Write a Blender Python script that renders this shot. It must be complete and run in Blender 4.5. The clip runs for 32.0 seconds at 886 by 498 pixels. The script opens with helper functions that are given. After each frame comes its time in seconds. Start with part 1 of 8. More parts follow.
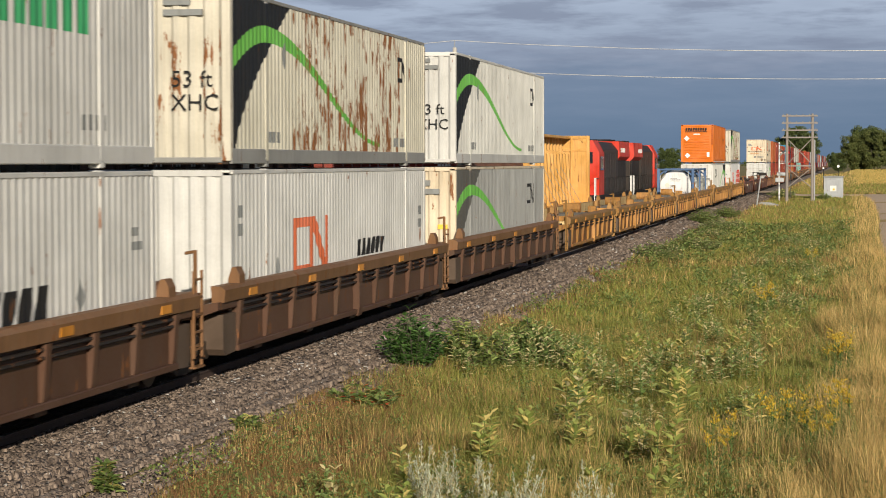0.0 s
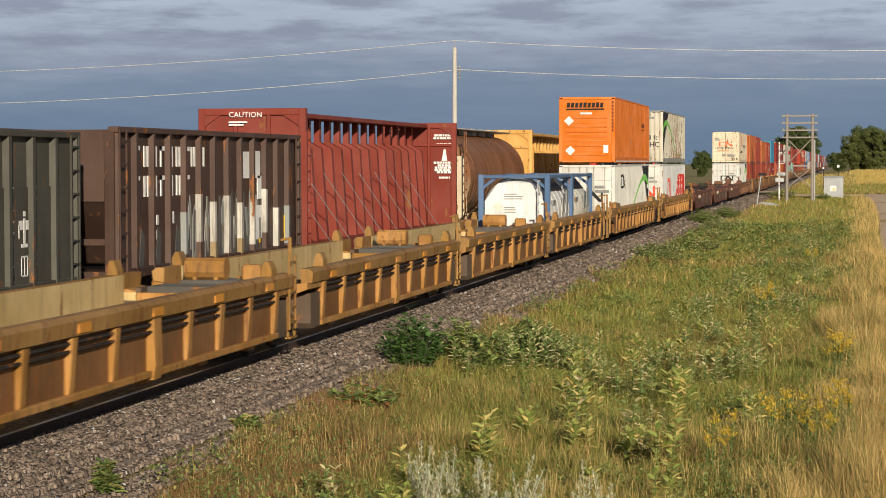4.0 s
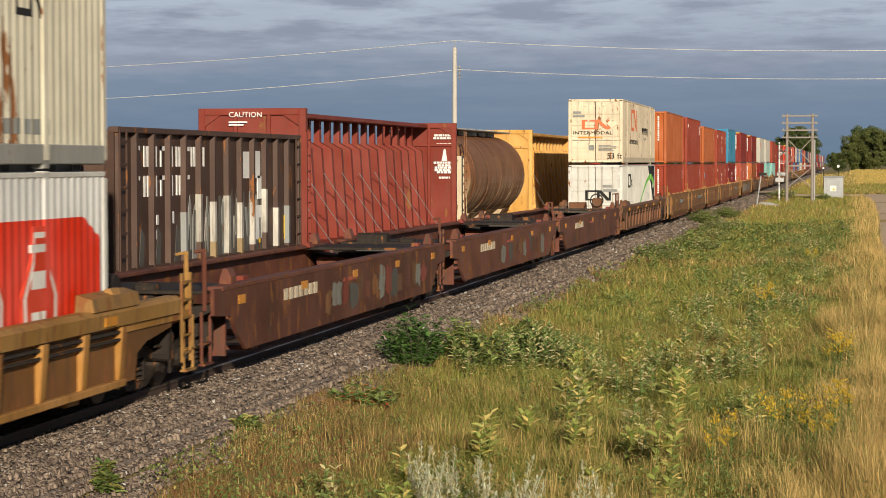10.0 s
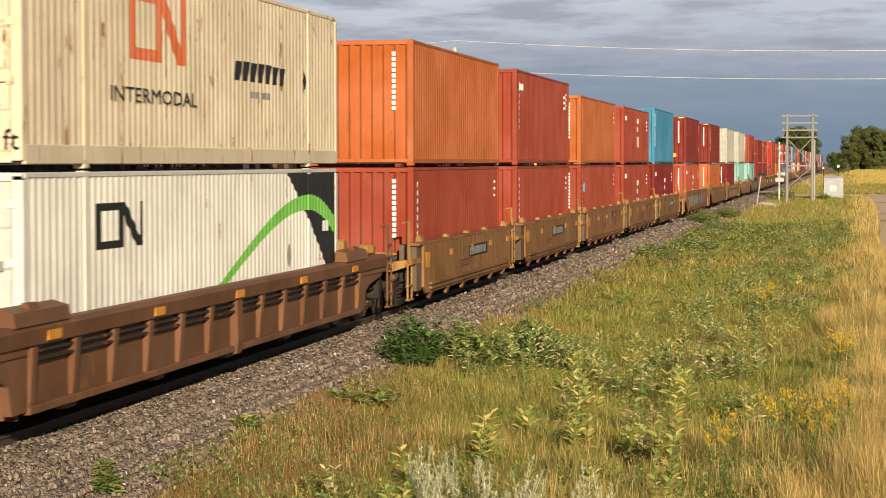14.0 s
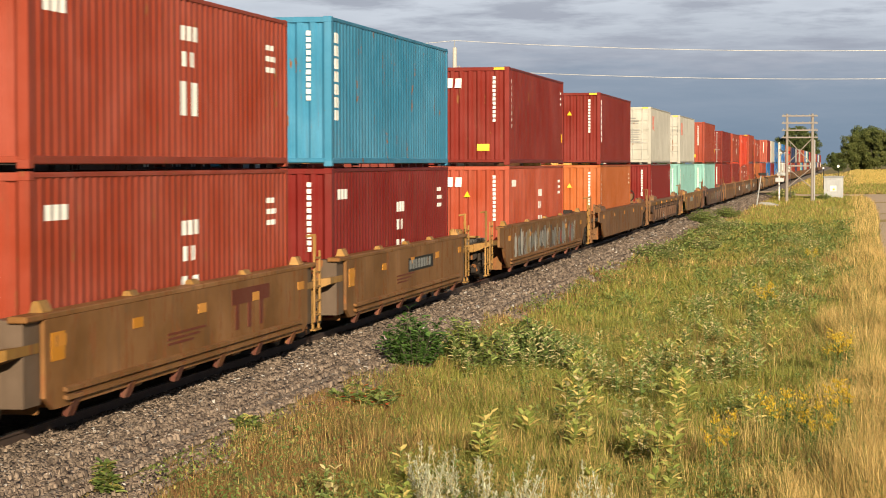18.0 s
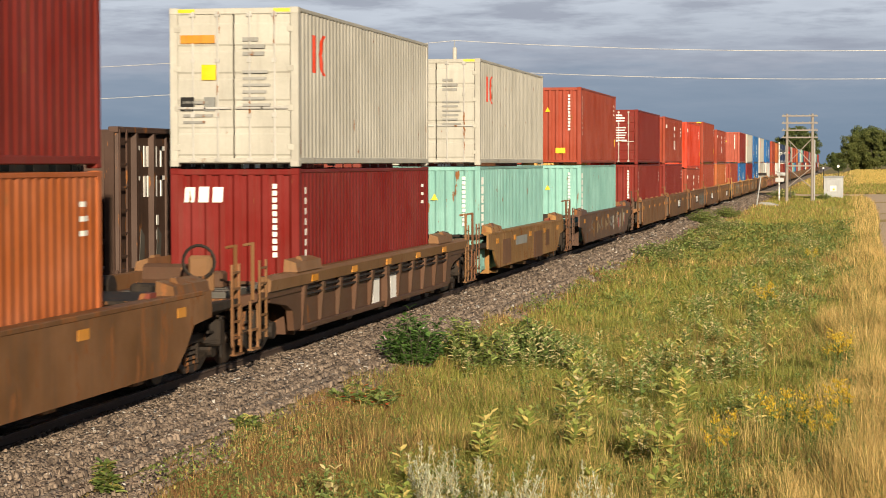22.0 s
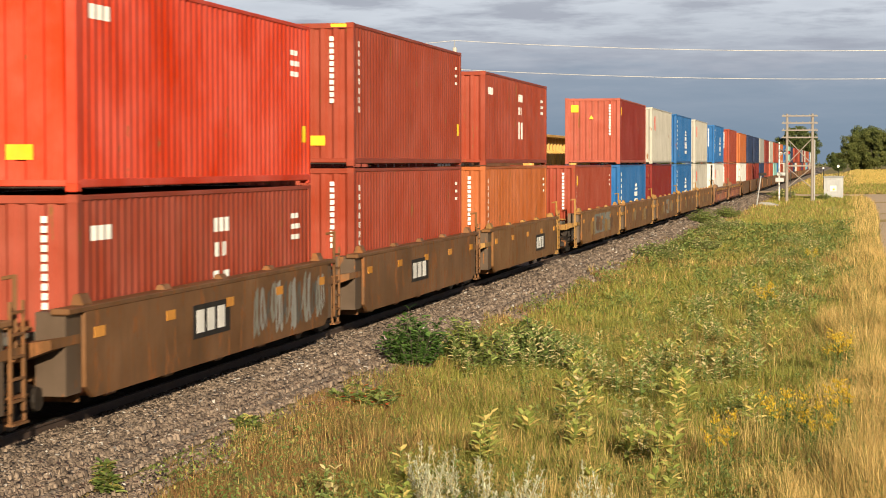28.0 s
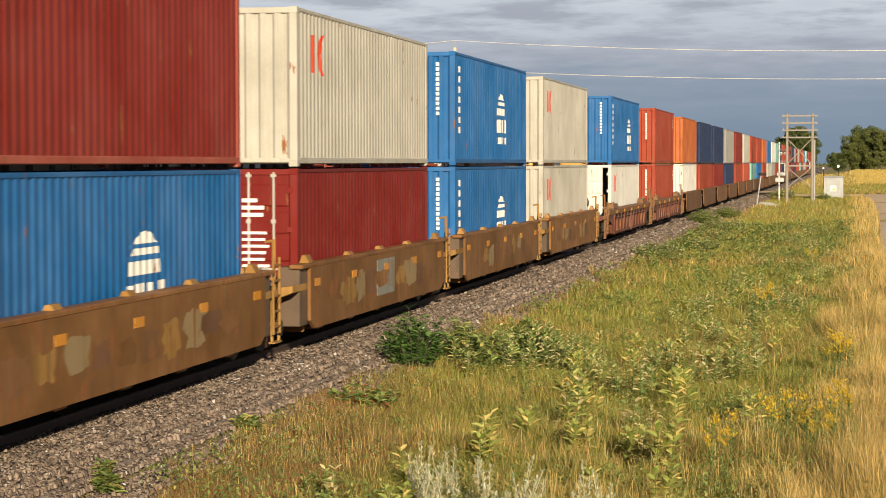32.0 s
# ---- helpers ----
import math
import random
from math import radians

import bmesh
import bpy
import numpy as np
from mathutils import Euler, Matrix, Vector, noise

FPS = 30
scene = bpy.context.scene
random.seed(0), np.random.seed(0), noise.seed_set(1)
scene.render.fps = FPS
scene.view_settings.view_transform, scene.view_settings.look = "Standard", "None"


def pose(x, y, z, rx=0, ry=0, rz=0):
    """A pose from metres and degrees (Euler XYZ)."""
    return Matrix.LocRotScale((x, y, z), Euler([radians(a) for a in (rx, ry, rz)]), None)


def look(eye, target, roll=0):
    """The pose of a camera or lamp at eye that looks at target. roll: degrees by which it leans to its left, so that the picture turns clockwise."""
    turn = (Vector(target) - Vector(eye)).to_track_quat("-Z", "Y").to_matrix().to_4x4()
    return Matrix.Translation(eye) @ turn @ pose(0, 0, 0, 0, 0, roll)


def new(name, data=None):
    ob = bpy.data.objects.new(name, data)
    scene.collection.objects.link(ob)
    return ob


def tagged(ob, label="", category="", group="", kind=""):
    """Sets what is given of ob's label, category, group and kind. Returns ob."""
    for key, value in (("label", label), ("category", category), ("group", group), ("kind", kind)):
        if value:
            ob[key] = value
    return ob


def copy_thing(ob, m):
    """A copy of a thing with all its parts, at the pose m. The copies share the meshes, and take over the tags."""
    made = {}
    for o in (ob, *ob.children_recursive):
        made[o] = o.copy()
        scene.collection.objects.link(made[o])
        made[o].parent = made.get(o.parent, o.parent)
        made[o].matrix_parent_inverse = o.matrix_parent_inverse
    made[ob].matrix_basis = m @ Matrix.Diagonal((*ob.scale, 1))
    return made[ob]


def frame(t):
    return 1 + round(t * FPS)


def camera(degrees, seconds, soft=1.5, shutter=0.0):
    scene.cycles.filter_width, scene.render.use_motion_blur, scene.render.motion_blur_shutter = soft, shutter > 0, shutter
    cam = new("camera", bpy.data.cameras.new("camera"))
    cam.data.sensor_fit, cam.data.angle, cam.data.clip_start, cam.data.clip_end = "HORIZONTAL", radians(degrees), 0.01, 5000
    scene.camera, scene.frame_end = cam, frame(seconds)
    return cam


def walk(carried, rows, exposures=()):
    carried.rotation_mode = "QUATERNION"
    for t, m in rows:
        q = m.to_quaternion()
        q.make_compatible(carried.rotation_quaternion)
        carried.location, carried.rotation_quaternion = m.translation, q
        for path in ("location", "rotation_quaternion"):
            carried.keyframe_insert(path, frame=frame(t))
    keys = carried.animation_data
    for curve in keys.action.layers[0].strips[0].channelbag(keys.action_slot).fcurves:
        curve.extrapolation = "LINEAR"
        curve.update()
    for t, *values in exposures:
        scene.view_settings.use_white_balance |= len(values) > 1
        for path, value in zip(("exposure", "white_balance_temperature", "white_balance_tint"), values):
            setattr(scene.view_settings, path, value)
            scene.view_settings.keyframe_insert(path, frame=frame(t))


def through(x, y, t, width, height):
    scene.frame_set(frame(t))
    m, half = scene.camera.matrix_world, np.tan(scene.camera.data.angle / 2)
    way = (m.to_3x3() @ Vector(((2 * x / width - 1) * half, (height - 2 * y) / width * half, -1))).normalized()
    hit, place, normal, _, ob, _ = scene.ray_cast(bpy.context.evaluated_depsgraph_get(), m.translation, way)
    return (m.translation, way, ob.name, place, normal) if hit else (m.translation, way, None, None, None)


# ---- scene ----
from collections import defaultdict

# The camera stands still beside the line; z = 0 is the top of the rail.
cam = camera(23.61, 32.0, soft=0.95, shutter=0.2)
EYE = pose(0, 0, 3.354, 90 - 2.331, 0, 10.75) @ pose(0, 0, 0, 0, 0, -0.09)
walk(cam, [(0, EYE), (32, EYE)], exposures=[(0, 0.28, 5900, 10), (3, 0.28, 5950, 10), (6, 0.46, 6650, 10), (9, 0.46, 6650, 10), (10, 0.36, 6250, 10), (11, 0.54, 6350, 10), (13, 0.64, 6700, 10), (18, 0.76, 6750, 10), (22, 0.68, 6650, 10), (25, 0.56, 6550, 10), (28, 0.80, 6850, 10), (30, 0.82, 6850, 10), (31, 0.82, 6850, 10), (32, 0.72, 6850, 10)])

XC = -10.96      # centre of the main line
XS = -15.23      # centre of the siding


def run(t):
    """How far the train has come at t seconds; it gathers a little speed."""
    return 8.03 + 17.22 * t + 0.01175 * t * t


# ---- light: a low evening sun behind the camera and to its right ----
SUN_AZ, SUN_EL = 19.0, 15.5
sun = new("sun", bpy.data.lights.new("sun", "SUN"))
sun.data.energy, sun.data.angle, sun.data.color = 4.4, radians(0.6), (1.0, 0.85, 0.64)
to_sun = Vector((math.sin(radians(SUN_AZ)) * math.cos(radians(SUN_EL)), -math.cos(radians(SUN_AZ)) * math.cos(radians(SUN_EL)), math.sin(radians(SUN_EL))))
sun.matrix_world = look((30, -60, 60), Vector((30, -60, 60)) - to_sun)

world = bpy.data.worlds.new("evening_sky")
scene.world = world
world.use_nodes = True


# ---- node helpers ----
class Nodes:
    """Short hand for building one node tree."""

    def __init__(self, tree):
        self.tree = tree
        tree.nodes.clear()

    def add(self, kind, inputs=(), **settings):
        n = self.tree.nodes.new(kind)
        for key, value in settings.items():
            setattr(n, key, value)
        for key, value in dict(inputs).items():
            if isinstance(value, bpy.types.NodeSocket):
                self.tree.links.new(value, n.inputs[key])
            else:
                n.inputs[key].default_value = value
        return n

    def math(self, op, a, b=0.0, c=0.0):
        return self.add("ShaderNodeMath", {0: a, 1: b, 2: c}, operation=op).outputs[0]

    def mix(self, fac, a, b):
        return self.add("ShaderNodeMix", {0: fac, 6: a, 7: b}, data_type="RGBA").outputs[2]

    def ramp(self, value, lo, hi, a=0.0, b=1.0):
        return self.add("ShaderNodeMapRange", {0: value, 1: lo, 2: hi, 3: a, 4: b}).outputs[0]

    def noise(self, vec, scale, detail=3.0, rough=0.55):
        return self.add("ShaderNodeTexNoise", {"Vector": vec, "Scale": scale, "Detail": detail, "Roughness": rough}).outputs[0]

    def scaled(self, vec, x, y, z):
        return self.add("ShaderNodeVectorMath", {0: vec, 1: (x, y, z)}, operation="MULTIPLY").outputs[0]

    def shifted(self, vec, other):
        return self.add("ShaderNodeVectorMath", {0: vec, 1: other}, operation="ADD").outputs[0]

    def bump(self, height, strength, distance):
        return self.add("ShaderNodeBump", {"Height": height, "Strength": strength, "Distance": distance}).outputs[0]

    def close(self, colour, rough, metal=0.0, normal=None, extra=()):
        b = self.add("ShaderNodeBsdfPrincipled", {"Base Color": colour, "Roughness": rough, "Metallic": metal, **dict(extra)})
        if normal is not None:
            self.tree.links.new(normal, b.inputs["Normal"])
        self.add("ShaderNodeOutputMaterial", {0: b.outputs[0]})


def rgb(r, g, b):
    return (r, g, b, 1.0)


MATS = {}


def material(name):
    """Decorator: the function fills the nodes of one material, built once."""
    def wrap(fill):
        m = bpy.data.materials.new(name)
        m.use_nodes = True
        fill(Nodes(m.node_tree))
        MATS[name] = m
        return m
    return wrap


def coords(n):
    """Object coordinates, moved by the object's own random number so that alike things differ."""
    tc = n.add("ShaderNodeTexCoord")
    rnd = n.add("ShaderNodeObjectInfo").outputs["Random"]
    off = n.add("ShaderNodeCombineXYZ", {0: n.math("MULTIPLY", rnd, 37.0), 1: n.math("MULTIPLY", rnd, 91.0), 2: 0.0}).outputs[0]
    return tc.outputs["Object"], n.shifted(tc.outputs["Object"], off), rnd


# ---- mesh helpers ----
class Geo:
    """Gathers vertices and faces of one mesh."""

    def __init__(self):
        self.v, self.f = [], []

    def add(self, verts, faces):
        k = len(self.v)
        self.v.extend(verts)
        self.f.extend([tuple(i + k for i in q) for q in faces])
        return self

    def box(self, x0, y0, z0, x1, y1, z1):
        return self.add([(x0, y0, z0), (x1, y0, z0), (x1, y1, z0), (x0, y1, z0), (x0, y0, z1), (x1, y0, z1), (x1, y1, z1), (x0, y1, z1)],
                        [(3, 2, 1, 0), (4, 5, 6, 7), (0, 1, 5, 4), (1, 2, 6, 5), (2, 3, 7, 6), (3, 0, 4, 7)])

    def cbox(self, x0, y0, z0, x1, y1, z1, c=0.01):
        """A box with its edges broken."""
        lo, hi = (x0, y0, z0), (x1, y1, z1)
        idx, verts = {}, []
        for sx in (0, 1):
            for sy in (0, 1):
                for sz in (0, 1):
                    s = (sx, sy, sz)
                    for keep in range(3):
                        p = [0, 0, 0]
                        for a in range(3):
                            p[a] = (hi[a] if s[a] else lo[a]) if a == keep else ((hi[a] - c) if s[a] else (lo[a] + c))
                        idx[s, keep] = len(verts)
                        verts.append(tuple(p))
        faces = []
        for a in range(3):
            b, d = (a + 1) % 3, (a + 2) % 3
            for s in (0, 1):
                ring = []
                for u, w in ((0, 0), (1, 0), (1, 1), (0, 1)):
                    k = [0, 0, 0]
                    k[a], k[b], k[d] = s, u, w
                    ring.append(idx[tuple(k), a])
                faces.append(ring if s else ring[::-1])
        for a in range(3):
            b, d = (a + 1) % 3, (a + 2) % 3
            for u in (0, 1):
                for w in (0, 1):
                    k0, k1 = [0, 0, 0], [0, 0, 0]
                    k0[b] = k1[b] = u
                    k0[d] = k1[d] = w
                    k1[a] = 1
                    q = [idx[tuple(k0), b], idx[tuple(k1), b], idx[tuple(k1), d], idx[tuple(k0), d]]
                    faces.append(q if u == w else q[::-1])
        for s in ((i, j, k) for i in (0, 1) for j in (0, 1) for k in (0, 1)):
            q = [idx[s, 0], idx[s, 1], idx[s, 2]]
            faces.append(q if sum(s) % 2 else q[::-1])
        return self.add(verts, faces)

    def prism(self, outline, a, b, axis="y"):
        """An outline (u, w) drawn out along an axis; y: (x, z), x: (y, z), z: (x, y)."""
        put = {"y": lambda u, w, t: (u, t, w), "x": lambda u, w, t: (t, u, w), "z": lambda u, w, t: (u, w, t)}[axis]
        n = len(outline)
        verts = [put(u, w, a) for u, w in outline] + [put(u, w, b) for u, w in outline]
        faces = [(i, (i + 1) % n, n + (i + 1) % n, n + i) for i in range(n)]
        return self.add(verts, faces + [tuple(range(n))[::-1], tuple(range(n, 2 * n))])

    def tube(self, p, q, r0, r1=None, n=8, caps=True):
        p, q = Vector(p), Vector(q)
        r1 = r0 if r1 is None else r1
        d = (q - p).normalized()
        u = d.orthogonal().normalized()
        w = d.cross(u)
        verts = []
        for c, r in ((p, r0), (q, r1)):
            for i in range(n):
                a = 2 * math.pi * i / n
                verts.append(tuple(c + u * (r * math.cos(a)) + w * (r * math.sin(a))))
        faces = [(i, (i + 1) % n, n + (i + 1) % n, n + i) for i in range(n)]
        if caps:
            faces += [tuple(range(n))[::-1], tuple(range(n, 2 * n))]
        return self.add(verts, faces)

    def lathe(self, profile, n=16, axis="x"):
        """A profile of (along, radius) turned about an axis."""
        verts, faces = [], []
        for t, r in profile:
            for i in range(n):
                a = 2 * math.pi * i / n
                c, s = r * math.cos(a), r * math.sin(a)
                verts.append({"x": (t, c, s), "y": (c, t, s), "z": (c, s, t)}[axis])
        for k in range(len(profile) - 1):
            for i in range(n):
                j = (i + 1) % n
                faces.append((k * n + i, k * n + j, (k + 1) * n + j, (k + 1) * n + i))
        faces += [tuple(range(n)), tuple(range((len(profile) - 1) * n, len(profile) * n))[::-1]]
        return self.add(verts, faces)

    def mesh(self, name, mat, smooth=False):
        me = bpy.data.meshes.new(name)
        me.from_pydata(self.v, [], self.f)
        me.materials.append(mat if not isinstance(mat, str) else MATS[mat])
        bm = bmesh.new()
        bm.from_mesh(me)
        bmesh.ops.recalc_face_normals(bm, faces=bm.faces)
        bm.to_mesh(me)
        bm.free()
        if smooth:
            me.shade_smooth()
        return me


def part(name, shape, mat, parent, label="", at=None, smooth=False):
    """One mesh object under a thing or a part; shape is a Geo or a mesh."""
    ob = new(name, shape.mesh(name, mat, smooth) if isinstance(shape, Geo) else shape)
    ob.parent = parent
    if at is not None:
        ob.matrix_basis = at if isinstance(at, Matrix) else Matrix.Translation(at)
    return tagged(ob, label)


def empty(name, at, label, category, group="", kind=""):
    ob = new(name)
    ob.matrix_basis = at if isinstance(at, Matrix) else Matrix.Translation(at)
    return tagged(ob, label, category, group, kind)


def lettering(name, text, size, mat, parent, at, label="", stretch=1.0):
    """Raised paint in the built-in font, as a thin mesh."""
    cu = bpy.data.curves.new(name, "FONT")
    cu.body, cu.size, cu.extrude = text, size, 0.002
    cu.resolution_u = 2
    tmp = bpy.data.objects.new(name, cu)
    me = bpy.data.meshes.new_from_object(tmp)
    bpy.data.objects.remove(tmp)
    me.materials.clear()
    me.materials.append(MATS[mat])
    if stretch != 1.0:
        me.transform(Matrix.Diagonal((stretch, 1, 1, 1)))
    return part(name, me, mat, parent, label, at)


MOVING = []          # (thing, x, y at the start, z): everything that rolls with the train
ROLLING = []         # (wheelset, x, y, z on its car, radius)


# ---- sky: clear-sky light with a broken deck of evening cloud over it ----
def fill_sky(n):
    tc = n.add("ShaderNodeTexCoord").outputs["Generated"]
    sky = n.add("ShaderNodeTexSky", sky_type="NISHITA", sun_disc=False, sun_elevation=radians(SUN_EL), sun_rotation=radians(180 - SUN_AZ), altitude=250.0, dust_density=1.6)
    xyz = n.add("ShaderNodeSeparateXYZ", {0: tc})
    z = xyz.outputs[2]
    # cloud sheets seen edge on near the horizon: stretch them flat
    flat = n.add("ShaderNodeCombineXYZ", {0: xyz.outputs[0], 1: xyz.outputs[1], 2: n.math("MULTIPLY", z, 7.0)}).outputs[0]
    big = n.noise(flat, 9.0, 6.0, 0.55)
    fine = n.noise(n.shifted(flat, (3.1, 1.7, 0.4)), 30.0, 6.0, 0.62)
    lump = n.math("ADD", n.math("MULTIPLY", big, 0.55), n.math("MULTIPLY", fine, 0.45))
    lift = n.math("ADD", z, n.math("MULTIPLY", n.math("SUBTRACT", lump, 0.5), 0.055))
    ramp = n.add("ShaderNodeValToRGB", {0: n.ramp(lift, 0.0, 0.10)})
    stops = ((0.0, (0.088, 0.124, 0.172)), (0.18, (0.102, 0.138, 0.186)), (0.36, (0.126, 0.159, 0.206)), (0.50, (0.185, 0.208, 0.250)), (0.62, (0.235, 0.262, 0.305)), (0.80, (0.285, 0.315, 0.360)), (1.0, (0.105, 0.118, 0.145)))
    for k, (at, c) in enumerate(stops):
        e = ramp.color_ramp.elements[k] if k < 2 else ramp.color_ramp.elements.new(at)
        e.position, e.color = at, rgb(*c)
    puffs = n.noise(n.shifted(flat, (0.7, 5.2, 2.2)), 17.0, 6.0, 0.58)
    shade = n.math("MULTIPLY", n.ramp(puffs, 0.46, 0.62), n.ramp(z, 0.035, 0.062, 0.0, 0.62))
    deck = n.mix(shade, ramp.outputs[0], rgb(0.125, 0.138, 0.176))
    light = n.add("ShaderNodeBackground", {0: sky.outputs[0], 1: 0.05})
    deckb = n.add("ShaderNodeBackground", {0: deck, 1: 1.3})
    cover = n.ramp(z, 0.10, 0.5, 1.0, 0.35)
    out = n.add("ShaderNodeMixShader", {0: cover, 1: light.outputs[0], 2: deckb.outputs[0]})
    n.add("ShaderNodeOutputWorld", {0: out.outputs[0]})


fill_sky(Nodes(world.node_tree))


# ---- materials ----
RUST = rgb(0.16, 0.065, 0.025)


def fill_paint(n, colour, rust=0.15, fade=0.18, pattern=None, grime=0.25, gloss=0.5, zone=None):
    """Weathered vehicle paint: faded patches, vertical runs of dirt, rust that breaks through."""
    obj, vec, rnd = coords(n)
    tint = n.ramp(rnd, 0, 1, 1 - fade * 0.5, 1 + fade * 0.35)
    base = colour
    if pattern is not None:
        base = pattern(n, obj, colour)
    patch = n.noise(vec, 0.7, 4.0, 0.6)
    grain = n.noise(vec, 22.0, 3.0, 0.6)
    runs = n.noise(n.scaled(vec, 3.2, 3.2, 0.22), 2.4, 4.0, 0.6)
    shade = n.math("MULTIPLY", n.ramp(patch, 0.3, 0.72, 1 - fade, 1 + fade * 0.6), n.math("MULTIPLY", tint, n.ramp(grain, 0.2, 0.8, 0.95, 1.05)))
    hsv = n.add("ShaderNodeHueSaturation", {"Saturation": n.ramp(patch, 0.3, 0.7, 1.03, 0.93), "Value": shade, "Color": base}).outputs[0]
    dirty = n.mix(n.math("MULTIPLY", n.ramp(runs, 0.5, 0.72), grime), hsv, rgb(0.085, 0.06, 0.04))
    spots = n.math("MULTIPLY", n.noise(n.scaled(vec, 2.0, 2.0, 0.7), 1.7, 6.0, 0.68), n.ramp(runs, 0.3, 0.65, 0.78, 1.12))
    if zone is not None:
        spots = n.math("ADD", spots, zone(n, obj))
    worn = n.ramp(spots, 0.69 - rust * 0.30, 0.72 - rust * 0.30)
    col = n.mix(worn, dirty, n.mix(grain, RUST, rgb(0.30, 0.13, 0.05)))
    n.close(col, n.math("ADD", n.math("MULTIPLY", worn, 0.35), n.ramp(grain, 0.2, 0.8, gloss - 0.06, gloss + 0.1)), 0.0, n.bump(grain, 0.12, 0.004), {"Specular IOR Level": 0.15})


def paint(name, r, g, b, **k):
    if name not in MATS:
        material(name)(lambda n: fill_paint(n, rgb(r, g, b), **k))
    return MATS[name]


def wave_pattern(flip, black, ground_col=None):
    """The container livery: a dark sweep and a green curve over a pale wall."""
    def pattern(n, obj, colour):
        xyz = n.add("ShaderNodeSeparateXYZ", {0: obj})
        u = n.math("ADD", n.math("MULTIPLY", xyz.outputs[1], -1.0 if flip else 1.0), 8.08)
        z = xyz.outputs[2]
        edge = n.math("ADD", n.math("MULTIPLY", n.math("POWER", n.math("DIVIDE", n.math("MAXIMUM", n.math("SUBTRACT", z, 0.35), 0.0), 2.5), 1.35), 3.5), 0.35)
        dark = n.math("MULTIPLY", n.math("LESS_THAN", u, edge), n.math("GREATER_THAN", u, 0.18))
        rise = n.math("SUBTRACT", 2.27, n.math("MULTIPLY", n.math("POWER", n.math("ABSOLUTE", n.math("DIVIDE", n.math("SUBTRACT", 2.3, u), 2.3)), 2.0), 0.62))
        fall = n.math("ADD", 1.36, n.math("MULTIPLY", n.math("COSINE", n.math("MULTIPLY", n.math("SUBTRACT", u, 2.3), math.pi / 9.0)), 0.91))
        isr = n.math("LESS_THAN", u, 2.3)
        arc = n.math("ADD", n.math("MULTIPLY", isr, rise), n.math("MULTIPLY", n.math("SUBTRACT", 1.0, isr), fall))
        half = n.ramp(u, 0.0, 10.0, 0.17, 0.045)
        line = n.math("MULTIPLY", n.math("LESS_THAN", n.math("ABSOLUTE", n.math("SUBTRACT", z, arc)), half), n.math("LESS_THAN", u, 11.2))
        return n.mix(line, n.mix(dark, colour, black), rgb(0.16, 0.47, 0.075))
    return pattern


def bottle_pattern(n, obj, colour):
    """Red swoosh over the tail of a pale wall."""
    xyz = n.add("ShaderNodeSeparateXYZ", {0: obj})
    u, z = n.math("ADD", xyz.outputs[1], 8.08), xyz.outputs[2]
    top = n.ramp(u, 7.2, 11.0, 0.1, 2.3)
    cap = n.ramp(u, 14.6, 16.1, 2.62, 1.9)
    red = n.math("MULTIPLY", n.math("LESS_THAN", z, n.math("MINIMUM", top, cap)), n.math("LESS_THAN", u, 15.9))
    return n.mix(red, colour, rgb(0.62, 0.035, 0.012))


def band_pattern(low, high, split):
    """Two paints, one above the other."""
    def pattern(n, obj, colour):
        z = n.add("ShaderNodeSeparateXYZ", {0: obj}).outputs[2]
        w = n.math("ADD", z, n.math("MULTIPLY", n.math("SUBTRACT", n.noise(obj, 3.0), 0.5), 0.12))
        return n.mix(n.math("GREATER_THAN", w, split), low, high)
    return pattern


def peeled_zone(n, obj):
    """More rust over the middle of a long wall, most of all towards its foot."""
    xyz = n.add("ShaderNodeSeparateXYZ", {0: obj})
    along = n.math("MULTIPLY", n.ramp(xyz.outputs[1], -4.6, -3.6), n.ramp(xyz.outputs[1], 4.9, 5.6, 1.0, 0.0))
    return n.math("SUBTRACT", n.math("MULTIPLY", along, n.ramp(xyz.outputs[2], 0.3, 1.6, 0.20, 0.135)), 0.03)


BLACK = rgb(0.018, 0.02, 0.022)
paint("white_paint", 0.64, 0.635, 0.595, rust=0.06, grime=0.12)
paint("cream_paint", 0.69, 0.59, 0.43, rust=0.24, grime=0.2)
paint("ivory_paint", 0.455, 0.44, 0.385, rust=0.05, grime=0.14)
paint("rusted_white", 0.60, 0.56, 0.45, rust=0.3, grime=0.25)
material("wave_white")(lambda n: fill_paint(n, rgb(0.71, 0.705, 0.64), rust=0.05, grime=0.1, pattern=wave_pattern(False, BLACK)))
material("wave_white_back")(lambda n: fill_paint(n, rgb(0.72, 0.71, 0.64), rust=0.04, grime=0.1, pattern=wave_pattern(True, BLACK)))
material("wave_rusted")(lambda n: fill_paint(n, rgb(0.70, 0.665, 0.53), rust=0.16, grime=0.2, pattern=wave_pattern(False, BLACK), zone=peeled_zone))
material("wave_grey")(lambda n: fill_paint(n, rgb(0.37, 0.375, 0.355), rust=0.06, grime=0.3, pattern=wave_pattern(False, rgb(0.10, 0.10, 0.09))))
material("bottle_white")(lambda n: fill_paint(n, rgb(0.66, 0.665, 0.655), rust=0.03, grime=0.1, pattern=bottle_pattern))
paint("orange_paint", 0.42, 0.115, 0.032, rust=0.08, grime=0.12)
paint("bright_orange", 0.66, 0.168, 0.010, rust=0.0, grime=0.08)
paint("brick_red", 0.30, 0.052, 0.026, rust=0.10)
paint("oxide_red", 0.195, 0.022, 0.015, rust=0.08)
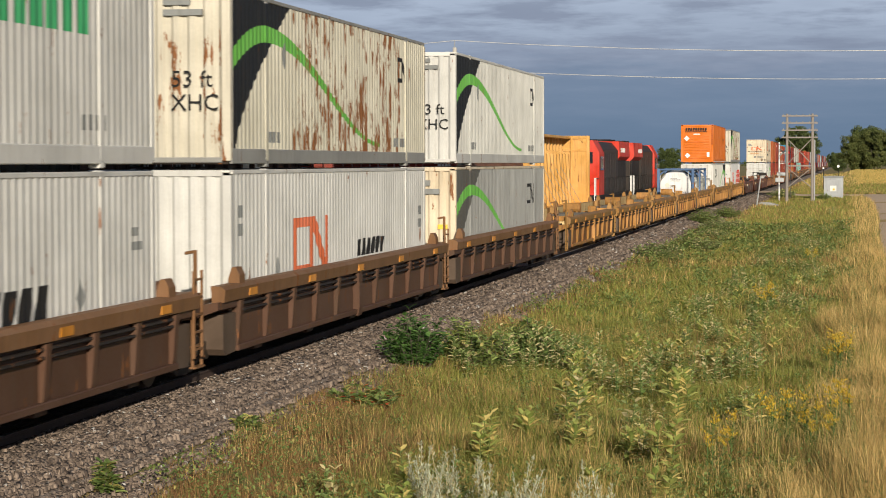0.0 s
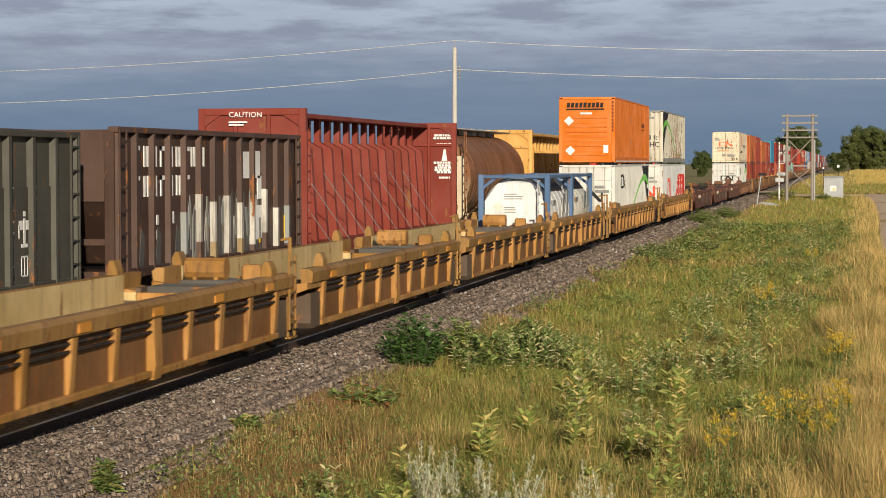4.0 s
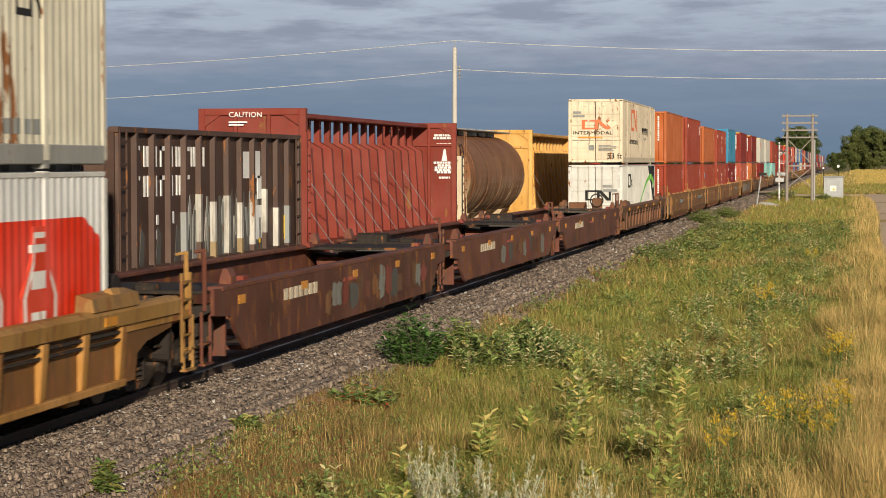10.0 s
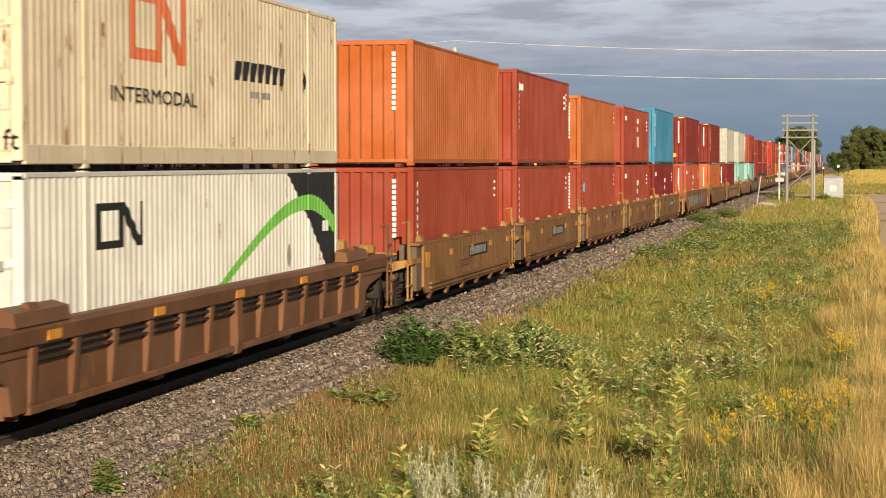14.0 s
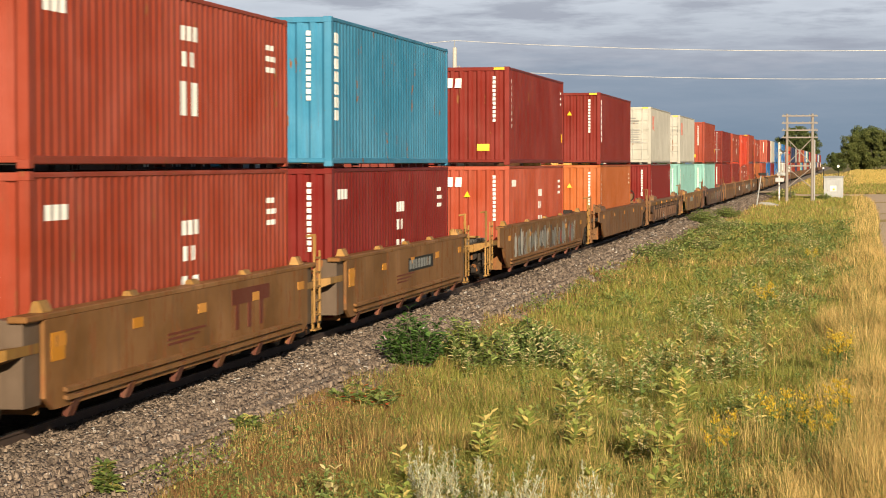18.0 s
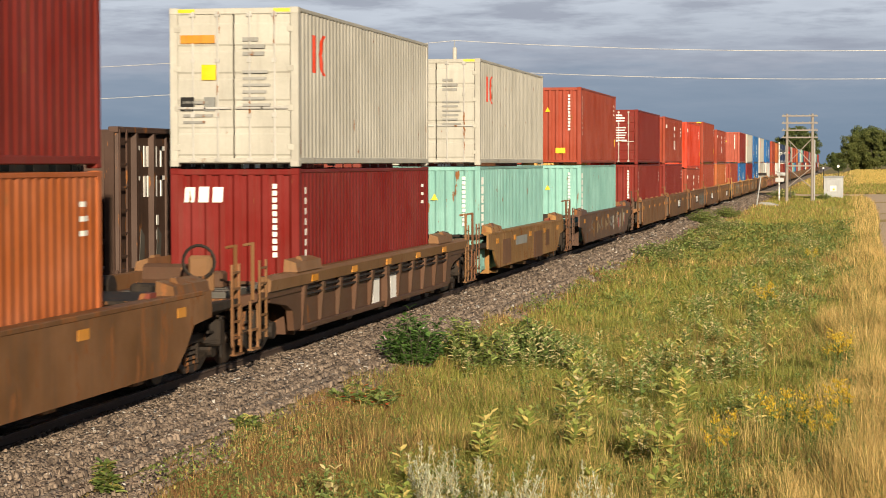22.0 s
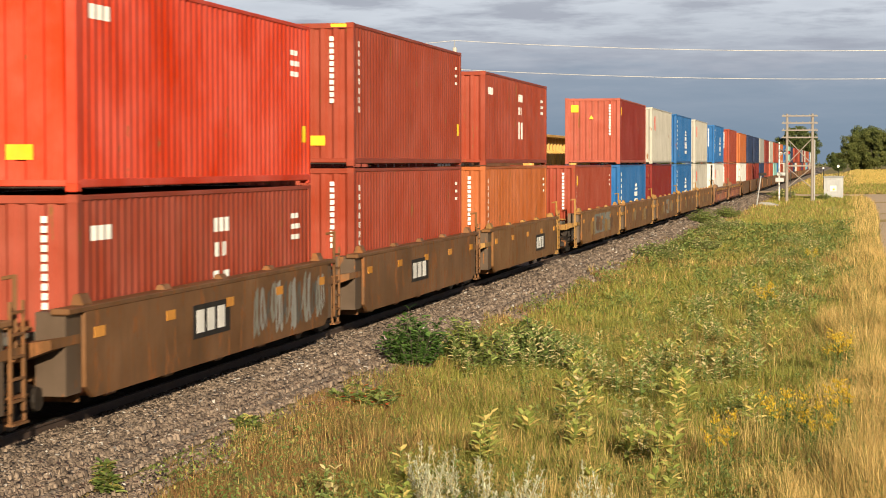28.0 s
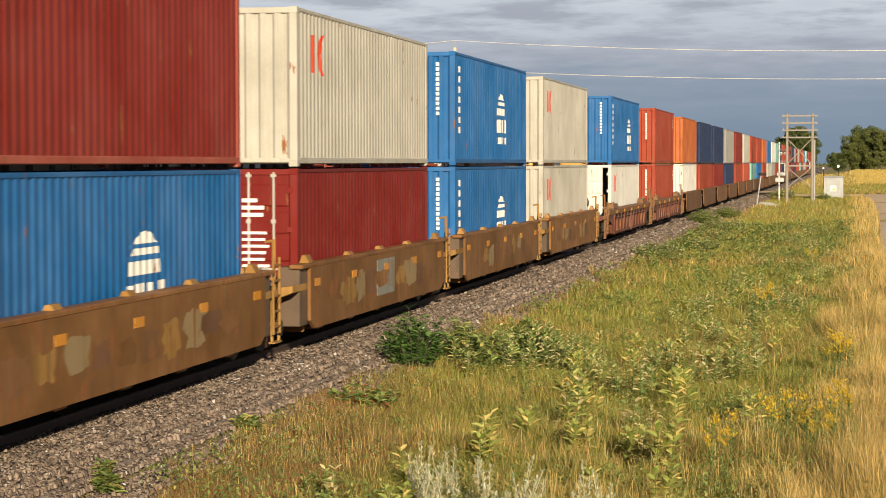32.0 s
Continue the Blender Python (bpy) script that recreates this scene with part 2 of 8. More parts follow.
paint("deep_red", 0.175, 0.015, 0.012, rust=0.04)
paint("signal_red", 0.62, 0.055, 0.02, rust=0.04, grime=0.12)
paint("coral_red", 0.40, 0.075, 0.036, rust=0.08)
paint("rose_red", 0.40, 0.095, 0.06, rust=0.08)
paint("teal_blue", 0.045, 0.235, 0.39, rust=0.14)
paint("sea_green", 0.235, 0.475, 0.43, rust=0.10)
paint("strong_blue", 0.016, 0.13, 0.36, rust=0.04)
paint("navy_blue", 0.018, 0.035, 0.09, rust=0.05)
paint("plain_grey", 0.30, 0.30, 0.28, rust=0.1)
paint("car_yellow", 0.40, 0.20, 0.05, rust=0.30, grime=0.6, fade=0.35)
paint("stained_yellow", 0.215, 0.098, 0.032, rust=0.40, grime=0.85, fade=0.4)
# paler car yellow: sunlight on the well's inside is put into the colour
paint("lit_inner_yellow", 0.62, 0.46, 0.21, rust=0.14, grime=0.4, fade=0.25)
paint("spray_silver", 0.50, 0.475, 0.42, rust=0.3, grime=0.85, fade=0.45)
paint("pad_red", 0.22, 0.05, 0.034, rust=0.35, grime=0.6)
paint("plum_brown", 0.118, 0.066, 0.044, rust=0.3, grime=0.6, fade=0.35)
paint("straw_paint", 0.33, 0.172, 0.056, rust=0.35, grime=0.55, fade=0.35)
paint("bronze_brown", 0.165, 0.076, 0.038, rust=0.3, grime=0.5, fade=0.3)
paint("chord_yellow", 0.34, 0.185, 0.052, rust=0.32, grime=0.65, fade=0.3)
paint("car_brown", 0.105, 0.055, 0.033, rust=0.2, grime=0.5)
paint("chord_brown", 0.215, 0.112, 0.05, rust=0.25, grime=0.4)
paint("car_red_brown", 0.155, 0.055, 0.036, rust=0.42, grime=0.8, fade=0.4)
paint("ttx_yellow", 0.245, 0.115, 0.038, rust=0.4, grime=0.5, fade=0.4)
paint("umber_paint", 0.20, 0.095, 0.039, rust=0.42, grime=0.5, fade=0.4)
paint("dark_steel", 0.030, 0.024, 0.020, rust=0.3, grime=0.4, gloss=0.6)
paint("frame_black", 0.022, 0.020, 0.019, rust=0.1, grime=0.3, gloss=0.6)
paint("slate_paint", 0.10, 0.095, 0.085, rust=0.1, grime=0.3)
paint("hopper_grey", 0.084, 0.081, 0.066, rust=0.16, grime=0.5, fade=0.3)
paint("hopper_brown", 0.085, 0.05, 0.038, rust=0.26, grime=0.4, fade=0.3)
paint("beam_red", 0.225, 0.042, 0.028, rust=0.15, grime=0.3)
paint("beam_yellow", 0.66, 0.36, 0.09, rust=0.12, grime=0.35)


def streak_pattern(n, obj, colour):
    """Paint that survives in long pale runs low on a rusted body."""
    xyz = n.add("ShaderNodeSeparateXYZ", {0: obj})
    runs = n.noise(n.add("ShaderNodeCombineXYZ", {0: 0.0, 1: xyz.outputs[1], 2: n.math("MULTIPLY", xyz.outputs[2], 0.16)}).outputs[0], 3.4, 4.0, 0.6)
    low = n.ramp(xyz.outputs[2], 1.9, 2.9, 1.0, 0.0)
    return n.mix(n.math("MULTIPLY", n.ramp(runs, 0.49, 0.56), low), colour, rgb(0.56, 0.42, 0.25))


material("barrel_brown")(lambda n: fill_paint(n, rgb(0.245, 0.108, 0.048), rust=0.3, grime=0.4, fade=0.35, pattern=streak_pattern))
paint("hood_black", 0.034, 0.028, 0.024, rust=0.12, grime=0.4, gloss=0.5)
paint("loco_red", 0.62, 0.05, 0.025, rust=0.02, grime=0.15)
paint("frame_blue", 0.085, 0.15, 0.28, rust=0.08)
paint("tank_white", 0.74, 0.74, 0.73, rust=0.02, grime=0.25)
paint("tank_cream", 0.74, 0.71, 0.60, rust=0.06, grime=0.3)
paint("mark_white", 0.82, 0.81, 0.77, rust=0.04, grime=0.12)
paint("mark_black", 0.02, 0.02, 0.02, rust=0.0, grime=0.05)
paint("mark_red", 0.72, 0.07, 0.03, rust=0.0, grime=0.1)
paint("mark_orange", 0.64, 0.27, 0.035, rust=0.05, grime=0.25)
paint("mark_rust", 0.66, 0.15, 0.05, rust=0.04, grime=0.15)
paint("mark_yellow", 0.85, 0.55, 0.03, rust=0.0, grime=0.1)
paint("mark_green", 0.06, 0.36, 0.14, rust=0.0, grime=0.05)
paint("mark_maroon", 0.15, 0.035, 0.02, rust=0.1, grime=0.2)
paint("mark_grey", 0.25, 0.26, 0.25, rust=0.1, grime=0.3)
paint("mark_sky", 0.20, 0.42, 0.62, rust=0.0, grime=0.05)


@material("wheel_steel")
def wheel_steel(n):
    obj, vec, rnd = coords(n)
    g = n.noise(vec, 14.0, 4.0)
    n.close(n.mix(g, rgb(0.03, 0.021, 0.016), rgb(0.085, 0.06, 0.045)), 0.55, 0.3, n.bump(g, 0.2, 0.004))


@material("rail_steel")
def rail_steel(n):
    obj, vec, rnd = coords(n)
    z = n.add("ShaderNodeSeparateXYZ", {0: obj}).outputs[2]
    g = n.noise(vec, 9.0, 4.0)
    n.close(n.mix(n.math("GREATER_THAN", z, -0.004), n.mix(g, rgb(0.035, 0.022, 0.016), rgb(0.075, 0.045, 0.031)), rgb(0.5, 0.48, 0.46)), n.ramp(z, -0.01, 0.0, 0.8, 0.3), n.math("GREATER_THAN", z, -0.004))


@material("tie_wood")
def tie_wood(n):
    obj, vec, rnd = coords(n)
    g = n.noise(n.scaled(vec, 0.6, 8, 8), 3.0, 5.0)
    n.close(n.mix(g, rgb(0.022, 0.017, 0.013), rgb(0.065, 0.048, 0.036)), 0.9, 0, n.bump(g, 0.5, 0.02))


def fill_wood(n, a, b):
    obj, vec, rnd = coords(n)
    g = n.noise(n.scaled(vec, 8, 8, 0.6), 2.0, 5.0)
    n.close(n.mix(g, a, b), 0.85, 0, n.bump(g, 0.4, 0.01))


material("pole_wood")(lambda n: fill_wood(n, rgb(0.36, 0.34, 0.30), rgb(0.58, 0.55, 0.49)))
material("grey_pole")(lambda n: fill_wood(n, rgb(0.17, 0.15, 0.13), rgb(0.34, 0.30, 0.26)))


@material("ballast")
def ballast(n):
    tc = n.add("ShaderNodeTexCoord").outputs["Object"]
    big = n.noise(tc, 0.35, 4.0)
    cell = n.add("ShaderNodeTexVoronoi", {"Vector": tc, "Scale": 17.0})
    g = n.noise(tc, 60.0, 3.0)
    tone = n.add("ShaderNodeSeparateColor", {0: cell.outputs["Color"]}).outputs[0]
    col = n.mix(n.ramp(tone, 0.1, 0.95), rgb(0.10, 0.073, 0.054), rgb(0.33, 0.258, 0.197))
    col = n.mix(n.ramp(big, 0.35, 0.7, 0, 0.4), col, rgb(0.19, 0.145, 0.11))
    n.close(n.mix(n.math("MULTIPLY", g, 0.3), col, rgb(0.3, 0.27, 0.24)), 0.9, 0, n.bump(n.math("SUBTRACT", 1.0, cell.outputs["Distance"]), 0.8, 0.025))


@material("stone_chips")
def stone_chips(n):
    geo = n.add("ShaderNodeNewGeometry").outputs["Random Per Island"]
    tc = n.add("ShaderNodeTexCoord").outputs["Object"]
    g = n.noise(tc, 45.0, 3.0)
    col = n.mix(n.ramp(geo, 0, 0.93), rgb(0.065, 0.046, 0.034), rgb(0.34, 0.262, 0.198))
    col = n.mix(n.math("GREATER_THAN", geo, 0.975), col, rgb(0.58, 0.55, 0.5))
    n.close(n.mix(n.math("MULTIPLY", g, 0.35), col, rgb(0.12, 0.09, 0.07)), 0.88, 0, n.bump(g, 0.4, 0.01))


@material("soil")
def soil(n):
    """Earth and thatch under the grass; farther out the sward itself."""
    tc = n.add("ShaderNodeTexCoord").outputs["Object"]
    xyz = n.add("ShaderNodeSeparateXYZ", {0: tc})
    a = n.noise(tc, 0.16, 4.0)
    b = n.noise(n.scaled(tc, 1.0, 0.45, 1.0), 1.4, 5.0, 0.65)
    c = n.noise(tc, 26.0, 4.0, 0.7)
    green = n.mix(b, rgb(0.105, 0.122, 0.03), rgb(0.225, 0.21, 0.054))
    straw = n.mix(c, rgb(0.20, 0.13, 0.045), rgb(0.40, 0.29, 0.11))
    col = n.mix(n.ramp(n.math("ADD", a, n.math("MULTIPLY", b, 0.5)), 0.62, 0.9), green, straw)
    strip = n.math("MULTIPLY", n.ramp(n.math("ADD", xyz.outputs[0], n.math("MULTIPLY", n.math("SUBTRACT", a, 0.5), 2.0)), -0.9, 0.9), n.math("LESS_THAN", xyz.outputs[1], 250.0))
    col = n.mix(strip, col, rgb(0.42, 0.29, 0.10))
    n.close(col, 0.95, 0, n.bump(c, 0.8, 0.05))


@material("crop_field")
def crop_field(n):
    tc = n.add("ShaderNodeTexCoord").outputs["Object"]
    a = n.noise(n.scaled(tc, 1, 0.1, 1), 0.25, 5.0, 0.6)
    b = n.noise(n.scaled(tc, 1, 0.3, 1), 2.0, 4.0, 0.7)
    n.close(n.mix(n.math("ADD", n.math("MULTIPLY", a, 0.6), n.math("MULTIPLY", b, 0.4)), rgb(0.36, 0.28, 0.075), rgb(0.60, 0.43, 0.125)), 0.95, 0, n.bump(b, 0.8, 0.2))


@material("gravel_road")
def gravel_road(n):
    tc = n.add("ShaderNodeTexCoord").outputs["Object"]
    a = n.noise(tc, 0.5, 4.0)
    b = n.noise(tc, 30.0, 4.0, 0.7)
    n.close(n.mix(n.math("ADD", n.math("MULTIPLY", a, 0.5), n.math("MULTIPLY", b, 0.5)), rgb(0.48, 0.345, 0.21), rgb(0.72, 0.54, 0.35)), 0.95, 0, n.bump(b, 0.5, 0.02))


def fill_leaf(n, lo, hi, dry=None, share=0.0, through=0.25):
    """Leaves and blades: each one its own shade, some gone dry; light passes through."""
    geo = n.add("ShaderNodeNewGeometry").outputs["Random Per Island"]
    tc = n.add("ShaderNodeTexCoord").outputs["Object"]
    patch = n.noise(tc, 0.55, 3.0)
    r2 = n.math("FRACT", n.math("MULTIPLY", geo, 17.31))
    col = n.mix(n.ramp(n.math("ADD", n.math("MULTIPLY", geo, 0.6), n.math("MULTIPLY", patch, 0.5)), 0.2, 0.85), lo, hi)
    if dry is not None:
        col = n.mix(n.math("LESS_THAN", n.math("ADD", r2, n.math("MULTIPLY", n.math("SUBTRACT", patch, 0.5), 1.4)), share), col, dry)
    b = n.add("ShaderNodeBsdfPrincipled", {"Base Color": col, "Roughness": 0.62, "Specular IOR Level": 0.25})
    t = n.add("ShaderNodeBsdfTranslucent", {0: col})
    m = n.add("ShaderNodeMixShader", {0: through, 1: b.outputs[0], 2: t.outputs[0]})
    n.add("ShaderNodeOutputMaterial", {0: m.outputs[0]})


def leaf(name, lo, hi, dry=None, share=0.0, through=0.25):
    material(name)(lambda n: fill_leaf(n, rgb(*lo), rgb(*hi), None if dry is None else rgb(*dry), share, through))


leaf("grass_green", (0.140, 0.175, 0.030), (0.421, 0.409, 0.099), (0.468, 0.328, 0.117), 0.09)
leaf("weed_green", (0.132, 0.220, 0.050), (0.396, 0.462, 0.143), (0.550, 0.484, 0.165), 0.10)
paint("rod_steel", 0.46, 0.45, 0.42, rust=0.25, grime=0.3, gloss=0.42)
# dark grey-brown for car-end panels and the yellow wells' front bulkheads
paint("end_brown", 0.125, 0.088, 0.062, rust=0.25, grime=0.6, fade=0.35)
paint("hut_grey", 0.36, 0.375, 0.385, rust=0.02, grime=0.1)
paint("scrawl", 0.30, 0.215, 0.11, rust=0.25, grime=0.35)
paint("scrawl_grey", 0.24, 0.24, 0.21, rust=0.25, grime=0.35)
leaf("forb_leaf", (0.090, 0.150, 0.036), (0.300, 0.372, 0.108), (0.480, 0.408, 0.132), 0.14)
leaf("grass_straw", (0.424, 0.281, 0.090), (0.784, 0.562, 0.223), (0.212, 0.212, 0.064), 0.25)
leaf("grass_rust", (0.198, 0.108, 0.046), (0.348, 0.198, 0.082), (0.228, 0.216, 0.066), 0.3)
leaf("shrub_leaf", (0.045, 0.11, 0.022), (0.15, 0.27, 0.065), through=0.25)
leaf("milkweed_leaf", (0.248, 0.324, 0.065), (0.583, 0.594, 0.184), (0.778, 0.626, 0.216), 0.13, 0.36)
leaf("pale_leaf", (0.146, 0.235, 0.056), (0.448, 0.493, 0.190), (0.717, 0.616, 0.314), 0.18, 0.30)
leaf("goldenrod_leaf", (0.091, 0.156, 0.039), (0.169, 0.234, 0.065))
leaf("goldenrod_bloom", (0.45, 0.31, 0.03), (0.78, 0.54, 0.06), through=0.15)
leaf("sage_plume", (0.34, 0.37, 0.24), (0.68, 0.69, 0.52), (0.58, 0.50, 0.30), 0.2)
leaf("tree_leaf", (0.065, 0.092, 0.025), (0.155, 0.165, 0.05), through=0.18)
leaf("tree_leaf_dark", (0.05, 0.075, 0.022), (0.11, 0.135, 0.04), through=0.15)
leaf("red_leaf", (0.38, 0.07, 0.03), (0.5, 0.14, 0.05))


@material("bark")
def bark(n):
    obj, vec, rnd = coords(n)
    g = n.noise(n.scaled(vec, 4, 4, 0.8), 2.0, 5.0)
    n.close(n.mix(g, rgb(0.05, 0.04, 0.03), rgb(0.16, 0.13, 0.10)), 0.9, 0, n.bump(g, 0.6, 0.03))


@material("wire_metal")
def wire_metal(n):
    n.close(rgb(0.62, 0.61, 0.58), 0.4, 0.3)


@material("galvanised")
def galvanised(n):
    obj, vec, rnd = coords(n)
    g = n.noise(vec, 6.0, 4.0)
    n.close(n.mix(g, rgb(0.30, 0.31, 0.31), rgb(0.44, 0.45, 0.45)), 0.5, 0.3)


@material("lamp_red")
def lamp_red(n):
    n.close(rgb(0.5, 0.02, 0.02), 0.25)


@material("dark_glass")
def dark_glass(n):
    n.close(rgb(0.02, 0.025, 0.03), 0.08)


leaf("crop_straw", (0.40, 0.29, 0.075), (0.64, 0.46, 0.15), (0.24, 0.25, 0.06), 0.2)


# ---- ground: one sheet to the horizon, with the track bed raised on it ----
PROFILE = ((-3000, -0.9), (-60, -0.9), (-22, -0.85), (-18.6, -0.75), (-17.5, -0.24), (-13.1, -0.19), (-9.25, -0.165), (-8.75, -0.25), (-8.25, -0.42), (-6.6, -0.72),
           (-4.0, -0.70), (-1.5, -0.55), (1.5, -0.48), (3.0, -0.42), (8.5, -0.42), (12.0, -0.5), (3000, -0.5))


def ground_z(x, y):
    for (xa, za), (xb, zb) in zip(PROFILE, PROFILE[1:]):
        if x <= xb:
            z = za + (zb - za) * (x - xa) / (xb - xa)
            break
    if x > -8.6:
        z += (noise.noise(Vector((x * 0.35, y * 0.22, 0))) * 0.07) * min(1.0, (x + 8.6) / 1.5) * (1.0 if y < 235 else 0.0)
    # the farmland to the right climbs a little towards the trees
    if x > -6 and y > 300:
        z += min(1.0, (x + 6) / 9) ** 2 * min(1.0, (y - 300) / 400.0) * 1.15
    return z


def sheet(xs, ys, height):
    g = Geo()
    for y in ys:
        for x in xs:
            g.v.append((x, y, height(x, y)))
    w = len(xs)
    for j in range(len(ys) - 1):
        for i in range(w - 1):
            a = j * w + i
            g.f.append((a, a + 1, a + w + 1, a + w))
    return g


gx = [-3000, -800, -300, -120, -60, -35, -22, -18.6, -18.0, -17.5, -13.1, -9.25, -8.97, -8.75, -8.5, -8.25] + [-8.0 + 0.4 * i for i in range(41)] + [10, 12, 16, 22, 30, 45, 70, 120, 300, 800, 3000]
gy = [-400, -120, -40, 0, 10] + [14 + 1.0 * i for i in range(90)] + [106 + 4 * i for i in range(36)] + [252, 258, 264, 272, 285, 300, 320, 350, 400, 450, 500, 560, 620, 700, 800, 1000, 1500, 2500, 4500]
ground = sheet(gx, gy, ground_z)
ob = new("ground", ground.mesh("ground", "soil", True))
tagged(ob, "grassy right of way and flat farmland beside the railway", "ground", kind="structure")

g = sheet([-18.4, -18.0, -17.5, -13.1, -9.25, -8.97, -8.75, -8.55, -8.4], [-60, -20] + [0 + 2 * i for i in range(130)] + [270, 300, 350, 420, 520, 700, 1000, 1600],
          lambda x, y: ground_z(x, y) + 0.012)
tagged(new("ballast_bed", g.mesh("ballast_bed", "ballast")), "grey-brown crushed stone ballast under the tracks", "ballast", kind="structure")

# the farm track along the right and the road over the crossing
TRACK_Y, TRACK_X = (0, 93, 110, 150, 200, 225, 241), (1.5, 1.6, 1.75, 2.3, 2.5, 1.9, 0.2)


def track_edge(y):
    return float(np.interp(y, TRACK_Y, TRACK_X))


g = sheet([0.55 * i for i in range(11)], [10 + 5 * i for i in range(47)], lambda x, y: 0.0)
g.v = [(x + track_edge(y), y, ground_z(x + track_edge(y), y) + 0.02) for x, y, z in g.v]
tagged(new("farm_track", g.mesh("farm_track", "gravel_road")), "pale gravel farm track along the railway", "road", kind="structure")
g = sheet([-120, -60, -30, -19, -16.2, -14.2, -11.9, -10, -8.5, -5, 0, 5, 15, 30, 80, 200], [241, 245.5, 248, 252], lambda x, y: max(ground_z(x, y) + 0.03, -0.05 if -20 < x < -7 else -0.42))
tagged(new("crossing_road", g.mesh("crossing_road", "gravel_road")), "grey gravel road that crosses the tracks", "road", kind="structure")
g = sheet([1.4, 4, 8, 16, 30, 60, 120, 300, 900], [352, 366, 380, 400, 450, 500, 560, 620, 690, 760, 830], lambda x, y: ground_z(x, y) + 0.05)
tagged(new("crop_field", g.mesh("crop_field", "crop_field")), "ripe yellow crop field beyond the road", "field", kind="structure")


# ---- the two tracks ----
RAIL = ((-0.075, -0.17), (0.075, -0.17), (0.075, -0.155), (0.012, -0.13), (0.012, -0.045), (0.036, -0.035), (0.036, -0.004), (0.03, 0.0), (-0.03, 0.0), (-0.036, -0.004), (-0.036, -0.035),
        (-0.012, -0.045), (-0.012, -0.13), (-0.075, -0.155))


def track(x, label, first, last):
    t = empty("railway_track", (x, 0, 0), label, "railway track", "railway tracks", "structure")
    for s in (-1, 1):
        part("rail", Geo().prism([(u + s * 0.755, w) for u, w in RAIL], -60, 1600), "rail_steel", t, "polished steel rail")
    tie = Geo().cbox(-1.3, -0.115, -0.35, 1.3, 0.115, -0.188, 0.012).mesh("tie", "tie_wood")
    y = first
    while y < last:
        part("tie", tie, "tie_wood", t, at=pose(random.uniform(-0.04, 0.04), y, random.uniform(-0.01, 0.01), 0, 0, random.uniform(-1, 1)))
        y += 0.53
    return t


track(XC, "main line of steel rails on weathered wooden ties", 16, 100)
track(XS, "siding of rusty rails on weathered wooden ties", 30, 80)


# ---- containers: base at z = 0, front end towards -y, the side that faces the field at +x ----
W2 = 1.219
PRESS_LONG, PRESS_SHORT = (0.016, 0.235), (0.023, 0.278)     # depth and pitch of the pressed walls
SHAPES = {}


def once(key, make):
    if key not in SHAPES:
        SHAPES[key] = make()
    return SHAPES[key]


def corrugated(y0, y1, z0, z1, x_out, depth, pitch, facing=1):
    """A pressed wall in the plane of x, with trapezoid waves and a thickness."""
    n = max(2, round((y1 - y0) / pitch))
    p = (y1 - y0) / n
    line = []
    for i in range(n):
        a = y0 + i * p
        line += [(a, 0.0), (a + p * 0.30, 0.0), (a + p * 0.5, -depth), (a + p * 0.80, -depth)]
    line.append((y1, 0.0))
    g = Geo()
    m = len(line)
    for z in (z0, z1):
        for y, d in line:
            g.v.append((facing * (x_out + d), y, z))
    for z in (z0, z1):
        for y, d in line:
            g.v.append((facing * (x_out - depth - 0.012), y, z))
    for i in range(m - 1):
        g.f.append((i, i + 1, m + i + 1, m + i))
    g.f.append((2 * m, 3 * m - 1, 4 * m - 1, 3 * m))
    return g


def end_wall(w, z0, z1, y_out, depth, pitch, facing=-1):
    g = corrugated(-w, w, z0, z1, 0.0, depth, pitch)
    g.v = [(y, y_out * 1.0 + facing * x, z) for x, y, z in g.v]
    return g


def casting_mesh(mat):
    return once(("casting", mat), lambda: Geo().cbox(-0.082, -0.09, 0, 0.082, 0.09, 0.118, 0.012).mesh("corner_casting", mat))


def door_leaf(thing, w, h, mat, x0, x1, yf, rod_mat):
    """One door leaf in the front end, with panel swages, rods, handles and hinges."""
    d = part("door", once(("door", w, h, mat, x0), lambda: door_shape(x0, x1, yf, h).mesh("door", mat)), mat, thing, "container door leaf with pressed panels")
    for fx in (0.28, 0.72):
        x = x0 + (x1 - x0) * fx
        part("locking_rod", once(("rod", h, rod_mat), lambda: Geo().tube((0, 0, 0.09), (0, 0, h - 0.07), 0.024, n=6).box(-0.05, -0.02, 0.1, 0.05, 0.02, 0.16).box(-0.05, -0.02, h - 0.16, 0.05, 0.02, h - 0.1)
                                  .box(-0.04, -0.03, 0.9, 0.04, 0.02, 0.98).box(-0.04, -0.03, 1.9, 0.04, 0.02, 1.97).mesh("locking_rod", rod_mat)), rod_mat, d, "steel locking rod", (x, yf - 0.03, 0))
        part("door_handle", once(("handle", rod_mat), lambda: Geo().cbox(-0.26, -0.02, 1.05, 0.26, 0.01, 1.09, 0.006).mesh("door_handle", rod_mat)), rod_mat, d, "", (x, yf - 0.055, 0))
    for k in range(4):
        hx = x0 if abs(x0) > abs(x1) else x1
        part("hinge", once(("hinge", mat), lambda: Geo().cbox(-0.06, -0.035, 0, 0.06, 0.01, 0.11, 0.01).mesh("hinge", mat)), mat, d, "", (hx, yf, 0.3 + k * (h - 0.75) / 3))
    return d


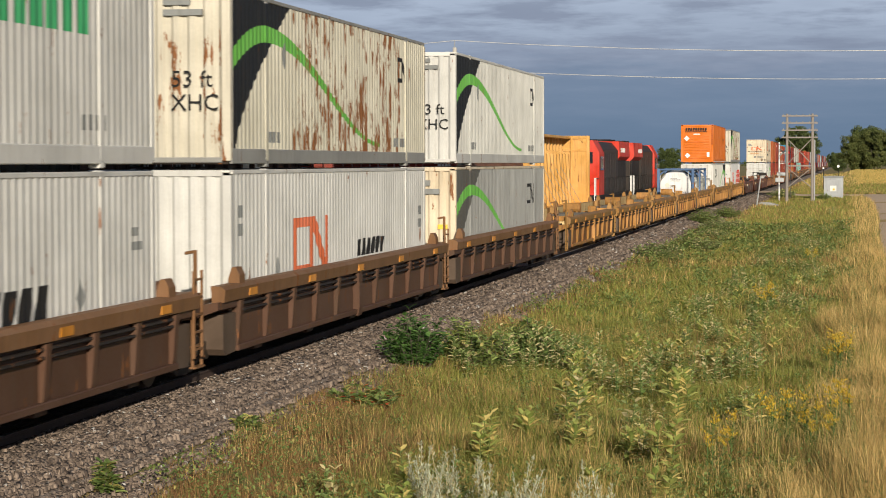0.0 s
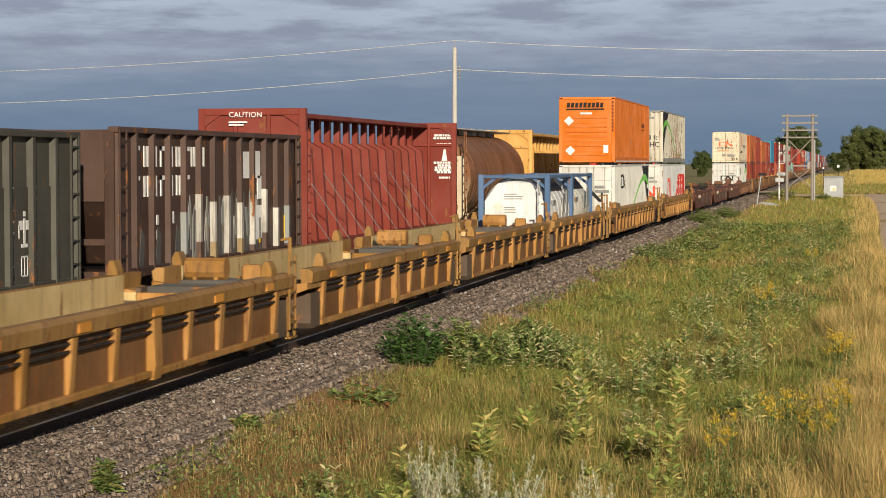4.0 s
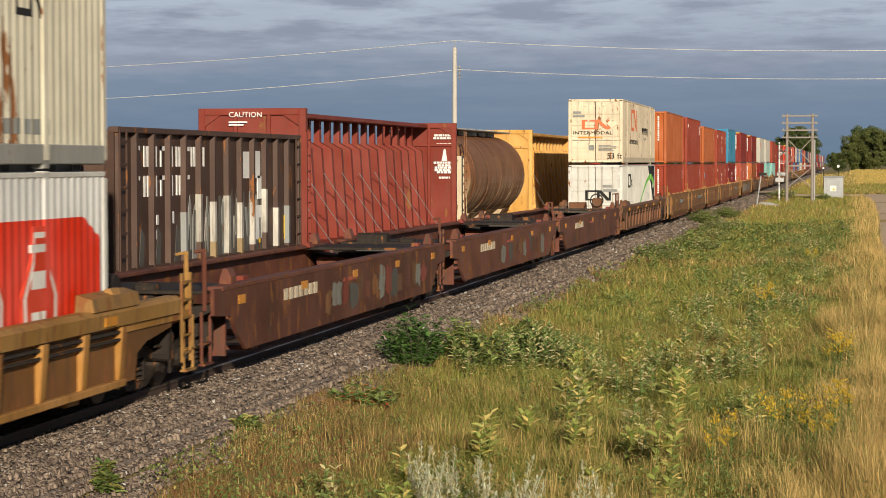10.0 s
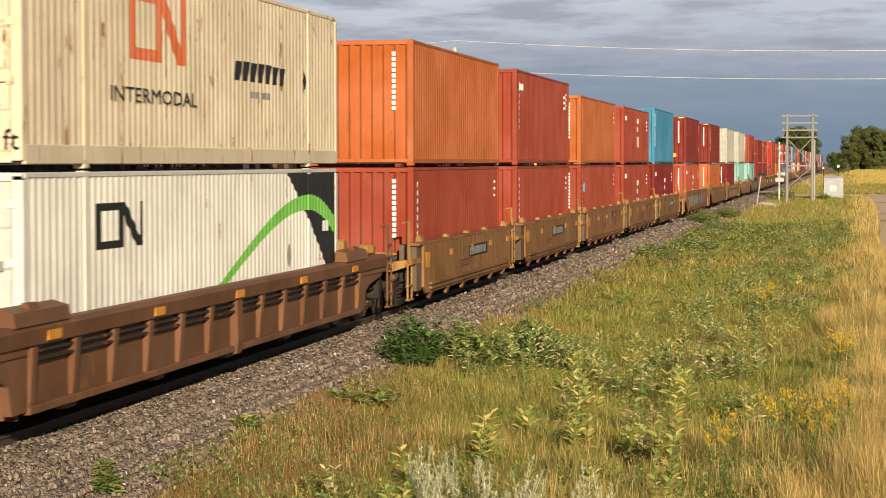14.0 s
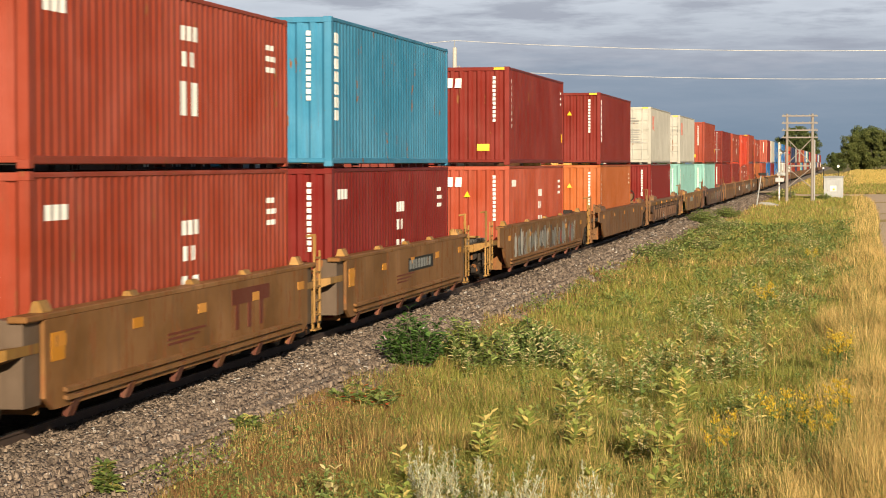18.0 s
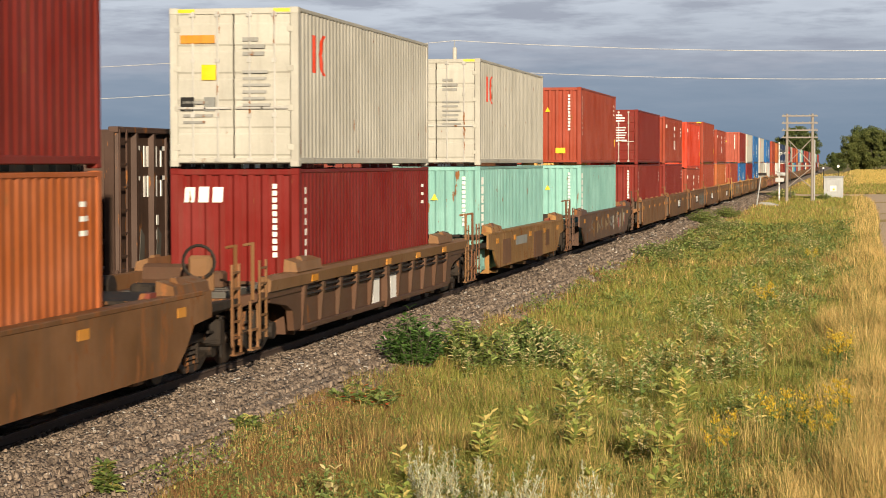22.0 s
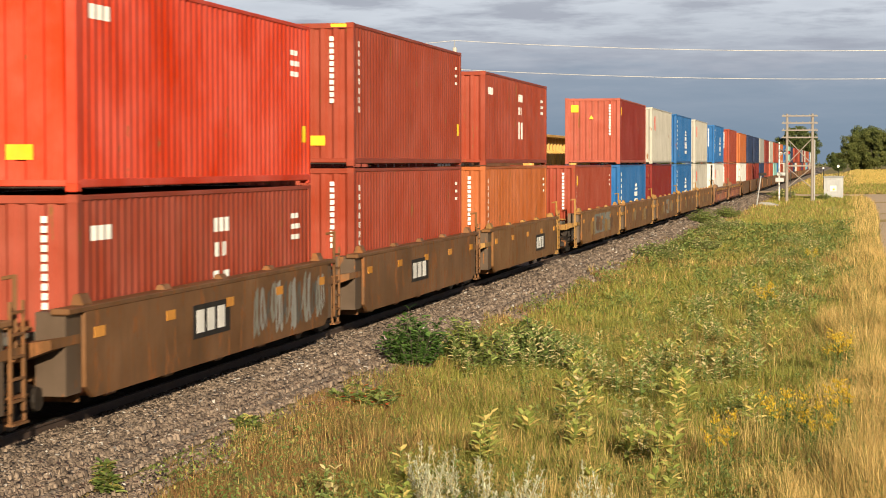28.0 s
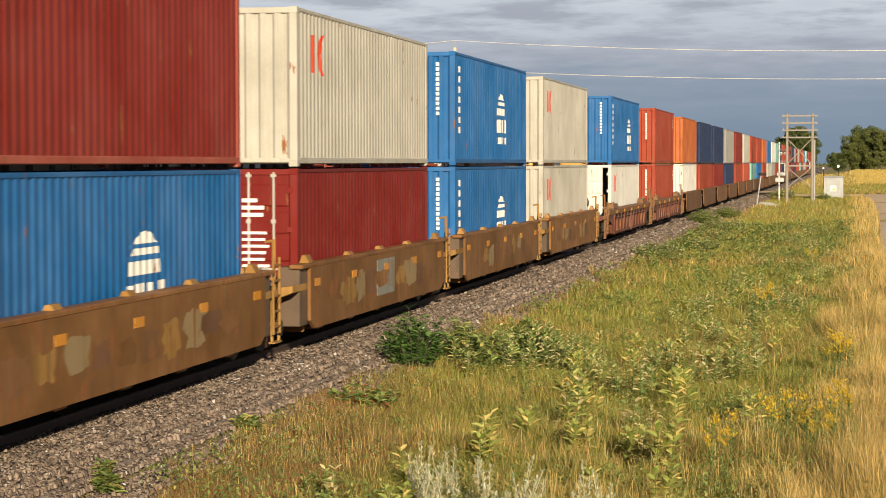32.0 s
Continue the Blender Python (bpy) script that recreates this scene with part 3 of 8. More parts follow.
def door_shape(x0, x1, yf, h):
    """A leaf pressed in five shallow panels, drawn across its width."""
    step = (h - 0.4) / 5
    line = [(yf + 0.05, h - 0.1), (yf + 0.05, 0.13), (yf, 0.13)]
    for k in range(5):
        z = 0.2 + k * step
        line += [(yf, z), (yf - 0.022, z + 0.035), (yf - 0.022, z + step - 0.115), (yf, z + step - 0.08)]
    line.append((yf, h - 0.1))
    return Geo().prism(line, x0 + 0.012, x1 - 0.012, "x")


def container(kind, wall, label, front="wall", end_mat=None, rail=None, cat="shipping container", far=False):
    """kind: 40H, 40S (lower) or 53. Returns the thing with all its parts."""
    h = 2.591 if kind == "40S" else 2.896
    L = 16.15 if kind == "53" else 12.19
    hl = L / 2
    end_mat = end_mat or wall
    rail = rail or end_mat
    big = kind == "53"
    rods = {"cream_paint": "rusted_white", "white_paint": "ivory_paint"}.get(end_mat, "rod_steel")
    post_y = 5.96 if big else None
    c = empty("shipping_container", (0, 0, 0), label, cat, "containers on the train")
    depth, pitch = PRESS_LONG if big else PRESS_SHORT
    lo = 0.30 if big else 0.16
    for s in (1, -1):
        m = wall if s == 1 else end_mat
        part("side_wall", once(("side", kind, m, s), lambda: corrugated(-hl + 0.13, hl - 0.13, lo, h - 0.07, W2 - 0.008, depth, pitch, s).mesh("side_wall", m)), m, c)
        part("bottom_rail", once(("brail", kind, rail, s), lambda: Geo().cbox(s * W2 - 0.06 * (s > 0), -hl + 0.1, 0.055, s * W2 + 0.06 * (s < 0), hl - 0.1, lo + 0.005, 0.012).mesh("bottom_rail", rail)), rail, c)
        part("top_rail", once(("trail", kind, rail, s), lambda: Geo().cbox(s * W2 - 0.06 * (s > 0), -hl + 0.1, h - 0.085, s * W2 + 0.06 * (s < 0), hl - 0.1, h - 0.012, 0.012).mesh("top_rail", rail)), rail, c)
        for e in (-1, 1):
            part("corner_post", once(("post", h, end_mat), lambda: Geo().cbox(-0.075, -0.08, 0.1, 0.075, 0.08, h - 0.1, 0.014).mesh("corner_post", end_mat)), end_mat, c, "", (s * (W2 - 0.078), e * (hl - 0.084), 0))
            for z in () if far else (0, h - 0.118):
                part("corner_casting", casting_mesh(rail), rail, c, "", (s * (W2 - 0.082), e * ((post_y if big else hl) - 0.09), z) if not (big and z == 0) else (s * (W2 - 0.082), e * (post_y - 0.09), z))
            if big:
                part("stacking_post", once(("spost", h, m, e, s), lambda: Geo().cbox(s * (W2 - 0.03) - 0.03, e * (post_y - 0.09) - 0.09, 0.1, s * (W2 - 0.03) + 0.034, e * (post_y - 0.09) + 0.09, h - 0.1, 0.012).mesh("stacking_post", m)), m, c)
    part("roof", once(("roof", kind, rail), lambda: Geo().cbox(-W2 + 0.02, -hl + 0.02, h - 0.06, W2 - 0.02, hl - 0.02, h - 0.014, 0.01).mesh("roof", rail)), rail, c)
    if not far:
        part("floor", once(("floor", kind), lambda: Geo().box(-W2 + 0.06, -hl + 0.05, 0.05, W2 - 0.06, hl - 0.05, 0.16).mesh("floor", "dark_steel")), "dark_steel", c)
    for e in (-1, 1):
        part("sill", once(("sill", e, kind, rail), lambda: Geo().cbox(-W2 + 0.15, e * hl - 0.08 * (e > 0), 0.075, W2 - 0.15, e * hl + 0.08 * (e < 0), 0.16, 0.01).mesh("sill", rail)), rail, c)
        part("header", once(("header", e, h, L, rail), lambda: Geo().cbox(-W2 + 0.15, e * hl - 0.08 * (e > 0), h - 0.12, W2 - 0.15, e * hl + 0.08 * (e < 0), h - 0.012, 0.01).mesh("header", rail)), rail, c)
        if front == "door" and e == -1:
            door_leaf(c, W2, h, end_mat, -W2 + 0.15, -0.004, -hl + 0.03, rods)
            door_leaf(c, W2, h, end_mat, 0.004, W2 - 0.15, -hl + 0.03, rods)
        elif front == "slats" and e == -1:
            w = part("end_wall", Geo().box(-W2 + 0.14, -hl + 0.03, 0.12, W2 - 0.14, -hl + 0.07, h - 0.1), end_mat, c)
            for k in range(9):
                part("rib", once("slat", lambda: Geo().prism([(0.032, 0.0), (0.0, 0.02), (0.0, 0.075), (0.032, 0.095)], -W2 + 0.3, W2 - 0.35, "x").mesh("rib", end_mat)), end_mat, w, "", (0, -hl, 0.35 + k * 0.2))
        else:
            part("end_wall", once(("endw", e, kind, end_mat), lambda: end_wall(W2 - 0.15, 0.14, h - 0.11, e * (hl - 0.012), 0.045, 0.27, e).mesh("end_wall", end_mat)), end_mat, c)
    return c


def wall_line(L, lo, hi):
    """Breaks of the pressed side wall between lo and hi along the box: (y, how far it lies inside the ridge)."""
    depth, pitch = PRESS_LONG if L > 14 else PRESS_SHORT
    a, b = -L / 2 + 0.13, L / 2 - 0.13
    n = max(2, round((b - a) / pitch))
    p = (b - a) / n

    def inset(y):
        f = min(max((y - a) / p, 0.0), n) % 1.0
        return 0.0 if f < 0.3 else depth * (f - 0.3) / 0.2 if f < 0.5 else depth if f < 0.8 else depth * (1.0 - f) / 0.2
    ys = [a + p * (k + f) for k in range(max(0, int((lo - a) / p) - 1), min(n, int((hi - a) / p) + 2)) for f in (0.0, 0.3, 0.5, 0.8)]
    ys = [lo] + [y for y in ys if lo + 1e-4 < y < hi - 1e-4] + [hi]
    return [(y, inset(y)) for y in ys]


def clip(q, axis_at, keep_above):
    """The part of a convex outline on one side of a line of constant u."""
    out = []
    for (a, b), (c, d) in zip(q, q[1:] + q[:1]):
        ina, inc = (a >= axis_at) == keep_above or a == axis_at, (c >= axis_at) == keep_above or c == axis_at
        if ina:
            out.append((a, b))
        if ina != inc:
            f = (axis_at - a) / (c - a)
            out.append((axis_at, b + f * (d - b)))
    return out


def clad(g, L, q, lift=0.003):
    """Paint of a convex outline (u from the front end, z) laid on the ridges and hollows of the side wall."""
    q = [(u - L / 2, z) for u, z in q]
    line = wall_line(L, min(u for u, _ in q), max(u for u, _ in q))
    seen = {}
    for (ya, da), (yb, db) in zip(line, line[1:]):
        cut = clip(clip(q, ya, True), yb, False) if yb - ya > 1e-5 else []
        ids = []
        for y, z in cut:
            key = (round(y, 4), round(z, 4))
            if key not in seen:
                seen[key] = len(g.v)
                f = (y - ya) / (yb - ya)
                g.v.append((W2 - 0.008 - da - (db - da) * f + lift, y, z))
            if seen[key] not in ids:
                ids.append(seen[key])
        if len(ids) > 2:
            g.f.append(tuple(ids))
    return g


def rect(u0, z0, u1, z1):
    return [(u0, z0), (u1, z0), (u1, z1), (u0, z1)]


def side_mark(c, L, mat, u0, z0, u1, z1, name="marking", label="", lift=0.0):
    """A painted patch on the field side; u runs from the front end."""
    return part(name, clad(Geo(), L, rect(u0, z0, u1, z1), 0.003 + lift), mat, c, label)


def front_mark(c, L, mat, x0, z0, x1, z1, name="marking", label="", lift=0.0):
    """A painted patch on the front end; x from -1.2 to 1.2."""
    g = Geo().box(x0, -L / 2 - 0.002 - lift, z0, x1, -L / 2 + 0.03, z1)
    return part(name, g, mat, c, label)


def column(c, L, mat, u, z1, n, w=0.1, h=0.12, gap=0.05, front=False):
    """A column of small unreadable characters."""
    g = Geo()
    for k in range(n):
        z = z1 - k * (h + gap)
        if front:
            g.box(u, -L / 2 - 0.004, z - h, u + w, -L / 2 + 0.03, z)
        else:
            clad(g, L, rect(u, z - h, u + w, z))
    return part("marking", g, mat, c, "column of small characters")


def rows_of_bars(c, L, mat, u0, u1, z1, n, h=0.05, gap=0.04, front=False, seed=1):
    """Lines of small writing that cannot be read."""
    rng = random.Random(seed)
    g = Geo()
    for k in range(n):
        z = z1 - k * (h + gap)
        e = u0 + (u1 - u0) * rng.uniform(0.6, 1.0)
        if front:
            g.box(u0, -L / 2 - 0.026, z - h, e, -L / 2 + 0.03, z)
        else:
            clad(g, L, rect(u0, z - h, e, z))
    return part("marking", g, mat, c, "lines of small print")


# ---- well cars: y = 0 at the front boundary, n = length to the rear boundary; rail top at z = 0 ----
HALF = 1.50


def wheelset_mesh():
    prof = [(-0.86, 0.075), (-0.80, 0.075), (-0.80, 0.30), (-0.79, 0.405), (-0.735, 0.42), (-0.70, 0.445), (-0.685, 0.445), (-0.68, 0.30), (-0.66, 0.11), (-0.6, 0.085),
            (0.6, 0.085), (0.66, 0.11), (0.68, 0.30), (0.685, 0.445), (0.70, 0.445), (0.735, 0.42), (0.79, 0.405), (0.80, 0.30), (0.80, 0.075), (0.86, 0.075)]
    g = Geo().lathe(prof, 20, "x")
    for s in (-1, 1):
        for k in range(3):
            a = k * 2.094
            g.box(s * 0.82 - 0.05, math.cos(a) * 0.045 - 0.015, math.sin(a) * 0.045 - 0.015, s * 0.82 + 0.05, math.cos(a) * 0.045 + 0.015, math.sin(a) * 0.045 + 0.015)
    return g.mesh("wheelset", "wheel_steel")


def frame_mesh():
    """A cast truck side frame, with its window and spring nest."""
    g = Geo()
    g.prism([(-1.12, 0.48), (-0.98, 0.58), (-0.45, 0.70), (0.45, 0.70), (0.98, 0.58), (1.12, 0.48), (1.12, 0.36), (0.95, 0.38), (0.42, 0.57), (-0.42, 0.57), (-0.95, 0.38), (-1.12, 0.36)], -0.07, 0.07, "x")
    g.prism([(-0.98, 0.40), (-0.40, 0.14), (0.40, 0.14), (0.98, 0.40), (0.86, 0.42), (0.36, 0.24), (-0.36, 0.24), (-0.86, 0.42)], -0.06, 0.06, "x")
    for y in (-0.36, 0.28):
        g.box(-0.06, y, 0.22, 0.06, y + 0.08, 0.60)
    for y in (-0.89, 0.89):
        g.tube((-0.10, y, 0.43), (0.14, y, 0.43), 0.15, n=10)
    for y in (-0.16, 0.0, 0.16):
        for k in range(4):
            g.tube((0, y, 0.25 + k * 0.075), (0, y, 0.295 + k * 0.075), 0.075, n=8)
    return g.mesh("side_frame", "dark_steel")


def truck(car, y, turning=False):
    """A two-axle truck: bolster, side frames, springs and the wheelsets that roll."""
    t = part("truck", once("bolster", lambda: Geo().cbox(-1.0, -0.2, 0.42, 1.0, 0.2, 0.68, 0.02).tube((0, 0, 0.6), (0, 0, 0.82), 0.2, n=12).mesh("truck", "dark_steel")), "dark_steel", car, "cast steel two-axle truck", (0, y, 0))
    for s in (-1, 1):
        part("side_frame", once("sideframe", frame_mesh), "dark_steel", t, "", (s * 1.0, 0, 0))
    for e in (-0.89, 0.89):
        w = part("wheelset", once("wheelset", wheelset_mesh), "wheel_steel", t, "steel wheels on an axle", (0, e, 0.425))
        if turning:
            ROLLING.append((w, e))


def ladder(car, mat, x, y, z0, z1, rungs=5):
    """Two flat stiles and their rungs, as one welded frame."""
    ys = (y - 0.22, y - 0.18, y + 0.18, y + 0.22)
    zs = [z0]
    for k in range(rungs):
        z = z0 + (z1 - z0) * (k + 0.5) / rungs
        zs += [z - 0.016, z + 0.016]
    zs.append(z1)
    full = {(a, b) for a in range(3) for b in range(len(zs) - 1) if a != 1 or b % 2}
    g, seen = Geo(), {}

    def at(a, b, front):
        key = (a, b, front)
        if key not in seen:
            seen[key] = len(g.v)
            g.v.append((x + (0.018 if front else -0.018), ys[a], zs[b]))
        return seen[key]
    for a, b in full:
        g.f += [tuple(at(a + p, b + q, f) for p, q in ((0, 0), (1, 0), (1, 1), (0, 1))) for f in (0, 1)]
        for da, db, c, d in ((-1, 0, (0, 0), (0, 1)), (1, 0, (1, 0), (1, 1)), (0, -1, (0, 0), (1, 0)), (0, 1, (0, 1), (1, 1))):
            if (a + da, b + db) not in full:
                g.f.append((at(a + c[0], b + c[1], 0), at(a + d[0], b + d[1], 0), at(a + d[0], b + d[1], 1), at(a + c[0], b + c[1], 1)))
    part("ladder", g, mat, car, "steel grab ladder")


def coupler(car, y, d):
    g = Geo().cbox(-0.12, min(y, y + d * 0.9), 0.72, 0.12, max(y, y + d * 0.9), 0.98, 0.02)
    g.cbox(-0.17, min(y + d * 0.75, y + d * 1.08), 0.70, 0.17, max(y + d * 0.75, y + d * 1.08), 1.0, 0.04)
    part("coupler", g, "dark_steel", car, "knuckle coupler")


def deck(car, y0, y1, mat, gear, seed=0):
    """The end platform over a truck, with its walkway grating, gear and uprights."""
    rng = random.Random(seed)
    g = Geo().cbox(-1.05, y0, 0.92, 1.05, y1, 1.12, 0.015)
    g.box(-0.35, y0 - 0.02, 0.62, 0.35, y1 + 0.02, 0.93)
    for s in (-1, 1):
        g.prism([(s * 1.03, 0.92), (s * 1.46, 1.08), (s * 1.46, 1.2), (s * 1.03, 1.14)], y0 + 0.1, y1 - 0.1)
    part("end_platform", g, mat, car)
    w = Geo()
    line, step = [(y0 + 0.15, 1.12), (y0 + 0.15, 1.225)], (y1 - y0 - 0.3) / 6
    for k in range(6):
        y = y0 + 0.15 + k * step
        line += [(y + 0.55 * step, 1.225), (y + 0.6 * step, 1.165), (y + 0.95 * step, 1.165), (y + step, 1.225)]
    line += [(y1 - 0.15, 1.12)]
    w.prism(line, -0.9, 0.9, "x")
    part("walkway", w, "slate_paint", car, "open steel walkway grating")
    if gear:
        ym = (y0 + y1) / 2
        t = Geo().tube((-0.9, ym - 0.15, 1.42), (-0.15, ym - 0.15, 1.42), 0.21, n=12)
        t.box(-0.75, ym - 0.3, 1.12, -0.68, ym, 1.42).box(-0.35, ym - 0.3, 1.12, -0.28, ym, 1.42)
        part("air_reservoir", t, mat, car, "air brake reservoir", smooth=False)
        v = Geo().cbox(0.15, ym - 0.25, 1.2, 0.5, ym + 0.1, 1.5, 0.04).tube((0.5, ym, 1.3), (0.95, ym + 0.2, 1.28), 0.03, n=6).tube((0.2, ym, 1.5), (0.2, ym + 0.4, 1.42), 0.025, n=6)
        v.tube((-0.1, ym + 0.3, 1.24), (0.8, ym + 0.35, 1.24), 0.03, n=6)
        part("brake_valve", v, mat, car, "brake valve with its piping")
    return rng


def guide(car, y, s, mat, h=0.27):
    """A container guide on the top chord."""
    part("container_guide", once(("guide", mat, s, h), lambda: Geo().prism([(s * 1.27, 0), (s * 1.46, 0), (s * 1.46, h * 0.55), (s * 1.40, h), (s * 1.33, h), (s * 1.27, h * 0.3)], -0.16, 0.16).mesh("container_guide", mat)), mat, car, "", (0, y, 1.42))


def well_floor(car, y0, y1, mat):
    """Cross bearers and end bulkheads of the open well."""
    bearer = once(("bearer", mat), lambda: Geo().cbox(-1.34, -0.22, 0.27, 1.34, 0.22, 0.35, 0.01).mesh("cross_bearer", mat))
    for k in range(5):
        part("cross_bearer", bearer, mat, car, "", (0, y0 + (y1 - y0) * (k + 0.5) / 5, 0))
    part("centre_strap", once(("strap", mat, round(y1 - y0, 2)), lambda: Geo().box(-0.2, 0, 0.20, 0.2, y1 - y0, 0.235).mesh("centre_strap", mat)), mat, car, "", (0, y0, 0))
    for y in (y0, y1 - 0.06):
        # rear bulkhead painted in the sunlit yellow, front one in a darker brown
        wall = "lit_inner_yellow" if mat == "car_yellow" and y == y1 - 0.06 else "end_brown" if mat == "car_yellow" else mat
        part("well_bulkhead", once(("wbulk", wall), lambda: Geo().box(-1.33, 0, 0.30, 1.33, 0.06, 1.12).mesh("well_bulkhead", wall)), wall, car, "", (0, y, 0))


def ribbed_car(name_label, n, body, chord, gear=True, ends=(True, True), near=True, single=False, ribs=9, label_group="well cars of the train", stripe=True):
    """A well car with outside posts: pressed side sheet, posts, heavy top chord."""
    car = empty("well_car", (0, 0, 0), name_label, "well car", label_group)
    reach = 3.4 if single else 1.55
    tip = 0.9 if single else 0.45
    a, b = reach, n - reach
    for s in (1, -1):
        sheet_mat = "stained_yellow" if body == "car_yellow" else body
        part("side_sheet", once(("sheet", n, body, s), lambda: side_sheet(a, b, s).mesh("side_sheet", sheet_mat)), sheet_mat, car)
        # thin added plate whose paler paint stands for sun on the inner face
        if body == "car_yellow":
            part("inner_lining", once(("lining", n, s), lambda: Geo().prism([(s * 1.258, 0.3), (s * 1.274, 0.3), (s * 1.274, 1.43), (s * 1.258, 1.43)], a + 0.1, b - 0.1).mesh("inner_lining", "lit_inner_yellow")), "lit_inner_yellow", car, "inside of the well, painted paler yellow for the sun on it")
        part("top_chord", once(("chord", n, chord, s), lambda: Geo().prism([(s * 1.30, 1.16), (s * 1.50, 1.19), (s * 1.52, 1.38), (s * 1.44, 1.44), (s * 1.28, 1.44)], tip + 0.2, n - tip - 0.2).mesh("top_chord", chord)), chord, car, "broad top chord of the side")
        part("bottom_sill", once(("bsill", n, body, s), lambda: Geo().cbox(s * 1.42 - 0.05, a, 0.36, s * 1.42 + 0.05, b, 0.46, 0.012).mesh("bottom_sill", body)), body, car)
        if near or s == 1:
            rib = once(("rib", body, s, near), lambda: Geo().prism([(s * 1.36, 0.38), (s * 1.42, 0.38), (s * 1.45, 0.52), (s * 1.50, 1.17), (s * 1.36, 1.17)], -0.085, 0.085).mesh("post", body))
            bold = once(("rib2", body, s, near), lambda: Geo().prism([(s * 1.36, 0.33), (s * 1.49, 0.33), (s * 1.52, 0.52), (s * 1.505, 1.18), (s * 1.36, 1.18)], -0.15, 0.15).mesh("post", body))
            for k in range(ribs):
                part("post", bold if k == ribs // 2 else rib, body, car, "", (0, a + 0.12 + (b - a - 0.24) * k / (ribs - 1), 0))
        if near:
            pipes = Geo().tube((s * 1.44, a + 0.2, 1.10), (s * 1.44, b - 0.2, 1.10), 0.03, n=6).tube((s * 1.45, a + 0.2, 1.0), (s * 1.45, b - 0.2, 1.0), 0.025, n=6)
            part("brake_pipe", pipes, "dark_steel", car)
            em = "end_brown" if not single else {"car_yellow": "stained_yellow"}.get(body, body)
            for e, f in ((a + 0.02, -1), (b - 0.02, 1)):
                if single:
                    out = [(e, 1.17), (e, 0.40), (e + f * 0.5, 0.40), (e + f * 0.6, 0.76), (e + f * 1.0, 0.88), (e + f * 2.1, 1.0), (e + f * 2.1, 1.17)]
                    part("end_panel", Geo().prism(out, s * 1.37 - 0.06, s * 1.37 + 0.06, "x"), em, car, "stained end panel of the side")
                else:
                    out = [(e, 0.98), (e, 0.36), (e + f * 0.62, 0.34), (e + f * 0.72, 0.44), (e + f * 0.72, 0.98)]
                    part("end_panel", Geo().prism(out, s * 1.20 - 0.22, s * 1.20 + 0.22, "x"), em, car, "boxed end panel of the side, dark grey-brown")
                    part("chord_bracket", once(("cbrk", em, s), lambda: Geo().prism([(s * 1.0, 0.98), (s * 1.1, 0.98), (s * 1.1, 1.2), (s * 1.0, 1.2)], -0.30, 0.30).mesh("chord_bracket", em)), em, car, "", (0, e + f * 0.36, 0))
            if single:
                for e, f in ((a, 1), (b, -1)):
                    y0, y1 = sorted((e - f * 0.5, e + f * 1.3))
                    part("guide_board", Geo().prism([(s * 1.24, 1.43), (s * 1.50, 1.43), (s * 1.47, 1.60), (s * 1.26, 1.66)], y0, y1), chord, car, "raised board on the chord's end")
        for y in (a + 0.25, b - 0.25):
            guide(car, y, s, chord)
    if stripe:
        for k in range(5):
            y = a + 0.7 + (b - a - 1.4) * k / 4
            part("reflector", once("refl", lambda: Geo().box(1.500, -0.22, 1.20, 1.525, 0.22, 1.32).mesh("reflector", "mark_orange")), "mark_orange", car, "orange reflective patch", (0, y, 0.02))
    well_floor(car, a - 0.1, b + 0.1, body)
    finish_ends(car, n, body, chord, gear, ends, single, a, b, near)
    return car


def side_sheet(a, b, s):
    return Geo().prism([(s * 1.36, 0.40), (s * 1.385, 0.40), (s * 1.385, 1.20), (s * 1.36, 1.20)], a, b)


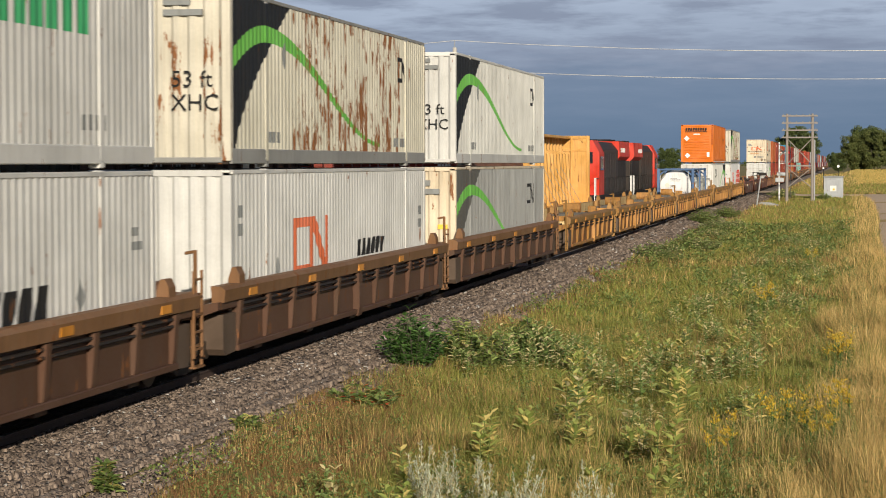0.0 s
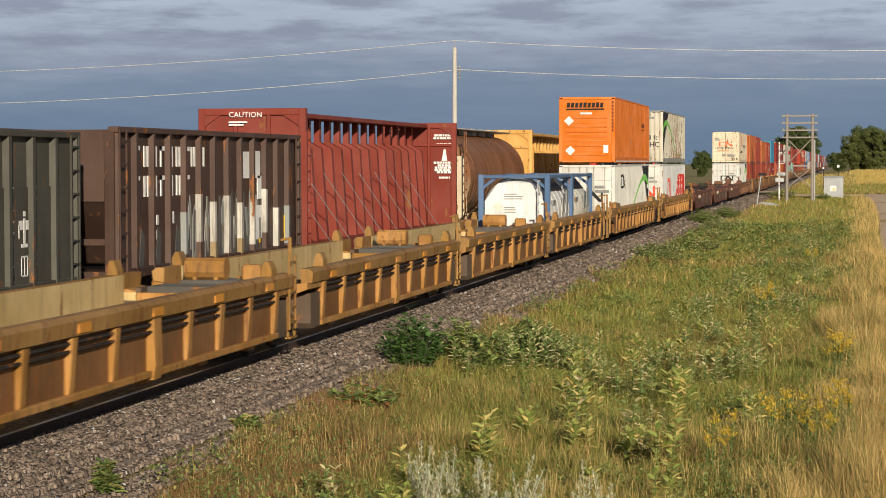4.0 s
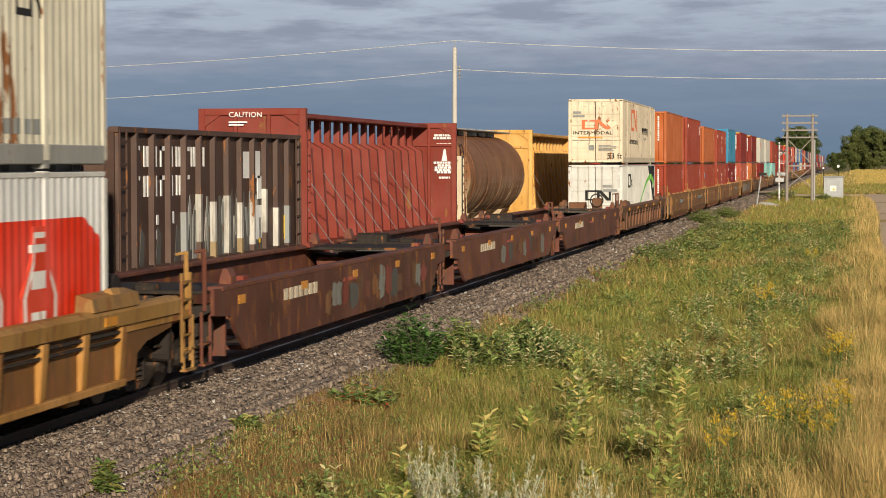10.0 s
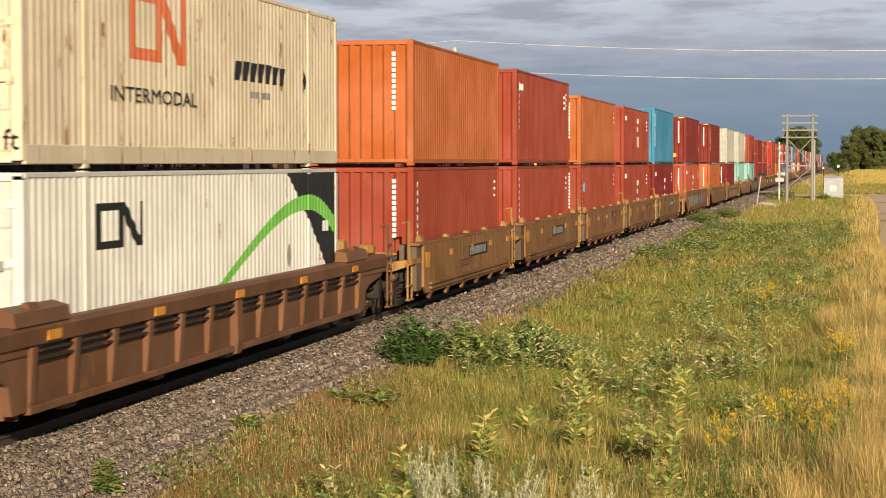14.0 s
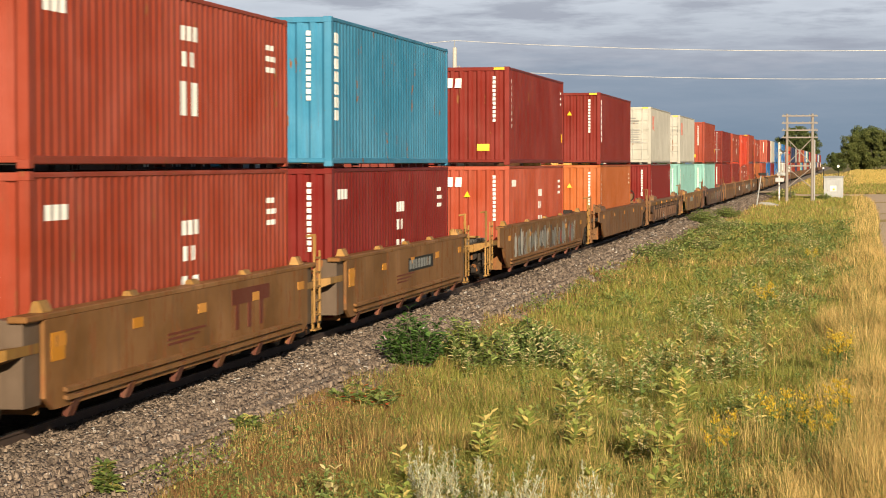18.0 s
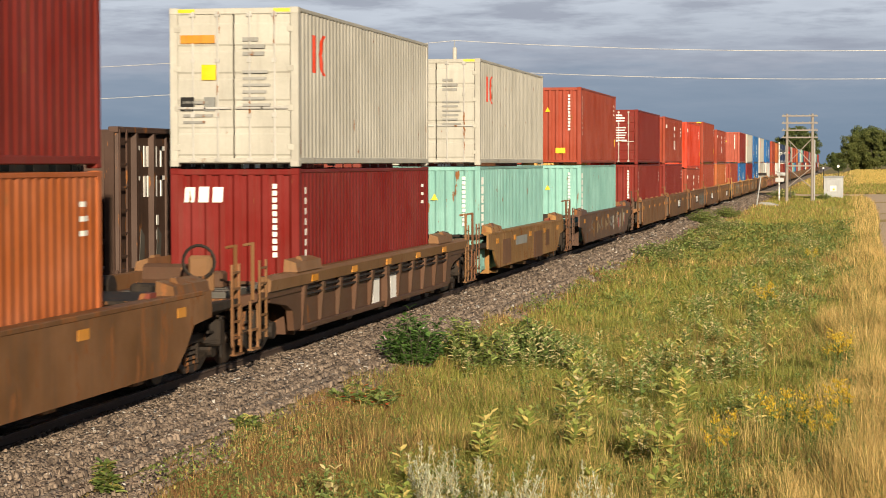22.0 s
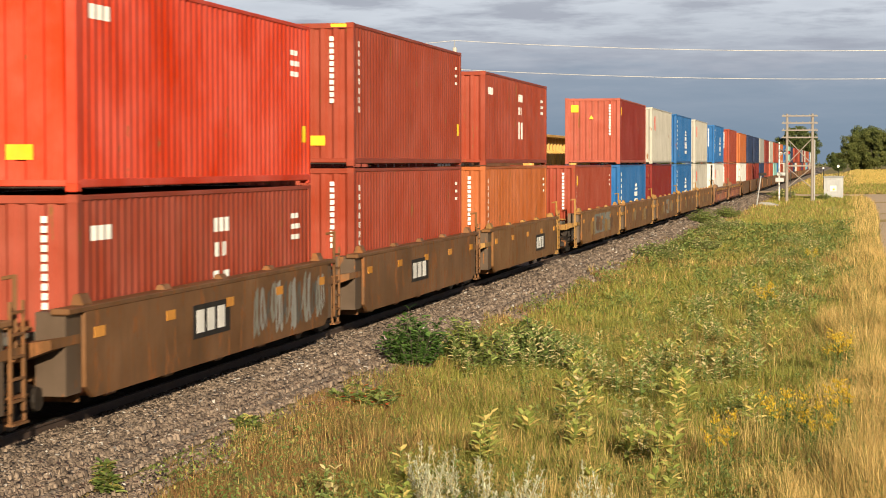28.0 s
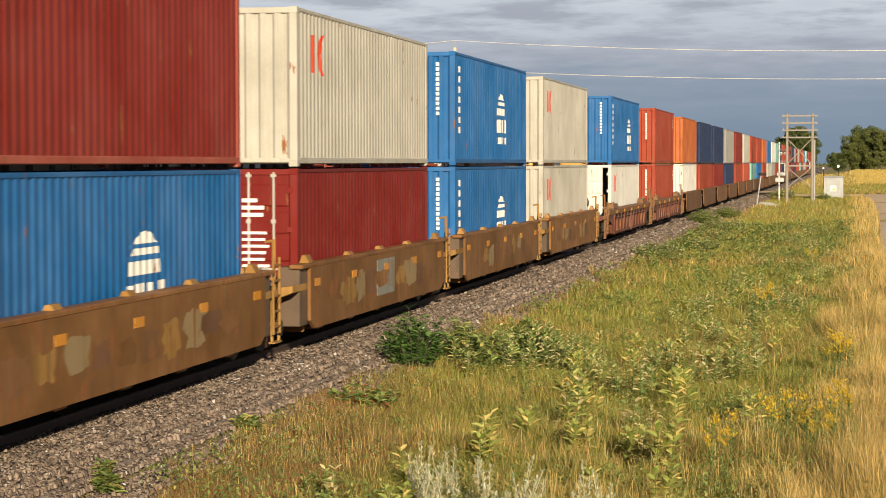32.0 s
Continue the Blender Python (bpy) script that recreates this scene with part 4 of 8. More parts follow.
def smooth_car(name_label, n, body, trim, gear=True, ends=(True, True), near=True, single=False, taper=False, label_group="well cars of the train", bracket=True):
    """A well car with a flat outer skin and inside posts."""
    car = empty("well_car", (0, 0, 0), name_label, "well car", label_group)
    reach = 3.2 if single else 1.5
    low = 0.44 if body == "straw_paint" else 0.37
    a, b = reach, n - reach
    for s in (1, -1):
        if taper:
            outline = [(a - 1.0, 1.42), (a - 1.0, 1.02), (a - 0.1, 0.96), (a + 0.25, 0.66), (a + 0.75, low), (b - 0.75, low), (b - 0.25, 0.66), (b + 0.1, 0.96), (b + 1.0, 1.02), (b + 1.0, 1.42)]
        elif single:
            outline = [(a - 1.3, 1.52), (a - 1.3, 1.0), (a - 0.6, 0.95), (a - 0.3, 0.66), (a + 0.3, 0.36), (b - 0.3, 0.36), (b + 0.3, 0.66), (b + 0.6, 0.95), (b + 1.3, 1.0), (b + 1.3, 1.52)]
        else:
            outline = [(a, 1.52), (a, 0.52), (a + 0.3, 0.36), (b - 0.3, 0.36), (b, 0.52), (b, 1.52)]
        part("side_skin", once(("skin", n, body, s, taper), lambda: Geo().prism(outline, s * 1.49 - 0.03, s * 1.49 + 0.03, "x").mesh("side_skin", body)), body, car)
        top = 1.42 if taper else 1.52
        part("top_chord", once(("cap", n, body, s, top), lambda: Geo().cbox(s * 1.40 - 0.12, a - 0.6, top - 0.05, s * 1.40 + 0.13, b + 0.6, top + 0.03, 0.015).mesh("top_chord", body)), body, car)
        if near and bracket:
            g = Geo()
            for z in (0.46, 0.56):
                g.prism([(s * 1.51, z), (s * 1.58, z - 0.02), (s * 1.58, z + 0.03), (s * 1.51, z + 0.05)], a + 0.6, b - 0.6)
            part("rub_rail", g, body, car)
            for k in range(6):
                part("bracket", once(("brk", s), lambda: Geo().prism([(s * 1.40, 0.22), (s * 1.46, 0.20), (s * 1.58, 0.50), (s * 1.40, 0.50)], -0.12, 0.12).mesh("bracket", "car_red_brown")), "car_red_brown", car, "", (0, a + 1.0 + (b - a - 2.0) * k / 5, 0))
        if near and not taper and not single:
            for e, y in ((-1, a - 0.25), (1, b + 0.25)):
                part("end_panel", once(("epanel", s), lambda: Geo().prism([(s * 1.05, 0.45), (s * 1.45, 0.45), (s * 1.45, 1.50), (s * 1.05, 1.50)], -0.27, 0.27).mesh("end_panel", "end_brown")), "end_brown", car, "dark grey-brown end panel", (0, y, 0))
        for y in (a + 0.25, b - 0.25) if near else ():
            guide(car, y, s, trim)
        if near and s == 1 and not taper:
            for f in (0.28, 0.5, 0.72):
                guide(car, a + (b - a) * f, s, trim, 0.2)
        if s == 1 and near:
            for k in range(5):
                y = a + 0.5 + (b - a - 1.0) * k / 4
                part("reflector", once("refl2", lambda: Geo().box(1.51, -0.2, 0, 1.528, 0.2, 0.14).mesh("reflector", "mark_orange")), "mark_orange", car, "orange reflective patch", (0, y, 1.12))
    if taper:
        for y0, y1 in ((a - 0.9, a + 1.3), (b - 1.3, b + 0.9)):
            if single:
                for s in (-1, 1):
                    part("guide_board", Geo().prism([(s * 1.22, 1.42), (s * 1.52, 1.42), (s * 1.49, 1.58), (s * 1.24, 1.66)], y0 + 0.5, y1), body, car, "raised board on the chord's end")
            part("end_deck", Geo().cbox(-1.32, y0, 1.34, 1.32, y1, 1.40, 0.01), "dark_steel", car, "dirty flat end deck")
            for s in (-1, 1):
                part("corner_pad", Geo().prism([(s * 1.18, 1.40), (s * 1.36, 1.40), (s * 1.36, 1.52), (s * 1.22, 1.52)], (y1 if y0 < a else y0) - 0.15, (y1 if y0 < a else y0) + 0.15), "pad_red", car, "faded red corner pad")
    well_floor(car, a + 0.2, b - 0.2, body)
    finish_ends(car, n, "dark_steel" if taper else trim, trim, gear, ends, single, a, b, near)
    return car


def hand_brake(car, y, mat):
    """A hand-brake wheel on its housing at the end of a car."""
    h = part("hand_brake", once(("hbrake", mat), lambda: Geo().cbox(-0.22, -0.07, 0, 0.22, 0.07, 0.62, 0.05).mesh("hand_brake", mat)), mat, car, "hand-brake housing", (0.45, y, 1.2))
    rim = Geo()
    n = 18
    for i in range(n):
        a = 2 * math.pi * i / n
        for r, d in ((0.27, 0.0), (0.30, 0.02), (0.27, 0.04), (0.245, 0.02)):
            rim.v.append((r * math.cos(a), -0.12 - d, 0.52 + r * math.sin(a)))
    for i in range(n):
        for k in range(4):
            rim.f.append((i * 4 + k, i * 4 + (k + 1) % 4, ((i + 1) % n) * 4 + (k + 1) % 4, ((i + 1) % n) * 4 + k))
    part("brake_wheel", rim, "dark_steel", h, "round hand-brake wheel")


def step_mesh(mat):
    """A stirrup step hung under the corner of a car."""
    def make():
        g = Geo()
        for d in (-0.22, 0.22):
            g.box(-0.02, d - 0.015, 0.30, 0.02, d + 0.015, 1.1)
        g.box(-0.05, -0.235, 0.28, 0.05, 0.235, 0.31)
        return g.box(-0.04, -0.235, 0.60, 0.04, 0.235, 0.625).mesh("sill_step", mat)
    return make


def rigging_mesh():
    """Brake cylinder, levers and hanging pipes under an end platform."""
    g = Geo().tube((0.95, -0.25, 0.82), (0.95, 0.3, 0.82), 0.13, n=10).tube((1.2, -0.4, 0.72), (1.2, 0.4, 0.66), 0.025, n=6)
    g.cbox(1.05, -0.12, 0.48, 1.32, 0.14, 0.9, 0.03).tube((0.4, -0.3, 0.5), (1.3, -0.1, 0.56), 0.03, n=6)
    g.box(1.28, -0.02, 0.3, 1.31, 0.05, 0.95).tube((0.55, 0.35, 0.9), (0.62, 0.45, 0.42), 0.035, n=6)
    return g.mesh("brake_rigging", "dark_steel")


def finish_ends(car, n, body, chord, gear, ends, single, a, b, near=True):
    """Platforms, trucks, uprights and couplers. ends: whether the car has its own front and rear truck."""
    deck(car, 0.35, a + 0.05, body, gear, 1)
    deck(car, b - 0.05, n - 0.35, body, gear and single, 2)
    if single:
        truck(car, 1.75, True)
        truck(car, n - 1.75, True)
        coupler(car, 0.5, -0.42)
        coupler(car, n - 0.5, 0.42)
    else:
        if ends[0]:
            truck(car, 0.95)
            coupler(car, 0.4, -0.5)
        truck(car, n - (0.95 if ends[1] else 0.0))
        if ends[1]:
            coupler(car, n - 0.4, 0.5)
    if not near:
        return
    if single:
        if not any(o.name.startswith("side_skin") for o in car.children):
            hand_brake(car, 0.62, "slate_paint" if chord == "chord_yellow" else chord)
    for y in (0.75, n - 0.75) if single else (n - 0.62,):
        ladder(car, chord, 1.47, y, 0.45, 1.75)
    for y in (0.45, n - 0.45) if single or ends[0] else (n - 0.45,):
        part("hand_rail", Geo().tube((1.38, y, 1.1), (1.38, y, 2.05), 0.035, n=6).tube((1.38, y, 2.03), (1.22, y, 2.0), 0.025, n=6), chord, car, "upright hand rail")
        part("sill_step", once(("step", chord), step_mesh(chord)), chord, car, "", (1.40, y, 0))
        part("brake_rigging", once("rigging", rigging_mesh), "dark_steel", car, "", (0, y + (0.55 if y < 1 else -0.55), 0))


def roll(thing, x, y0, z=0.0):
    """Puts a thing on the train: y0 is its place along the train."""
    MOVING.append((thing, x, y0, z))
    return thing


# ---- the train ----
WELL_Z = 0.36


def load(kind, wall, label, front_y, level=0, **k):
    """A container on the train; front_y is the place of its front end along the train."""
    L = 16.15 if kind == "53" else 12.19
    c = container(kind, wall, label, **k)
    roll(c, XC, front_y + L / 2, WELL_Z if level == 0 else level)
    return c


UP = WELL_Z + 2.896 + 0.03
UPS = WELL_Z + 2.591 + 0.03


def set_car(car, y):
    return roll(car, XC, y)


# three brown units with long white containers
for k, y in enumerate((18.9, 39.0, 59.1)):
    set_car(ribbed_car("weathered brown well car with outside posts", 20.1, "car_brown", "chord_brown", ends=(k == 0, k == 2), ribs=11), y)
load("53", "white_paint", "long white corrugated container with dark writing", 21.05)
load("53", "white_paint", "long white refrigerated container with green lettering", 21.05, UP)
load("53", "white_paint", "long white container with an orange-red emblem", 41.0)
load("53", "wave_rusted", "rust-streaked white container with a green curve", 41.0, UP, end_mat="rusted_white", rail="plain_grey")
load("53", "wave_grey", "dirty grey container with a faded green curve", 61.1, end_mat="cream_paint")
load("53", "wave_white", "clean white container with a green curve", 61.1, UP, end_mat="white_paint")

# five yellow units, four of them empty
for k in range(5):
    set_car(ribbed_car("empty yellow well car with outside posts" if k < 4 else "yellow well car carrying two tank containers", 16.23, "car_yellow", "chord_yellow", ends=(k == 0, k == 4)), 81.12 + 16.23 * k)

# two single yellow cars
set_car(ribbed_car("yellow single well car with outside posts", 24.62, "car_yellow", "chord_yellow", single=True, ribs=13), 163.1)
set_car(ribbed_car("yellow single well car with outside posts", 24.11, "car_yellow", "chord_yellow", single=True, ribs=13), 187.82)
load("53", "wave_white_back", "white container with a green curve and a dark emblem", 168.11, front="door", end_mat="white_paint")
load("53", "bright_orange", "bright orange container with white diamond placards", 168.11, UP, front="slats")
load("53", "bottle_white", "white container with a red tail and bottle pictures", 192.41, front="door", end_mat="white_paint")
load("53", "wave_rusted", "rust-streaked white container with a green curve", 192.41, UP, end_mat="rusted_white", rail="plain_grey")

# three empty brown units with tapered ends, then a single car
for k in range(3):
    set_car(smooth_car("empty dark red-brown well car with tapered sides", 19.93, "car_red_brown", "car_red_brown", ends=(k == 0, k == 2), taper=True, bracket=False), 211.93 + 19.93 * k)
set_car(ribbed_car("brown single well car with outside posts", 24.32, "bronze_brown", "bronze_brown", single=True, ribs=13), 271.72)
load("53", "wave_white_back", "white container with a black emblem on its doors", 275.57, front="door", end_mat="white_paint")
load("53", "cream_paint", "cream container with an orange emblem on its doors", 275.57, UP, front="door")

# boxes of the long run of forty-foot wells: front, lower paint, upper paint, front kinds
RUN40 = (
    (299.1, "40H", "brick_red", "40H", "orange_paint", "wall", "wall"),
    (314.71, "40H", "brick_red", "40H", "brick_red", "wall", "wall"),
    (330.43, "40H", "brick_red", "40S", "orange_paint", "wall", "wall"),
    (346.16, "40H", "brick_red", "40S", "brick_red", "wall", "wall"),
    (361.61, "40H", "deep_red", "40H", "teal_blue", "wall", "wall"),
    (383.63, "40H", "coral_red", "40H", "oxide_red", "wall", "wall"),
    (407.3, "40H", "orange_paint", "40H", "oxide_red", "wall", "wall"),
    (429.86, "40H", "deep_red", "40H", "ivory_paint", "wall", "door"),
    (449.3, "40H", "sea_green", "40H", "ivory_paint", "wall", "door"),
    (471.65, "40H", "sea_green", "40H", "brick_red", "wall", "wall"),
    (493.7, "40H", "oxide_red", "40S", "oxide_red", "wall", "door"),
    (509.4, "40H", "oxide_red", "40S", "brick_red", "wall", "wall"),
    (525.4, "40S", "brick_red", "40H", "signal_red", "wall", "wall"),
    (541.1, "40H", "brick_red", "40H", "brick_red", "wall", "wall"),
    (557.0, "40H", "orange_paint", "40S", "brick_red", "wall", "wall"),
    (576.8, "40H", "brick_red", "", "", "wall", "wall"),
    (592.45, "40H", "strong_blue", "40H", "rose_red", "wall", "wall"),
    (608.3, "40H", "deep_red", "40H", "ivory_paint", "door", "wall"),
    (624.1, "40H", "strong_blue", "40H", "strong_blue", "wall", "wall"),
    (640.0, "40H", "ivory_paint", "40H", "ivory_paint", "wall", "wall"),
    (660.7, "40H", "white_paint", "40H", "strong_blue", "door", "wall"),
    (681.5, "40H", "brick_red", "40H", "brick_red", "wall", "wall"),
)
NAMES = {"brick_red": "brick-red", "orange_paint": "orange", "oxide_red": "oxide-red", "deep_red": "dark red", "teal_blue": "teal blue", "coral_red": "coral-red", "ivory_paint": "ivory white", "sea_green": "pale sea-green",
         "signal_red": "bright red", "rose_red": "faded rose-red", "strong_blue": "bright blue", "white_paint": "white", "navy_blue": "navy blue", "plain_grey": "grey"}
CAR40 = {}
BOX40 = {}
for k, (y, ka, a, kb, b, fa, fb) in enumerate(RUN40):
    BOX40[k, 0] = load(ka, a, NAMES[a] + " corrugated steel container in the well", y, front=fa)
    if kb:
        level = UPS if ka == "40S" else UP
        if b == "rose_red":
            # faded end; the sides' weaker sunlight is put into their darker red
            BOX40[k, 1] = load(kb, "oxide_red", "red container with a faded rose-red end and darkened oxide-red sides, stacked on another", y, level, end_mat="rose_red", rail="rose_red")
        else:
            BOX40[k, 1] = load(kb, b, NAMES[b] + " corrugated steel container stacked on another", y, level, front=fb, end_mat=b, rail=b)
for k in range(5):
    CAR40[k] = set_car(smooth_car("yellow well car with smooth weathered sides", 15.68, "ttx_yellow", "chord_yellow", ends=(k == 0, k == 4)), 297.32 + 15.68 * k)
SINGLES = ((5, 378.07, 23.95, "s", "ttx_yellow"), (6, 402.12, 23.54, "s", "umber_paint"), (7, 425.76, 20.83, "r", "car_brown"), (8, 446.69, 19.81, "s", "straw_paint"), (9, 466.6, 22.9, "s", "plum_brown"))
for k, y, n, kind, body in SINGLES:
    if kind == "s":
        CAR40[k] = set_car(smooth_car("single well car with stained smooth sides", n, body, {6: "umber_paint", 8: "bronze_brown", 9: "plum_brown"}.get(k, "chord_yellow"), single=True, bracket=k == 5, taper=k in (6, 8, 9)), y)
    else:
        CAR40[k] = set_car(ribbed_car("brown single well car with outside posts", n, body, "chord_brown", single=True, ribs=11), y)
for k in range(5):
    CAR40[10 + k] = set_car(smooth_car("brown-yellow well car with smooth sides", 15.8, "umber_paint" if k < 4 else "ttx_yellow", "umber_paint" if k < 4 else "chord_yellow", ends=(k == 0, k == 4), bracket=False), 491.7 + 15.83 * k)
for k in range(5):
    CAR40[15 + k] = set_car(smooth_car("yellow well car with smooth graffitied sides", 15.8, "ttx_yellow", "chord_yellow", ends=(k == 0, k == 4), bracket=False), 574.9 + 15.83 * k)
for k, y in ((20, 656.2), (21, 677.1)):
    CAR40[k] = set_car(ribbed_car("red-brown single well car with outside posts", 20.6, "car_red_brown", "chord_brown", single=True, ribs=11), y)

NEAR_WHEELS = 36

# the far rest of the train
rng = random.Random(5)
TAIL = ("brick_red", "oxide_red", "orange_paint", "navy_blue", "brick_red", "ivory_paint", "strong_blue", "coral_red", "navy_blue", "brick_red", "white_paint", "oxide_red", "plain_grey", "brick_red", "sea_green")
y = 698.7
k = 0
while y < 1190:
    set_car(smooth_car("distant brown well car", 15.9, "umber_paint", "umber_paint", gear=False, near=False, ends=(k % 5 == 0, k % 5 == 4), bracket=False), y)
    a, b = TAIL[(k * 7 + 2) % 15], TAIL[(k * 4) % 15]
    if k == 0:
        a, b = "white_paint", "orange_paint"
    if k == 1:
        a, b = "brick_red", "navy_blue"
    load("40H", a, NAMES[a] + " container low in a distant well car", y + 1.9, far=True)
    load("40H", b, NAMES[b] + " container high on a distant well car", y + 1.9, UP - 0.058, far=True)
    y += 15.9
    k += 1


# ---- cars standing on the siding; each thing's origin is at its front end on the track ----
def standing(name, y, label, cat):
    return empty(name, (XS, y, 0), label, cat, "cars standing on the siding")


def two_trucks(car, n, inset=1.9):
    for y in (inset, n - inset):
        t = part("truck", SHAPES["bolster"], "dark_steel", car, "cast steel two-axle truck", (0, y, 0))
        for s in (-1, 1):
            part("side_frame", SHAPES["sideframe"], "dark_steel", t, "", (s * 1.0, 0, 0))
        for e in (-0.89, 0.89):
            part("wheelset", SHAPES["wheelset"], "wheel_steel", t, "steel wheels on an axle", (0, e, 0.425))
    coupler(car, 0.2, -0.75)
    coupler(car, n - 0.2, 0.75)


def bars(car, mat, x, cells, label="white lettering"):
    """Patches of worn lettering on the field side: (y0, z0, y1, z1)."""
    g = Geo()
    for y0, z0, y1, z1 in cells:
        g.box(x - 0.02, y0, z0, x + 0.004, y1, z1)
    return part("lettering", g, mat, car, label)


def open_hopper(y, n, mat, z0, z1, ribs, label, deep_end):
    car = standing("open_hopper_car", y, label, "hopper car")
    for s in (-1, 1):
        part("side_wall", Geo().prism([(s * 1.40, z0), (s * 1.44, z0), (s * 1.44, z1), (s * 1.40, z1)], 0.05, n - 0.05), mat, car)
        part("top_rail", Geo().cbox(s * 1.46 - 0.10, 0.0, z1 - 0.06, s * 1.46 + 0.10, n, z1 + 0.06, 0.015), mat, car)
        part("side_sill", Geo().cbox(s * 1.46 - 0.08, 0.0, z0 - 0.12, s * 1.46 + 0.08, n, z0 + 0.08, 0.015), mat, car)
        rib = once(("hrib", mat, s, z0), lambda: Geo().prism([(s * 1.43, -0.09), (s * 1.55, -0.06), (s * 1.55, 0.06), (s * 1.43, 0.09)], z0, z1 - 0.05, "z").mesh("post", mat))
        for k in range(ribs):
            part("post", rib, mat, car, "", (0, 0.12 + (n - 0.24) * k / (ribs - 1), 0))
    for e, w in ((0.02, 1), (n - 0.06, -1)):
        part("end_wall", Geo().box(-1.42, e, z0 + (1.4 if deep_end else 0.0), 1.42, e + 0.05, z1), mat, car)
        if deep_end:
            part("slope_sheet", Geo().prism([(e, z0 + 1.42), (e + w * 0.05, z0 + 1.45), (e + w * 2.2, z0 + 0.1), (e + w * 2.1, z0 + 0.05)], -1.38, 1.38, "x"), mat, car)
            part("end_beam", Geo().cbox(-1.42, e - 0.03, z0 + 0.55, 1.42, e + 0.09, z0 + 0.68, 0.012), mat, car)
            part("end_sill", Geo().cbox(-1.42, e - 0.05, z0 - 0.2, 1.42, e + 0.12, z0 + 0.05, 0.012), mat, car)
            for s in (-1, 1):
                part("end_post", Geo().cbox(s * 1.38 - 0.1, e - 0.04, z0 - 0.1, s * 1.38 + 0.1, e + 0.1, z1 - 0.04, 0.012), mat, car)
    part("hopper_floor", Geo().prism([(0.6, z0), (n / 2 - 1.5, 0.45), (n / 2 - 0.9, 0.45), (n / 2, 1.1), (n / 2 + 0.9, 0.45), (n / 2 + 1.5, 0.45), (n - 0.6, z0)], -1.2, 1.2, "x"), mat, car)
    part("centre_sill", Geo().cbox(-0.3, 0.1, 0.72, 0.3, n - 0.1, 1.1, 0.02), "frame_black", car)
    ladder(car, mat, 1.56, 0.3, 0.9, z1, 7)
    ladder(car, mat, 1.56, n - 0.3, 0.9, z1, 7)
    two_trucks(car, n)
    return car


grey = open_hopper(20.6, 16.1, "hopper_grey", 1.22, 3.86, 16, "dark olive-grey open hopper car with riveted posts", False)
part("panel", Geo().box(1.44, 11.7, 1.3, 1.462, 16.0, 2.95), "hopper_grey", grey, "riveted lower panel")
# a small white bird-shaped emblem, a data panel and an orange stripe
g = Geo()
for a, b, c, d in ((13.56, 1.98, 13.64, 2.42), (13.36, 2.22, 13.52, 2.38), (13.68, 2.22, 13.84, 2.38), (13.46, 1.92, 13.74, 1.98), (13.55, 2.45, 13.65, 2.54), (13.34, 2.08, 13.38, 2.3), (13.82, 2.08, 13.86, 2.3)):
    g.box(1.45, a, b, 1.468, c, d)
part("emblem", g, "mark_white", grey, "white painted emblem")
g = Geo()
for z in (1.42, 1.75):
    g.box(1.45, 13.45, z, 1.468, 13.75, z + 0.025)
for yy in (13.45, 13.58, 13.72):
    g.box(1.45, yy, 1.42, 1.468, yy + 0.025, 1.77)
part("data_panel", g, "mark_white", grey, "white outlined data panel")
part("stripe", Geo().box(1.45, 14.95, 1.45, 1.468, 15.05, 2.25), "mark_yellow", grey, "orange-yellow reflective stripe")
g = Geo()
rng = random.Random(9)
for k in range(70):
    yy = rng.choice((12.35, 13.1, 14.1, 14.9)) + rng.uniform(-0.02, 0.02)
    zz = 1.4 + 0.19 * rng.randrange(9)
    g.box(1.44, yy, zz, 1.472, yy + 0.035, zz + 0.035)
part("rivets", g, "galvanised", grey, "bright rivet heads")

brown = open_hopper(38.7, 13.9, "hopper_brown", 1.22, 4.0, 14, "brown open hopper car with white lettering and graffiti", True)
rng = random.Random(3)
cells = []
for row, (z, h) in enumerate(((3.28, 0.42), (2.68, 0.42))):
    for k in range(9 if row == 0 else 7):
        yy = 1.32 + k * 0.52
        if (yy - 0.12) % 1.05 < 0.13:
            yy += 0.14
        cells += [(yy, z, yy + 0.09, z + h), (yy + 0.20, z, yy + 0.29, z + h)] if k % 3 else [(yy, z, yy + 0.09, z + h), (yy, z + h - 0.09, yy + 0.26, z + h)]
bars(brown, "mark_white", 1.452, cells)
bars(brown, "mark_white", 1.452, [(2.45, 2.1, 2.52, 2.3), (2.6, 2.1, 2.72, 2.3), (2.5, 1.8, 2.6, 2.0), (3.45, 1.8, 3.6, 2.0), (3.5, 2.1, 3.75, 2.35)], "small white lettering")
bars(brown, "mark_white", 1.452, [(8.7, 3.0, 9.45, 3.62), (9.72, 3.0, 10.4, 3.64), (10.15, 2.5, 10.5, 3.05), (10.75, 2.7, 11.0, 3.5), (9.85, 1.55, 10.5, 2.35)], "white emblem, worn")
